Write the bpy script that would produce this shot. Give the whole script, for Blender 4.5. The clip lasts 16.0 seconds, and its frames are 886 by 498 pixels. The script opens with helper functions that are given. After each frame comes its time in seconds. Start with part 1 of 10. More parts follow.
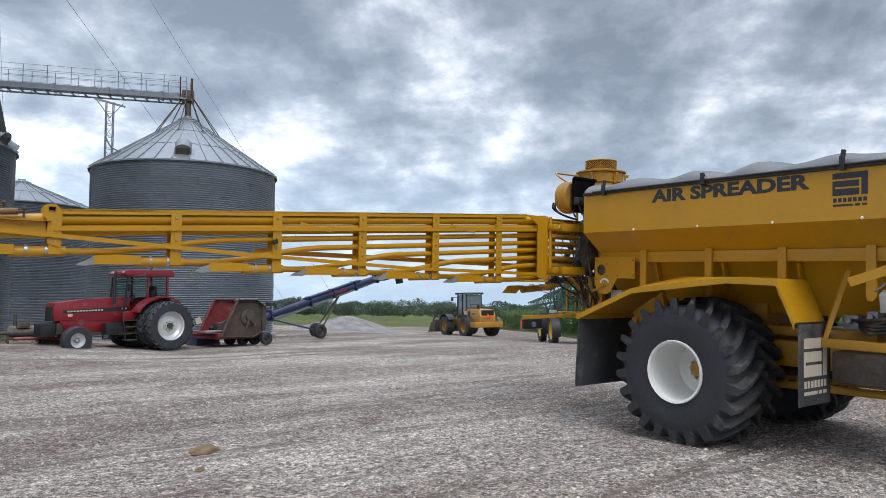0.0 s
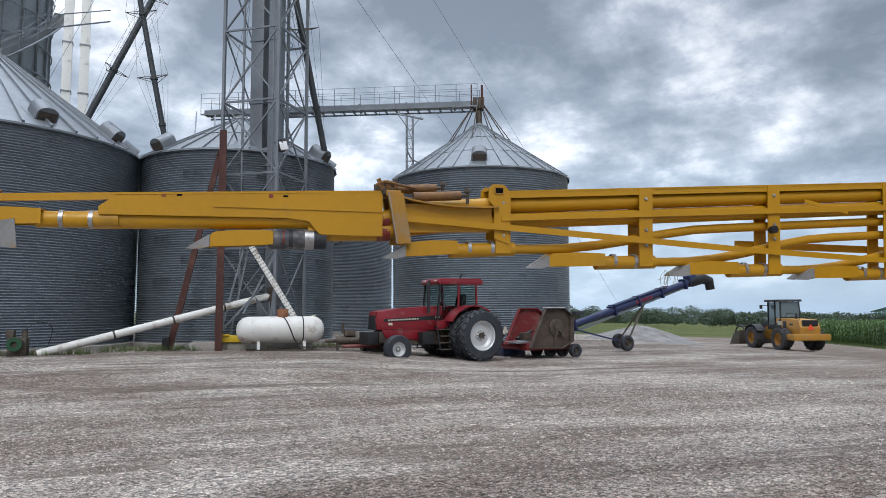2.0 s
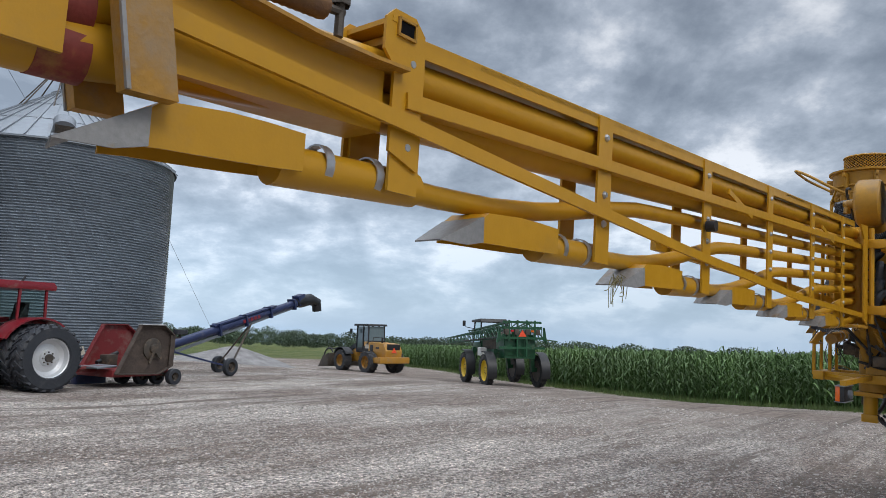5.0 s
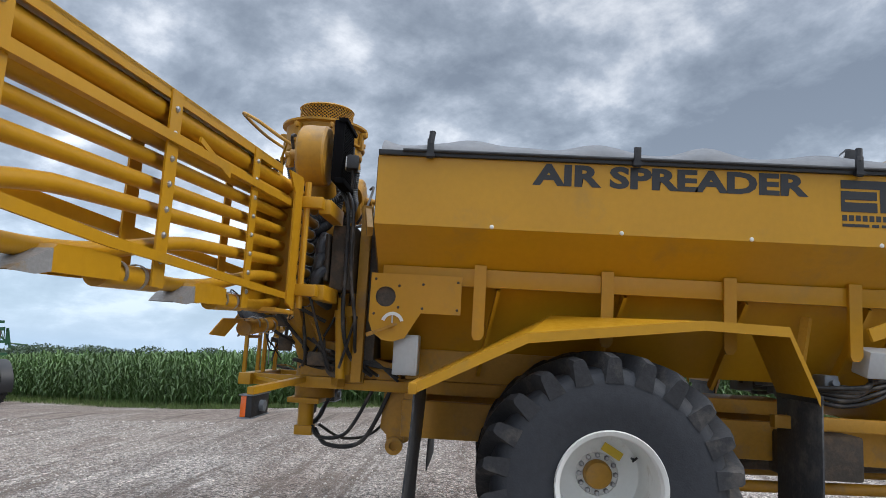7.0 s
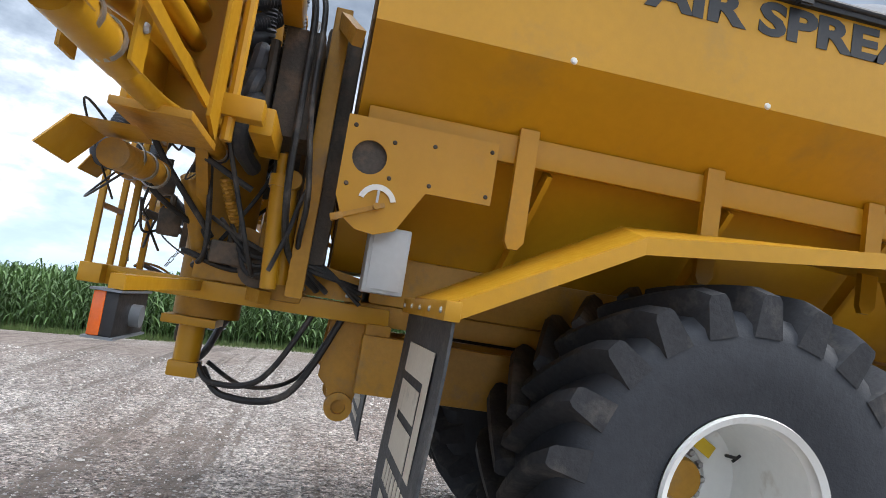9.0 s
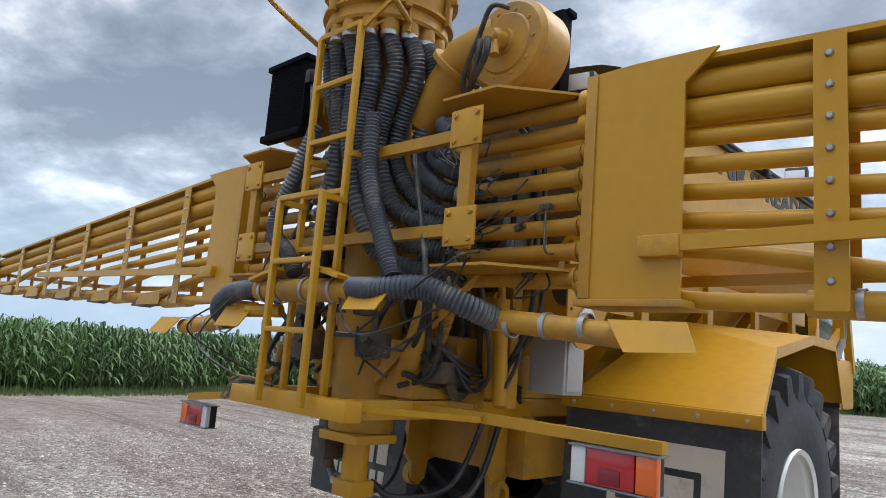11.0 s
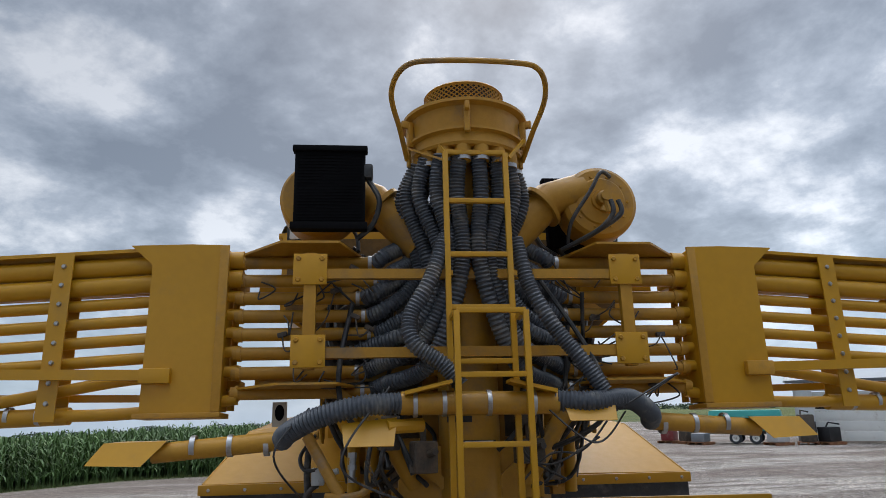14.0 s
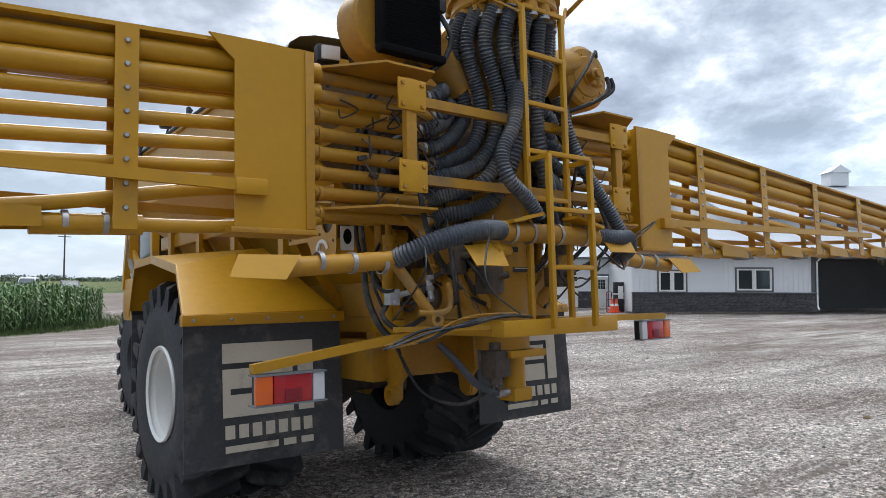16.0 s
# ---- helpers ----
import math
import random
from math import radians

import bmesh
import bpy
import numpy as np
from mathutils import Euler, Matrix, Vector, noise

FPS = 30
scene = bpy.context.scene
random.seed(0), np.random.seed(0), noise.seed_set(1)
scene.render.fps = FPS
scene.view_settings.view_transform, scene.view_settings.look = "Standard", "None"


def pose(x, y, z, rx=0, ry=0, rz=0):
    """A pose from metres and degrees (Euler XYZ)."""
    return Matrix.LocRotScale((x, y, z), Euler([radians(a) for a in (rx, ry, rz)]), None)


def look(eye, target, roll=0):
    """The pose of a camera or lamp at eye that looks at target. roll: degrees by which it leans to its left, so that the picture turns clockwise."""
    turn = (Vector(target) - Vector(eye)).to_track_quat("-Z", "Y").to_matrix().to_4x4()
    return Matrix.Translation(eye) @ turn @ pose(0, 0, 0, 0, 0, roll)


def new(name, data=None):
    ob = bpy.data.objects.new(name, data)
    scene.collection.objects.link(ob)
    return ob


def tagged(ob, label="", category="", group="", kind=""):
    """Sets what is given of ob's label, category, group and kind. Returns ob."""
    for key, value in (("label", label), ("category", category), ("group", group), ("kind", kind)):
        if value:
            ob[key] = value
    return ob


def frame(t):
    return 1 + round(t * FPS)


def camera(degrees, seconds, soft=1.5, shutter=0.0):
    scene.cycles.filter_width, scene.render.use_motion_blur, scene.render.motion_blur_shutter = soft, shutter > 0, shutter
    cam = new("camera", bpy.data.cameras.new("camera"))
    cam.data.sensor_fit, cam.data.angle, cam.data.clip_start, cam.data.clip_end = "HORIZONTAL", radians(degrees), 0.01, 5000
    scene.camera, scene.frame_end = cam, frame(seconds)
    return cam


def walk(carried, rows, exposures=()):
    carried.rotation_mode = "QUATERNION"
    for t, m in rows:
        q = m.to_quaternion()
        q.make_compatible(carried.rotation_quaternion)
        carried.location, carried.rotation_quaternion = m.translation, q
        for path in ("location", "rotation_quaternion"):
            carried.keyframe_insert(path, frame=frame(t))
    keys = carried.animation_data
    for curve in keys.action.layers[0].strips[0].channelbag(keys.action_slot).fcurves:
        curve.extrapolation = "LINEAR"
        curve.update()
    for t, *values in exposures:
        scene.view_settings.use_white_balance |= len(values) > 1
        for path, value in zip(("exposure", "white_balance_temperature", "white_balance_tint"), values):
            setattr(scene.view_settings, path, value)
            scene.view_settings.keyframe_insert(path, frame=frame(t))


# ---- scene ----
cam = camera(66.0, 16.0, 0.6)
PATH = [
    (0, (9.192, 7.927, 1.79), (8.013, 6.319, 1.943), -0.4),
    (0.5, (9.021, 6.706, 1.849), (7.859, 5.088, 2.016), -0.6),
    (1, (9.197, 5.675, 1.861), (8.146, 3.985, 2.06), -0.5),
    (1.5, (9.622, 5.2, 1.91), (8.816, 3.38, 2.105), -0.3),
    (2, (9.984, 4.818, 1.88), (9.473, 2.892, 2.058), -0.3),
    (2.5, (10.261, 4.232, 1.865), (9.988, 2.256, 2.01), 0.1),
    (3, (10.435, 3.696, 1.867), (10.239, 1.709, 1.979), 1.0),
    (3.5, (10.385, 3.072, 1.835), (10.058, 1.101, 1.941), 1.9),
    (4, (10.3, 2.443, 1.833), (9.653, 0.555, 1.966), 2.3),
    (4.5, (10.054, 1.883, 1.84), (8.975, 0.21, 2.03), 2.4),
    (5, (9.626, 1.48, 1.907), (8.121, 0.186, 2.154), 1.6),
    (5.2, (9.481, 1.367, 1.898), (7.839, 0.256, 2.165), 1.3),
    (7.3, (6.207, 1.619, 1.865), (4.221, 1.606, 2.1), 1.0),
    (7.5, (5.979, 1.612, 1.921), (3.99, 1.641, 2.126), 1.6),
    (8, (5.413, 1.476, 1.843), (3.425, 1.558, 2.039), 3.4),
    (8.5, (4.821, 1.283, 1.732), (2.838, 1.44, 1.938), 5.4),
    (9, (4.261, 0.696, 1.568), (2.298, 1.036, 1.742), 6.6),
    (9.5, (3.747, -0.019, 1.533), (1.856, 0.596, 1.749), 6.3),
    (9.7, (3.534, -0.286, 1.636), (1.688, 0.452, 1.854), 5.7),
    (12, (2.709, -4.065, 2.038), (1.861, -2.285, 2.376), 1.2),
    (12.5, (1.909, -4.336, 2.111), (1.359, -2.461, 2.537), 0.5),
    (13, (1.097, -4.266, 2.118), (0.788, -2.355, 2.621), 0.2),
    (13.5, (0.27, -4.305, 2.118), (0.197, -2.371, 2.621), -0.3),
    (14, (-0.563, -4.255, 2.113), (-0.375, -2.317, 2.57), -1.1),
    (14.5, (-1.243, -4.057, 2.1), (-0.814, -2.139, 2.472), -1.7),
    (15, (-2.125, -3.823, 1.982), (-1.307, -2.021, 2.269), -1.6),
    (15.5, (-2.699, -3.592, 1.905), (-1.639, -1.904, 2.071), -0.8),
    (16, (-3.276, -3.493, 1.851), (-2.055, -1.911, 1.938), 0.2),
]
walk(cam, [(t, look(eye, target, roll)) for t, eye, target, roll in PATH], [(0, 0.16, 6300, 10), (2.5, 0.03, 6300, 10), (4.5, 0.12, 6300, 10), (5, 0.0, 6300, 10), (7.5, 0.4, 6300, 10), (8.5, 0.64, 6300, 10), (9.5, 0.9, 6300, 10), (12, 0.1, 6300, 10), (13.2, -0.2, 6300, 10), (14.2, -0.05, 6300, 10), (15.2, 0.05, 6300, 10), (16, 0.3, 6300, 10)])

# ---------------------------------------------------------------- light
SUN_AZ, SUN_EL = 12.0, 42.0        # degrees from +y towards +x, and up
world = bpy.data.worlds.new("sky")
scene.world = world
world.use_nodes = True
wn, wl = world.node_tree.nodes, world.node_tree.links
wn.clear()


w_out = wn.new("ShaderNodeOutputWorld")
w_bg = wn.new("ShaderNodeBackground")
w_sky = wn.new("ShaderNodeTexSky")
w_sky.sky_type, w_sky.sun_disc = "NISHITA", False
w_sky.sun_elevation, w_sky.sun_rotation = radians(SUN_EL), radians(SUN_AZ)
w_tc = wn.new("ShaderNodeTexCoord")
w_sep = wn.new("ShaderNodeSeparateXYZ")
wl.new(w_tc.outputs["Generated"], w_sep.inputs[0])


def wmath(op, a, b=None, clamp=False):
    n = wn.new("ShaderNodeMath")
    n.operation, n.use_clamp = op, clamp
    for i, v in enumerate((a, b)):
        if v is None:
            continue
        if isinstance(v, (int, float)):
            n.inputs[i].default_value = v
        else:
            wl.new(v, n.inputs[i])
    return n.outputs[0]


# the cloud deck: banks drawn out along the horizon
up = wmath("MAXIMUM", w_sep.outputs[2], 0.0)
w_com = wn.new("ShaderNodeCombineXYZ")
deck = wmath("ADD", up, 0.34)
wl.new(wmath("DIVIDE", w_sep.outputs[0], deck), w_com.inputs[0]), wl.new(wmath("DIVIDE", w_sep.outputs[1], deck), w_com.inputs[1])


def wnoise(scale, detail, rough, offset):
    m = wn.new("ShaderNodeMapping")
    m.inputs["Location"].default_value = (offset, offset * 0.7, 0)
    m.inputs["Rotation"].default_value = (0, 0, 2.4)
    m.inputs["Scale"].default_value = (1.0, 1.0, 1)
    wl.new(w_com.outputs[0], m.inputs[0])
    n = wn.new("ShaderNodeTexNoise")
    n.inputs["Scale"].default_value, n.inputs["Detail"].default_value = scale, detail
    n.inputs["Roughness"].default_value = rough
    n.inputs["Distortion"].default_value = 0.1
    wl.new(m.outputs[0], n.inputs["Vector"])
    return n.outputs[0]


clouds = wmath("ADD", wmath("MULTIPLY", wnoise(3.1, 12, 0.60, 3.1), 0.64), wmath("MULTIPLY", wnoise(0.85, 4, 0.5, 7.7), 0.38))
w_ramp = wn.new("ShaderNodeValToRGB")
el = w_ramp.color_ramp.elements
el[0].position, el[0].color = 0.415, (0.25, 0.285, 0.335, 1)
el[1].position, el[1].color = 0.60, (1.0, 1.02, 1.05, 1)
e = el.new(0.475)
e.color = (0.36, 0.405, 0.465, 1)
e = el.new(0.525)
e.color = (0.52, 0.57, 0.64, 1)
wl.new(clouds, w_ramp.inputs[0])
# pale haze low down, brighter cover overhead and towards the hidden sun
w_mix = wn.new("ShaderNodeMix")
w_mix.data_type = "RGBA"
haze = wmath("MULTIPLY", wmath("SUBTRACT", 1.0, wmath("MULTIPLY", up, 4.6), True), 0.88)
wl.new(haze, w_mix.inputs[0])
wl.new(w_ramp.outputs[0], w_mix.inputs[6])
w_mix.inputs[7].default_value = (0.35, 0.48, 0.635, 1)
sun_dir = Vector((math.sin(radians(SUN_AZ)) * math.cos(radians(SUN_EL)), math.cos(radians(SUN_AZ)) * math.cos(radians(SUN_EL)), math.sin(radians(SUN_EL))))
w_dot = wn.new("ShaderNodeVectorMath")
w_dot.operation = "DOT_PRODUCT"
wl.new(w_tc.outputs["Generated"], w_dot.inputs[0])
w_dot.inputs[1].default_value = sun_dir
glow = wmath("MULTIPLY", wmath("POWER", wmath("MAXIMUM", w_dot.outputs["Value"], 0.0), 14.0), 0.15)
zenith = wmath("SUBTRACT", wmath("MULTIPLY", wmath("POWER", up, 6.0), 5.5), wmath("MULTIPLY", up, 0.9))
lean = wmath("ADD", wmath("MULTIPLY", w_sep.outputs[0], 0.19), wmath("MULTIPLY", w_sep.outputs[1], -0.16))
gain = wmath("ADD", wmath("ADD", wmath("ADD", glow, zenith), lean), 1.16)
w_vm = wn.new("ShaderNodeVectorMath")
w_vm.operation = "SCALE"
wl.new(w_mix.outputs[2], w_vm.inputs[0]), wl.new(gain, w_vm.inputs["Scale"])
# a thin share of clear sky behind the cover
w_add = wn.new("ShaderNodeMix")
w_add.data_type, w_add.blend_type = "RGBA", "ADD"
w_add.inputs[0].default_value = 0.02
wl.new(w_vm.outputs[0], w_add.inputs[6]), wl.new(w_sky.outputs[0], w_add.inputs[7])
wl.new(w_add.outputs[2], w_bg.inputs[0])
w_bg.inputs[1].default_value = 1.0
wl.new(w_bg.outputs[0], w_out.inputs[0])

sun = new("sun", bpy.data.lights.new("sun", "SUN"))
sun.data.energy, sun.data.angle, sun.data.color = 1.25, radians(22), (1.0, 0.965, 0.91)
sun.matrix_basis = look(sun_dir * 60, (0, 0, 0))


# ---------------------------------------------------------------- materials
def material(name, color, rough=0.5, metal=0.0, vary=0.12, scale=6.0, bump=0.0, bump_scale=60.0, dust=None, dust_amount=0.0, coat=0.0, random_tint=0.0, spec=0.5):
    """A paint, metal, rubber or earth: colour with two scales of variation, dirt with a shape of its own, fine relief."""
    m = bpy.data.materials.new(name)
    m.use_nodes = True
    n, l = m.node_tree.nodes, m.node_tree.links
    b = n["Principled BSDF"]
    tc = n.new("ShaderNodeTexCoord")

    def tex(s, d=4, r=0.55):
        t = n.new("ShaderNodeTexNoise")
        t.inputs["Scale"].default_value, t.inputs["Detail"].default_value, t.inputs["Roughness"].default_value = s, d, r
        l.new(tc.outputs["Object"], t.inputs["Vector"])
        return t

    def mix(fac, a, c, kind="MIX"):
        x = n.new("ShaderNodeMix")
        x.data_type, x.blend_type = "RGBA", kind
        for sock, v in ((0, fac), (6, a), (7, c)):
            if isinstance(v, (int, float)):
                x.inputs[sock].default_value = v
            elif isinstance(v, tuple):
                x.inputs[sock].default_value = (*v[:3], 1)
            else:
                l.new(v, x.inputs[sock])
        return x.outputs[2]

    def ramp(src, lo, hi):
        r = n.new("ShaderNodeMapRange")
        r.inputs[1].default_value, r.inputs[2].default_value = lo, hi
        l.new(src, r.inputs[0])
        return r.outputs[0]

    big, fine = tex(scale * 0.25, 5), tex(scale * 6, 3)
    lo = tuple(c * (1 - vary) for c in color)
    hi = tuple(min(1, c * (1 + vary)) for c in color)
    col = mix(ramp(big.outputs[0], 0.3, 0.7), lo, hi)
    col = mix(ramp(fine.outputs[0], 0.35, 0.65), col, mix(1.0, col, (1 - vary * 0.6,) * 3, "MULTIPLY"))
    if random_tint:
        oi = n.new("ShaderNodeObjectInfo")
        col = mix(oi.outputs["Random"], mix(1.0, col, (1 - random_tint,) * 3, "MULTIPLY"), col)
    rsock = ramp(fine.outputs[0], 0.2, 0.8)
    if dust:
        d = ramp(tex(scale * 0.6, 8, 0.68).outputs[0], 0.62 - dust_amount * 0.35, 0.78 - dust_amount * 0.2)
        col = mix(d, col, dust)
    l.new(col, b.inputs["Base Color"])
    rr = n.new("ShaderNodeMapRange")
    rr.inputs[3].default_value, rr.inputs[4].default_value = max(0.02, rough - 0.07), min(1, rough + 0.07)
    l.new(rsock, rr.inputs[0])
    l.new(rr.outputs[0], b.inputs["Roughness"])
    b.inputs["Metallic"].default_value = metal
    b.inputs["Specular IOR Level"].default_value = spec
    b.inputs["Coat Weight"].default_value = coat
    if bump:
        bp = n.new("ShaderNodeBump")
        bp.inputs["Strength"].default_value, bp.inputs["Distance"].default_value = bump, 0.01
        l.new(tex(bump_scale, 4).outputs[0], bp.inputs["Height"])
        l.new(bp.outputs[0], b.inputs["Normal"])
    return m


YELLOW = material("yellow_paint", (0.485, 0.245, 0.007), 0.42, 0, 0.08, 3, 0.05, 120, (0.36, 0.20, 0.03), 0.14, 0.06, spec=0.4)
# tower yellow: grime plus the brown cast of its backlit side, in one colour
GRIMY_BACKLIT = material("grimy_backlit_yellow", (0.41, 0.205, 0.018), 0.5, 0, 0.14, 4, 0.12, 90, (0.20, 0.125, 0.055), 0.3, spec=0.35)
YELLOW_OLD = material("worn_yellow_paint", (0.42, 0.208, 0.012), 0.5, 0, 0.16, 5, 0.15, 90, (0.22, 0.14, 0.06), 0.24)
RUST = material("rusty_paint", (0.22, 0.085, 0.035), 0.7, 0, 0.35, 10, 0.3, 80, (0.30, 0.16, 0.07), 0.4)
RUBBER = material("tyre_rubber", (0.026, 0.029, 0.036), 0.66, 0, 0.15, 3, 0.2, 70, (0.07, 0.068, 0.066), 0.12)
TREAD = material("dusty_tread", (0.030, 0.031, 0.035), 0.8, 0, 0.25, 7, 0.3, 50, (0.11, 0.098, 0.086), 0.3)
PRIMER = material("red_primer", (0.20, 0.028, 0.018), 0.6, 0, 0.25, 14, 0.1, 90, (0.30, 0.15, 0.03), 0.3)
SLEEVE = material("worn_rubber_sleeve", (0.045, 0.05, 0.062), 0.55, 0, 0.3, 9, 0.2, 70, (0.30, 0.27, 0.24), 0.55)
SCUFF = material("scuffed_yellow_paint", (0.40, 0.20, 0.02), 0.55, 0, 0.2, 9, 0.2, 80, (0.27, 0.19, 0.11), 0.36)
SPRING = material("rust_brown_spring", (0.22, 0.105, 0.03), 0.6, 0.1, 0.3, 10, 0.2, 80, (0.10, 0.05, 0.03), 0.4)
MATT_BROWN = material("matt_brown", (0.16, 0.095, 0.035), 0.85, 0, 0.3, 5, 0.1, 60, (0.10, 0.075, 0.05), 0.4, spec=0.2)
LIP = material("worn_bare_metal", (0.27, 0.265, 0.26), 0.55, 0.3, 0.2, 12, 0.1, 90, (0.30, 0.17, 0.03), 0.2)
MATT_BLACK = material("matt_black_fins", (0.005, 0.005, 0.006), 0.95, 0, 0.2, 8, spec=0.1)
WHITE = material("white_paint", (0.76, 0.76, 0.73), 0.4, 0, 0.05, 5, 0.05, 80, (0.45, 0.40, 0.33), 0.1)
BLACK = material("black_plastic", (0.014, 0.014, 0.016), 0.5, 0, 0.2, 8, 0.1, 90)
FLAP = material("black_rubber_flap", (0.042, 0.045, 0.05), 0.62, 0, 0.2, 6, 0.2, 60, (0.14, 0.13, 0.12), 0.28)
CREAM = material("cream_print", (0.55, 0.50, 0.41), 0.6, 0, 0.08, 8, 0.0, 60, (0.25, 0.22, 0.18), 0.15)
INK = material("black_lettering", (0.02, 0.021, 0.024), 0.5, 0, 0.1, 8)
STEEL = material("bare_steel", (0.45, 0.45, 0.46), 0.4, 0.85, 0.15, 10, 0.1, 90, (0.2, 0.15, 0.1), 0.15)
ALU = material("aluminium_box", (0.50, 0.52, 0.53), 0.45, 0.25, 0.08, 5, 0.05, 80)
HOSE = material("corrugated_hose", (0.060, 0.068, 0.082), 0.46, 0, 0.2, 8, 0.15, 70, (0.19, 0.18, 0.16), 0.3)
CABLE = material("black_cable", (0.02, 0.02, 0.021), 0.5, 0, 0.2, 8, 0, 60, (0.13, 0.115, 0.10), 0.3)
TARP = material("grey_vinyl_tarp", (0.135, 0.14, 0.15), 0.55, 0, 0.12, 3, 0.25, 12, (0.16, 0.15, 0.14), 0.2)
GREASE = material("dark_greasy_metal", (0.075, 0.062, 0.05), 0.6, 0.2, 0.3, 9, 0.3, 60, (0.16, 0.11, 0.07), 0.35)
GLASS_DARK = material("tinted_glass", (0.02, 0.028, 0.03), 0.06, 0, 0.1, 2, spec=0.8)
RED_LENS = material("red_lens", (0.42, 0.008, 0.014), 0.15, 0, 0.1, 20, 0.2, 200, coat=0.5)
AMBER_LENS = material("amber_lens", (0.75, 0.13, 0.01), 0.15, 0, 0.1, 20, 0.2, 200, coat=0.5)
CLEAR_LENS = material("clear_lens", (0.62, 0.62, 0.62), 0.12, 0, 0.1, 20, 0.2, 200, coat=0.5)
RED = material("red_paint", (0.205, 0.007, 0.015), 0.38, 0, 0.12, 4, 0.05, 90, (0.20, 0.11, 0.09), 0.15, 0.2)
RED_OLD = material("faded_red_paint", (0.19, 0.02, 0.022), 0.55, 0, 0.2, 4, 0.1, 90, (0.2, 0.12, 0.1), 0.3)
BLUE = material("dark_blue_paint", (0.018, 0.028, 0.085), 0.4, 0, 0.15, 4, 0.05, 80, (0.12, 0.11, 0.11), 0.2)
GREEN = material("green_paint", (0.012, 0.075, 0.030), 0.4, 0, 0.15, 5, 0.05, 80, (0.13, 0.12, 0.08), 0.15)
BRIGHT_YELLOW = material("bright_yellow_rim", (0.66, 0.45, 0.02), 0.4, 0, 0.1, 5)
LOADER_YELLOW = material("loader_yellow", (0.44, 0.215, 0.025), 0.45, 0, 0.12, 5, 0.1, 70, (0.24, 0.17, 0.1), 0.3)
BROWN_STEEL = material("rust_brown_steel", (0.075, 0.026, 0.02), 0.7, 0.1, 0.25, 4, 0.2, 60, (0.13, 0.06, 0.04), 0.3)
GALV_DARK = material("dark_steel_spout", (0.055, 0.062, 0.07), 0.55, 0.3, 0.2, 3, 0.1, 60, (0.10, 0.085, 0.075), 0.2)
GALV_ROOF = material("galvanised_roof_sheet", (0.27, 0.296, 0.326), 0.45, 0.4, 0.12, 0.7, 0.03, 60, (0.22, 0.225, 0.23), 0.3)
GALV_BAR = material("galvanised_steel", (0.22, 0.24, 0.265), 0.5, 0.45, 0.15, 3, 0.05, 60, (0.19, 0.18, 0.17), 0.2)
PIPE_WHITE = material("chipped_white_tube", (0.68, 0.67, 0.64), 0.5, 0, 0.1, 3, 0.1, 60, (0.24, 0.15, 0.09), 0.24)
CONCRETE = material("concrete", (0.33, 0.31, 0.285), 0.85, 0, 0.15, 3, 0.3, 50, (0.2, 0.17, 0.14), 0.3)
SIGN_ORANGE = material("orange_red_triangle", (0.85, 0.09, 0.03), 0.4, 0, 0.05, 5)
WALL_WHITE = material("white_metal_siding", (0.74, 0.75, 0.76), 0.45, 0, 0.04, 2, 0.03, 40)
STONE = material("dark_stone_veneer", (0.085, 0.085, 0.09), 0.8, 0, 0.4, 5, 0.5, 30, (0.2, 0.19, 0.18), 0.25, random_tint=0.5)
ROOF_GREY = material("grey_metal_roof", (0.42, 0.44, 0.46), 0.45, 0.1, 0.06, 2)
TEAL = material("teal_paint", (0.05, 0.36, 0.33), 0.45, 0, 0.1, 3)
LEAF = material("corn_leaf", (0.086, 0.158, 0.040), 0.55, 0, 0.3, 1.2, 0.0)
TASSEL = material("corn_tassel", (0.22, 0.20, 0.08), 0.7, 0, 0.3, 4)
TREE = material("far_foliage", (0.070, 0.105, 0.062), 0.7, 0, 0.4, 0.12)
HEAP = material("grey_gravel_heap", (0.235, 0.225, 0.22), 0.9, 0, 0.3, 6, 0.6, 12)
GRASSM = material("grass_blades", (0.085, 0.13, 0.03), 0.6, 0, 0.35, 2)
PEBBLE = material("limestone_pebbles", (0.52, 0.47, 0.425), 0.85, 0, 0.35, 25, 0.2, 90)
def by_island(m, lo, hi):
    """Each loose piece of a joined mesh takes a shade of its own."""
    n, l = m.node_tree.nodes, m.node_tree.links
    b = n["Principled BSDF"]
    src = b.inputs["Base Color"].links[0].from_socket
    g, r, x = n.new("ShaderNodeNewGeometry"), n.new("ShaderNodeMapRange"), n.new("ShaderNodeMix")
    r.inputs[3].default_value, r.inputs[4].default_value = lo, hi
    l.new(g.outputs["Random Per Island"], r.inputs[0])
    x.data_type, x.blend_type = "RGBA", "MULTIPLY"
    x.inputs[0].default_value = 1.0
    l.new(src, x.inputs[6]), l.new(r.outputs[0], x.inputs[7]), l.new(x.outputs[2], b.inputs["Base Color"])


by_island(PEBBLE, 0.35, 1.4)
BARK = material("grey_bark", (0.10, 0.085, 0.07), 0.85, 0, 0.25, 4, 0.3, 40)


# ---------------------------------------------------------------- mesh tools
def vec(p):
    return Vector(p)


def box(bm, c, s, rot=(0, 0, 0), bev=0.0):
    m = Matrix.LocRotScale(c, Euler([radians(a) for a in rot]), None) @ Matrix.Diagonal((*s, 1))
    r = bmesh.ops.create_cube(bm, size=1, matrix=m)
    if bev:
        edges = list({e for v in r["verts"] for e in v.link_edges})
        bmesh.ops.bevel(bm, geom=edges, offset=bev, segments=2, affect="EDGES", profile=0.6)


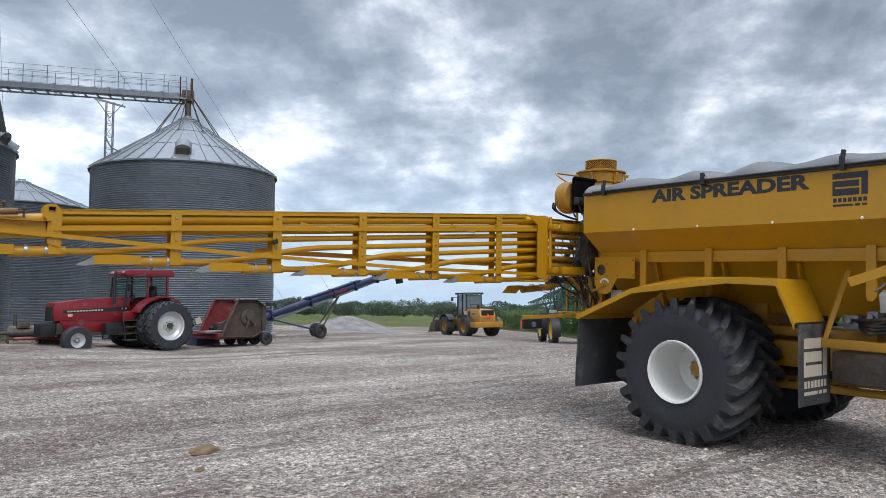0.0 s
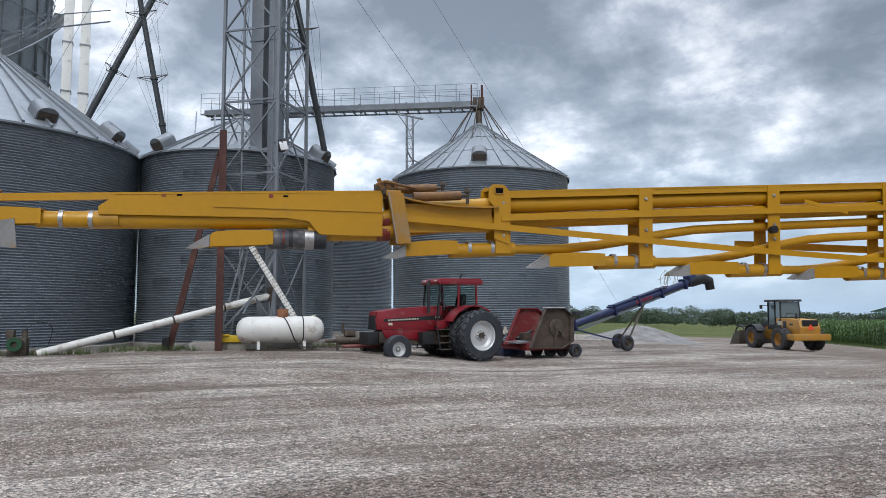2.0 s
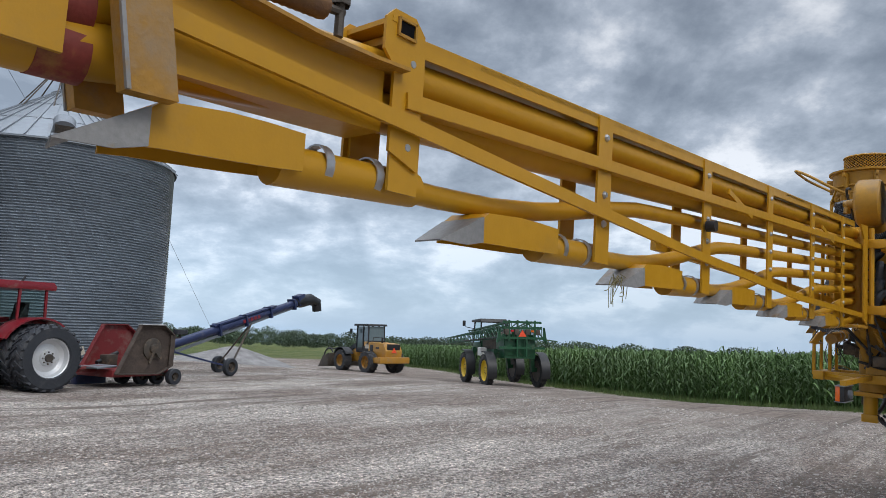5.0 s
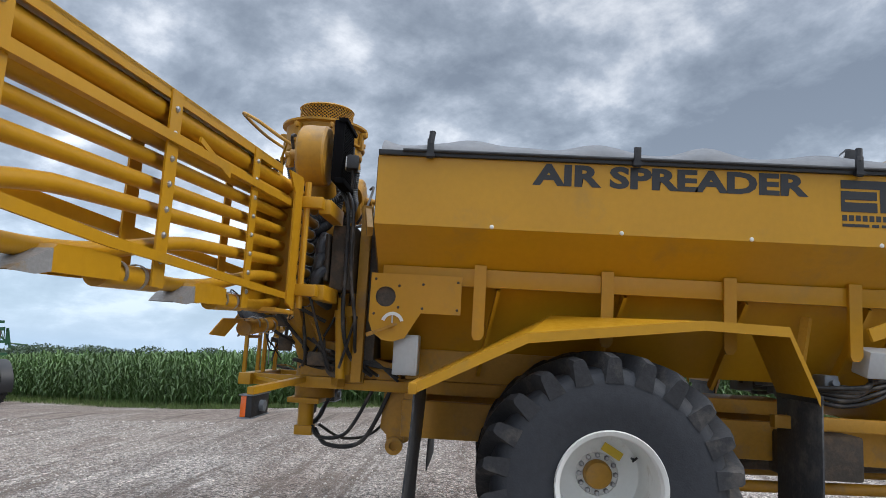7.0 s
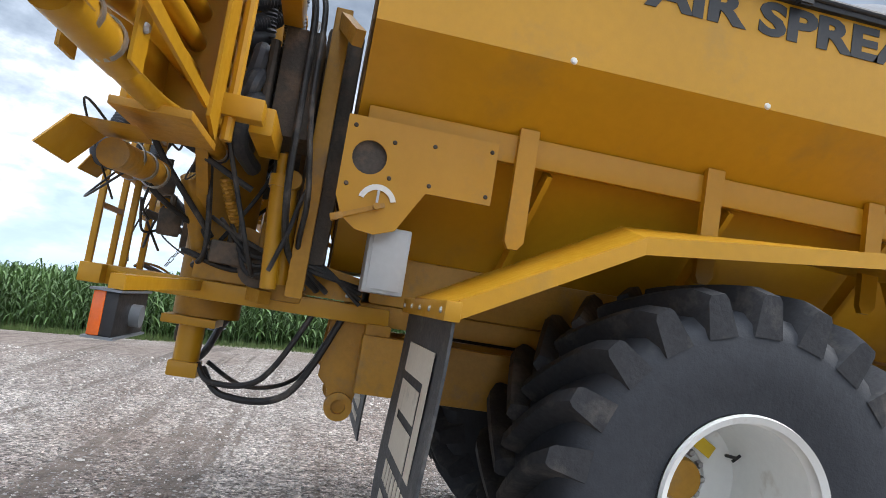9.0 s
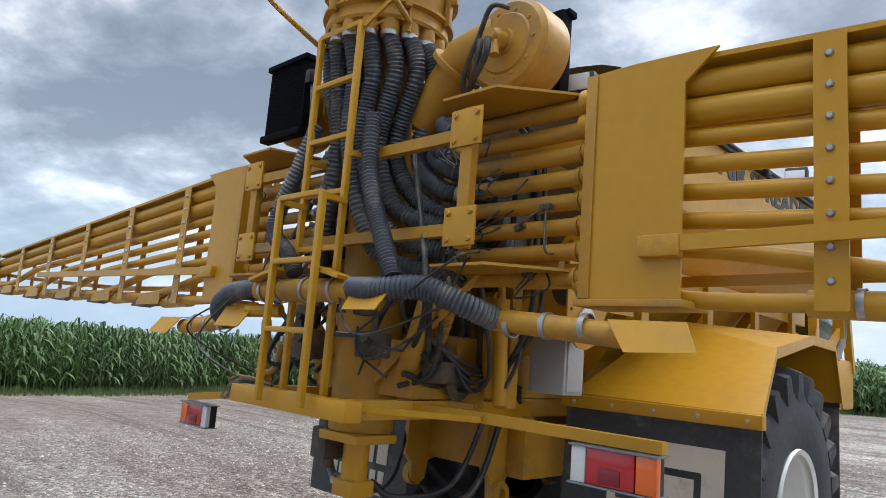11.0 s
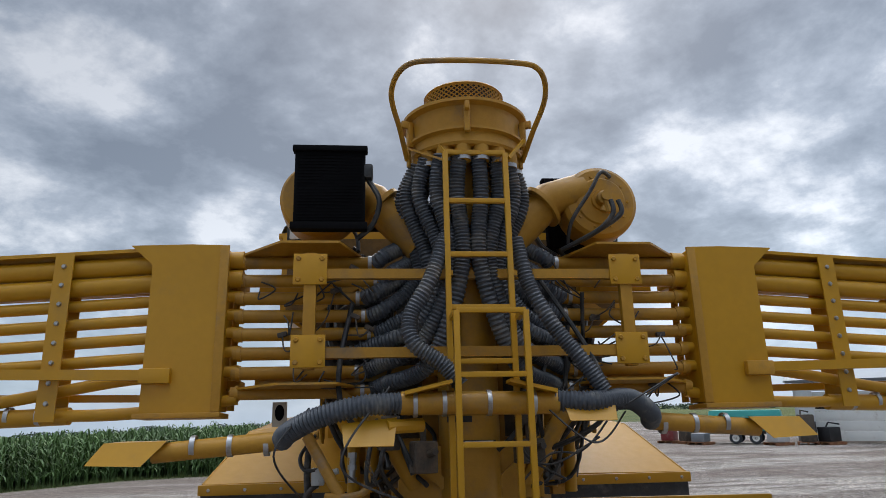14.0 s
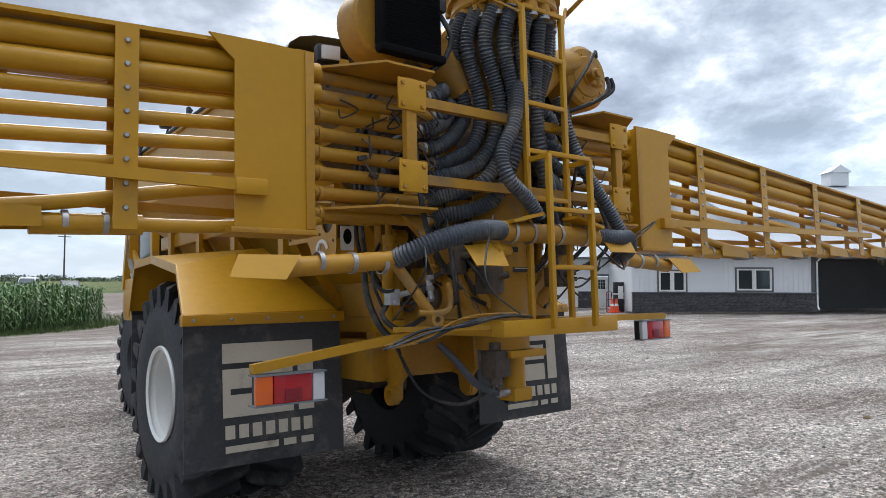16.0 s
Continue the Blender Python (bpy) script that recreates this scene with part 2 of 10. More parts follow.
def frame_of(d, hint=(0, 0, 1)):
    d = vec(d).normalized()
    h = vec(hint)
    if abs(d.dot(h.normalized())) > 0.98:
        h = Vector((0, 1, 0)) if abs(d.y) < 0.9 else Vector((1, 0, 0))
    s = d.cross(h).normalized()
    return s, s.cross(d).normalized()


def bar(bm, a, b, w, h, hint=(0, 0, 1)):
    """A rectangular bar from a to b: w across, h along the hint."""
    a, b = vec(a), vec(b)
    s, u = frame_of(b - a, hint)
    q = [s * (w / 2 * i) + u * (h / 2 * j) for i, j in ((-1, -1), (1, -1), (1, 1), (-1, 1))]
    v = [bm.verts.new(p + o) for p in (a, b) for o in q]
    for f in ((3, 2, 1, 0), (4, 5, 6, 7), (0, 1, 5, 4), (1, 2, 6, 5), (2, 3, 7, 6), (3, 0, 4, 7)):
        bm.faces.new([v[i] for i in f])


def sweep(bm, pts, r, seg=10, closed=False, caps=True):
    """A tube along pts; r a number or one for each point."""
    pts = [vec(p) for p in pts]
    n = len(pts)
    rs = r if isinstance(r, (list, tuple)) else [r] * n
    rings, side = [], None
    for i, p in enumerate(pts):
        a = pts[(i - 1) % n] if closed or i else p
        c = pts[(i + 1) % n] if closed or i < n - 1 else p
        d = (c - a).normalized()
        if side is None:
            side, _ = frame_of(d)
        else:
            side = (side - d * side.dot(d)).normalized()
        u = side.cross(d)
        rings.append([bm.verts.new(p + (side * math.cos(t) + u * math.sin(t)) * rs[i]) for t in (2 * math.pi * k / seg for k in range(seg))])
    for i in range(n if closed else n - 1):
        x, y = rings[i], rings[(i + 1) % n]
        for k in range(seg):
            bm.faces.new((x[k], y[k], y[(k + 1) % seg], x[(k + 1) % seg]))
    if caps and not closed:
        bm.faces.new(rings[0])
        bm.faces.new(rings[-1][::-1])


def rod(bm, a, b, r, seg=12, r2=None):
    sweep(bm, [a, b], [r, r if r2 is None else r2], seg)


def prism(bm, pts, axis, d0, d1):
    """A polygon in the plane across the axis, drawn out from d0 to d1. For x the points are (y, z), for y (x, z), for z (x, y)."""
    def at(p, d):
        return {"x": (d, p[0], p[1]), "y": (p[0], d, p[1]), "z": (p[0], p[1], d)}[axis]
    lo = [bm.verts.new(at(p, d0)) for p in pts]
    hi = [bm.verts.new(at(p, d1)) for p in pts]
    k = len(pts)
    bm.faces.new(lo[::-1]), bm.faces.new(hi)
    for i in range(k):
        bm.faces.new((lo[i], lo[(i + 1) % k], hi[(i + 1) % k], hi[i]))


def slab(bm, pts, thick):
    """A flat plate through 3D points, thick along its normal."""
    pts = [vec(p) for p in pts]
    nrm = (pts[1] - pts[0]).cross(pts[2] - pts[0]).normalized() * (thick / 2)
    lo, hi = [bm.verts.new(p - nrm) for p in pts], [bm.verts.new(p + nrm) for p in pts]
    k = len(pts)
    bm.faces.new(lo[::-1]), bm.faces.new(hi)
    for i in range(k):
        bm.faces.new((lo[i], lo[(i + 1) % k], hi[(i + 1) % k], hi[i]))


def lathe(bm, prof, seg=32, m=None, close=False):
    """A profile of (radius, height) turned round z, then moved by m."""
    m = m or Matrix.Identity(4)
    rings = []
    for r, z in prof:
        if r < 1e-5:
            rings.append([bm.verts.new(m @ Vector((0, 0, z)))])
        else:
            rings.append([bm.verts.new(m @ Vector((r * math.cos(2 * math.pi * k / seg), r * math.sin(2 * math.pi * k / seg), z))) for k in range(seg)])
    pairs = list(zip(rings, rings[1:])) + ([(rings[-1], rings[0])] if close else [])
    for a, b in pairs:
        for k in range(seg):
            j = (k + 1) % seg
            if len(a) == 1 and len(b) == 1:
                continue
            if len(a) == 1:
                bm.faces.new((a[0], b[j], b[k]))
            elif len(b) == 1:
                bm.faces.new((a[k], a[j], b[0]))
            else:
                bm.faces.new((a[k], a[j], b[j], b[k]))


def finish(mesh, angle=35):
    mesh.polygons.foreach_set("use_smooth", [True] * len(mesh.polygons))
    mesh.set_sharp_from_angle(angle=radians(angle))


def part(name, bm, mat, parent=None, label="", angle=35):
    """Links a bmesh as one mesh object, under a thing or a part."""
    bmesh.ops.recalc_face_normals(bm, faces=bm.faces)
    mesh = bpy.data.meshes.new(name)
    bm.to_mesh(mesh)
    bm.free()
    finish(mesh, angle)
    mesh.materials.append(mat)
    ob = new(name, mesh)
    ob.parent = parent
    return tagged(ob, label)


def thing(name, label, category, m=None, group="", kind=""):
    ob = new(name)
    ob.empty_display_size = 0.2
    if m is not None:
        ob.matrix_basis = m
    return tagged(ob, label, category, group, kind)


def strip(bm, pts, lo, hi, thick, axis="y"):
    """A bent sheet: a line of (u, z) points drawn from lo to hi along the axis, with a thickness, as one piece."""
    rows = []
    for i, (u, z) in enumerate(pts):
        a, b = pts[max(i - 1, 0)], pts[min(i + 1, len(pts) - 1)]
        t = Vector((b[0] - a[0], b[1] - a[1])).normalized() * thick
        q = [(u, lo, z), (u, hi, z), (u + t.y, hi, z - t.x), (u + t.y, lo, z - t.x)]
        rows.append([bm.verts.new(p if axis == "y" else (p[1], p[0], p[2])) for p in q])
    for x, y in zip(rows, rows[1:]):
        for k in range(4):
            bm.faces.new((x[k], x[(k + 1) % 4], y[(k + 1) % 4], y[k]))
    bm.faces.new(rows[0]), bm.faces.new(rows[-1][::-1])


def arc(c, r, a0, a1, n, plane="xz"):
    out = []
    for i in range(n + 1):
        t = radians(a0 + (a1 - a0) * i / n)
        x, z = r * math.cos(t), r * math.sin(t)
        out.append({"xz": (c[0] + x, c[1], c[2] + z), "yz": (c[0], c[1] + x, c[2] + z), "xy": (c[0] + x, c[1] + z, c[2])}[plane])
    return out


def bez(pts, n=24):
    """A smooth line through the points."""
    pts = [vec(p) for p in pts]
    out = []
    for i in range(len(pts) - 1):
        p0, p1, p2, p3 = pts[max(i - 1, 0)], pts[i], pts[i + 1], pts[min(i + 2, len(pts) - 1)]
        for k in range(n):
            t = k / n
            out.append(0.5 * (2 * p1 + (p2 - p0) * t + (2 * p0 - 5 * p1 + 4 * p2 - p3) * t * t + (3 * p1 - p0 - 3 * p2 + p3) * t ** 3))
    return out + [pts[-1]]


def words(name, text, height, length, m, mat, parent, depth=0.004):
    """Lettering in the built-in font as a mesh, fitted to a height and a length."""
    c = bpy.data.curves.new(name, "FONT")
    c.body, c.extrude, c.offset, c.resolution_u = text, depth, 0.042, 3
    tmp = new(name, c)
    bpy.context.view_layer.update()
    mesh = bpy.data.meshes.new_from_object(tmp.evaluated_get(bpy.context.evaluated_depsgraph_get()))
    bpy.data.objects.remove(tmp)
    co = np.empty(len(mesh.vertices) * 3)
    mesh.vertices.foreach_get("co", co)
    co = co.reshape(-1, 3)
    lo, hi = co.min(0), co.max(0)
    co[:, 0] = (co[:, 0] - lo[0]) / (hi[0] - lo[0]) * length
    co[:, 1] = (co[:, 1] - lo[1]) / (hi[1] - lo[1]) * height
    mesh.vertices.foreach_set("co", co.ravel())
    mesh.materials.clear()
    mesh.materials.append(mat)
    ob = new(name, mesh)
    ob.parent, ob.matrix_basis = parent, m
    return ob


def mesh_of(name, verts, faces, mat, parent=None):
    me = bpy.data.meshes.new(name)
    me.from_pydata(verts, [], faces)
    me.materials.append(mat)
    ob = new(name, me)
    ob.parent = parent
    return ob


# ---------------------------------------------------------------- ground, crop, distance
EDGE_Y = [-64, -40, -20, -13, -9, -6.6, 5, 13, 23, 30, 34, 41, 54]
EDGE_X = [-52, -41, -27, -22.7, -20.6, -19.7, -21, -23, -24.5, -12, -2, 5.5, 4.5]


def corn_edge(y):
    return np.interp(y, EDGE_Y, EDGE_X)


def land(x, y):
    """Height of the land: the yard is level and falls away to the field."""
    x, y = np.asarray(x, float), np.asarray(y, float)
    f = np.maximum(0, -x - 12)
    z = -0.05 * np.minimum(f, 18) - 0.03 * np.maximum(0, f - 18)
    g = np.maximum(0, y - 12) * np.clip((14 - x) / 10, 0, 1)
    z = z - 0.03 * np.minimum(g, 24) - 0.012 * np.maximum(0, g - 24)
    z = z + 0.036 * np.clip(y - 45, 0, 40) * np.clip((16 - x) / 10, 0, 1)
    rise = np.clip((x - 1) / 7, 0, 1) * np.clip((-y - 9.5) / 10, 0, 1) * np.clip((60 - x) / 20, 0, 1)
    z = z - 0.042 * np.clip(y - 3, 0, 5.5)
    z = z - 0.28 * np.clip((-x - 10) / 10, 0, 1) * np.clip(-y / 9, 0, 1)
    return z + 0.48 * rise * rise * (3 - 2 * rise)


def waves(x, y, seed, scale):
    """Cheap smooth noise from a few sines."""
    r = np.random.RandomState(seed)
    out = np.zeros_like(x, float)
    for k in range(7):
        a, p, s = r.uniform(0, 6.28), r.uniform(0, 6.28), scale * r.uniform(0.5, 2.2)
        out += np.sin((x * math.cos(a) + y * math.sin(a)) * s + p)
    return out / 7


def build_ground():
    u = np.linspace(-1, 1, 361)
    g = np.sinh(u * 5.2) / np.sinh(5.2) * 1600
    X, Y = np.meshgrid(g + 3, g)
    Z = land(X, Y)
    near = np.exp(-(X ** 2 + Y ** 2) / 60 ** 2)
    Z = Z + near * (0.035 * waves(X, Y, 3, 0.55) + 0.014 * waves(X, Y, 5, 2.6)) - 0.02 * near
    d = X - corn_edge(Y)
    n = len(g)
    verts = np.stack([X, Y, Z], -1).reshape(-1, 3)
    i = np.arange(n * n).reshape(n, n)
    faces = np.stack([i[:-1, :-1], i[:-1, 1:], i[1:, 1:], i[1:, :-1]], -1).reshape(-1, 4)
    me = bpy.data.meshes.new("ground")
    me.from_pydata(verts.tolist(), [], faces.tolist())
    me.polygons.foreach_set("use_smooth", [True] * len(me.polygons))
    wob = 0.7 * waves(X, Y, 11, 0.8) + 0.35 * waves(X, Y, 12, 2.7)
    out = np.maximum.reduce([1.9 - d + wob, (-Y - 66) / 3 + wob, (Y - 95) / 6 + wob, (X - 95) / 6 + wob])
    green = np.clip(out / 1.6 + 0.5, 0, 1)
    mud = np.exp(-((d - 8.0 + wob) / 7.0) ** 2)
    for nm, val in (("green", green), ("mud", mud)):
        a = me.attributes.new(nm, "FLOAT", "POINT")
        a.data.foreach_set("value", val.reshape(-1).astype(np.float32))
    ob = new("ground", me)
    m = bpy.data.materials.new("crushed_limestone_yard")
    m.use_nodes = True
    N, L = m.node_tree.nodes, m.node_tree.links
    b = N["Principled BSDF"]
    tc = N.new("ShaderNodeTexCoord")

    def tex(scale, detail=5, rough=0.55, stretch=None):
        t = N.new("ShaderNodeTexNoise")
        t.inputs["Scale"].default_value, t.inputs["Detail"].default_value, t.inputs["Roughness"].default_value = scale, detail, rough
        src = tc.outputs["Object"]
        if stretch:
            mp = N.new("ShaderNodeMapping")
            mp.inputs["Rotation"].default_value = (0, 0, radians(stretch[0]))
            mp.inputs["Scale"].default_value = (stretch[1], 1, 1)
            L.new(src, mp.inputs[0])
            src = mp.outputs[0]
        L.new(src, t.inputs["Vector"])
        return t.outputs[0]

    def ramp(src, lo, hi, a=0.0, c=1.0):
        r = N.new("ShaderNodeMapRange")
        r.inputs[1].default_value, r.inputs[2].default_value, r.inputs[3].default_value, r.inputs[4].default_value = lo, hi, a, c
        L.new(src, r.inputs[0])
        return r.outputs[0]

    def mix(fac, a, c, kind="MIX"):
        x = N.new("ShaderNodeMix")
        x.data_type, x.blend_type = "RGBA", kind
        for sock, v in ((0, fac), (6, a), (7, c)):
            if isinstance(v, (int, float)):
                x.inputs[sock].default_value = v
            elif isinstance(v, tuple):
                x.inputs[sock].default_value = (*v, 1)
            else:
                L.new(v, x.inputs[sock])
        return x.outputs[2]

    stones = []
    for sc in (26.0, 62.0):
        v = N.new("ShaderNodeTexVoronoi")
        v.inputs["Scale"].default_value = sc
        L.new(tc.outputs["Object"], v.inputs["Vector"])
        stones.append(v)
    light = mix(ramp(tex(0.9, 6), 0.35, 0.65), (0.44, 0.396, 0.36), (0.64, 0.59, 0.54))
    brown = mix(ramp(tex(2.2, 6), 0.35, 0.65), (0.23, 0.18, 0.155), (0.38, 0.325, 0.285))
    patch = ramp(tex(0.33, 7, 0.6, (20, 0.45)), 0.43, 0.58)
    base = mix(patch, light, brown)
    streak = ramp(tex(1.1, 5, 0.6, (12, 0.09)), 0.53, 0.66)
    base = mix(mix(0.55, (0, 0, 0), streak), base, (0.20, 0.16, 0.14))
    sep = N.new("ShaderNodeSeparateColor")
    L.new(stones[0].outputs["Color"], sep.inputs[0])
    sep2 = N.new("ShaderNodeSeparateColor")
    L.new(stones[1].outputs["Color"], sep2.inputs[0])
    base = mix(1.0, base, mix(ramp(sep.outputs[0], 0, 1), (0.34, 0.33, 0.32), (1.60, 1.58, 1.56)), "MULTIPLY")
    base = mix(1.0, base, mix(ramp(sep2.outputs[1], 0, 1), (0.45, 0.45, 0.45), (1.52, 1.52, 1.52)), "MULTIPLY")
    base = mix(1.0, base, mix(ramp(tex(9, 8, 0.78), 0.36, 0.64), (0.60, 0.585, 0.57), (1.36, 1.35, 1.34)), "MULTIPLY")
    drag = ramp(tex(3.6, 5, 0.65, (6, 0.06)), 0.55, 0.63)
    base = mix(mix(0.5, (0, 0, 0), drag), base, (0.17, 0.135, 0.115))
    for turn, sc, th in ((38, 1.15, 0.555), (-24, 1.0, 0.56), (80, 1.3, 0.56)):
        # wheel tracks that cross the yard, broken up into stretches
        tr = N.new("ShaderNodeMath")
        tr.operation = "MULTIPLY"
        L.new(ramp(tex(sc, 6, 0.7, (turn, 0.07)), th, th + 0.05), tr.inputs[0]), L.new(ramp(tex(0.22, 3, 0.5, (turn + 9, 0.8)), 0.46, 0.55, 0.0, 0.9), tr.inputs[1])
        base = mix(tr.outputs[0], base, mix(ramp(tex(5, 4), 0.35, 0.65), (0.13, 0.10, 0.08), (0.25, 0.20, 0.165)))
    base = mix(ramp(tex(17, 3), 0.58, 0.68, 0, 0.6), base, (0.12, 0.105, 0.095))
    base = mix(ramp(tex(7, 3), 0.60, 0.68, 0, 0.5), base, (0.14, 0.115, 0.10))
    base = mix(ramp(tex(31, 2), 0.62, 0.70, 0, 0.7), base, (0.74, 0.72, 0.70))
    at = {}
    for nm in ("green", "mud"):
        at[nm] = N.new("ShaderNodeAttribute")
        at[nm].attribute_name = nm
    md = N.new("ShaderNodeMath")
    md.operation = "MULTIPLY"
    L.new(at["mud"].outputs["Fac"], md.inputs[0]), L.new(ramp(tex(0.7, 5, 0.6, (75, 0.25)), 0.33, 0.58, 0.35, 1.0), md.inputs[1])
    base = mix(md.outputs[0], base, mix(ramp(tex(6, 5), 0.3, 0.7), (0.17, 0.13, 0.105), (0.36, 0.295, 0.25)))
    # wheel ruts along the track beside the crop
    rt = N.new("ShaderNodeMath")
    rt.operation = "MULTIPLY"
    L.new(at["mud"].outputs["Fac"], rt.inputs[0]), L.new(ramp(tex(2.6, 4, 0.6, (84, 0.025)), 0.54, 0.60, 0.0, 0.75), rt.inputs[1])
    base = mix(rt.outputs[0], base, mix(ramp(tex(8, 4), 0.35, 0.65), (0.10, 0.08, 0.066), (0.19, 0.155, 0.13)))
    turf = mix(ramp(tex(0.12, 4), 0.4, 0.6), (0.10, 0.125, 0.035), (0.19, 0.195, 0.065))
    turf = mix(ramp(tex(9, 5), 0.35, 0.7), turf, (0.055, 0.08, 0.02))
    base = mix(at["green"].outputs["Fac"], base, turf)
    L.new(base, b.inputs["Base Color"])
    b.inputs["Roughness"].default_value = 0.9
    b.inputs["Specular IOR Level"].default_value = 0.25
    bp = N.new("ShaderNodeBump")
    bp.inputs["Strength"].default_value, bp.inputs["Distance"].default_value = 1.0, 0.04
    add = N.new("ShaderNodeMath")
    add.operation = "ADD"
    inv = ramp(stones[0].outputs["Distance"], 0.0, 0.6, 1.0, 0.0)
    inv2 = ramp(stones[1].outputs["Distance"], 0.0, 0.6, 0.5, 0.0)
    L.new(inv, add.inputs[0]), L.new(inv2, add.inputs[1])
    L.new(add.outputs[0], bp.inputs["Height"])
    L.new(bp.outputs[0], b.inputs["Normal"])
    me.materials.append(m)
    return tagged(ob, "pale crushed limestone yard with brown tyre-marked patches and grass margins", "ground", kind="structure")


build_ground()


def scatter_mesh(name, base_v, base_f, M, mat):
    """One mesh out of many turned and scaled copies of a small one: M rows of (x, y, z, turn, sx, sy, sz)."""
    bv, bf = np.asarray(base_v, float), np.asarray(base_f)
    c, s = np.cos(M[:, 3]), np.sin(M[:, 3])
    v = bv[None] * M[:, None, 4:7]
    x = v[..., 0] * c[:, None] - v[..., 1] * s[:, None] + M[:, None, 0]
    y = v[..., 0] * s[:, None] + v[..., 1] * c[:, None] + M[:, None, 1]
    z = v[..., 2] + M[:, None, 2]
    verts = np.stack([x, y, z], -1).reshape(-1, 3)
    faces = (bf[None] + (np.arange(len(M)) * len(bv))[:, None, None]).reshape(-1, bf.shape[1])
    return mesh_of(name, verts.tolist(), faces.tolist(), mat)


def build_pebbles():
    r = np.random.RandomState(4)
    n = 150000
    x, y = r.uniform(-10, 15, n), r.uniform(-12, 14, n)
    patchy = waves(x, y, 21, 0.7) + 0.5 * waves(x, y, 22, 2.2) + r.uniform(-0.6, 0.6, n)
    keep = patchy > -0.15
    x, y = x[keep], y[keep]
    n = len(x)
    size = 0.007 + 0.013 * r.rand(n) ** 2.0 + 0.012 * (r.rand(n) > 0.96)
    z = land(x, y) + np.exp(-(x ** 2 + y ** 2) / 3600) * (0.035 * waves(x, y, 3, 0.55) + 0.014 * waves(x, y, 5, 2.6) - 0.02) + size * 0.25
    M = np.stack([x, y, z, r.uniform(0, 6.28, n), size * r.uniform(0.8, 1.6, n), size, size * r.uniform(0.5, 0.9, n)], -1)
    v = [(1, 0.1, 0), (0.2, 1, -0.1), (-0.9, 0.3, 0.1), (-0.3, -1, 0), (0.1, 0.2, 1), (0, 0, -1)]
    f = [(0, 1, 4), (1, 2, 4), (2, 3, 4), (3, 0, 4), (1, 0, 5), (2, 1, 5), (3, 2, 5), (0, 3, 5)]
    ob = scatter_mesh("gravel", v, f, M, PEBBLE)
    tagged(ob, "loose pale limestone gravel strewn over the yard", "gravel", kind="stuff")


build_pebbles()


def corn_plant(seed):
    """Stalk, arching leaves and a tassel, one metre tall, to be scaled."""
    r = random.Random(seed)
    V, F = [], []
    w = 0.007
    V += [(-w, -w, 0), (w, -w, 0), (0, w, 0), (-w * 0.5, -w * 0.5, 0.97), (w * 0.5, -w * 0.5, 0.97), (0, w * 0.5, 0.97)]
    F += [(0, 1, 4, 3), (1, 2, 5, 4), (2, 0, 3, 5)]
    a = r.uniform(0, 6.28)
    for k in range(9):
        a += math.pi + r.uniform(-0.5, 0.5)
        z0, ln = 0.12 + k * 0.092 + r.uniform(-0.02, 0.02), r.uniform(0.24, 0.36) * (1 - 0.25 * abs(k - 4) / 4)
        rise = r.uniform(0.12, 0.22) + k * 0.008
        ca, sa = math.cos(a), math.sin(a)
        prev = None
        for t, hw in ((0, 0.010), (0.35, 0.020), (0.7, 0.016), (1.0, 0.002)):
            x, z = ln * t, z0 + rise * math.sin(min(1, t * 1.25) * 2.4) - 0.10 * t * t
            p = [(x * ca - hw * sa, x * sa + hw * ca, z), (x * ca + hw * sa, x * sa - hw * ca, z - 0.006)]
            i = len(V)
            V += p
            if prev is not None:
                F.append((prev, prev + 1, i + 1, i))
            prev = i
    for k in range(4):
        a = k * 1.6 + r.uniform(0, 1)
        i = len(V)
        V += [(0, 0, 0.95), (0.004, 0.004, 0.95), (0.06 * math.cos(a), 0.06 * math.sin(a), 1.06 + 0.03 * (k == 0)), (0.056 * math.cos(a), 0.06 * math.sin(a) + 0.004, 1.06)]
        F.append((i, i + 1, i + 2, i + 3))
    return V, F


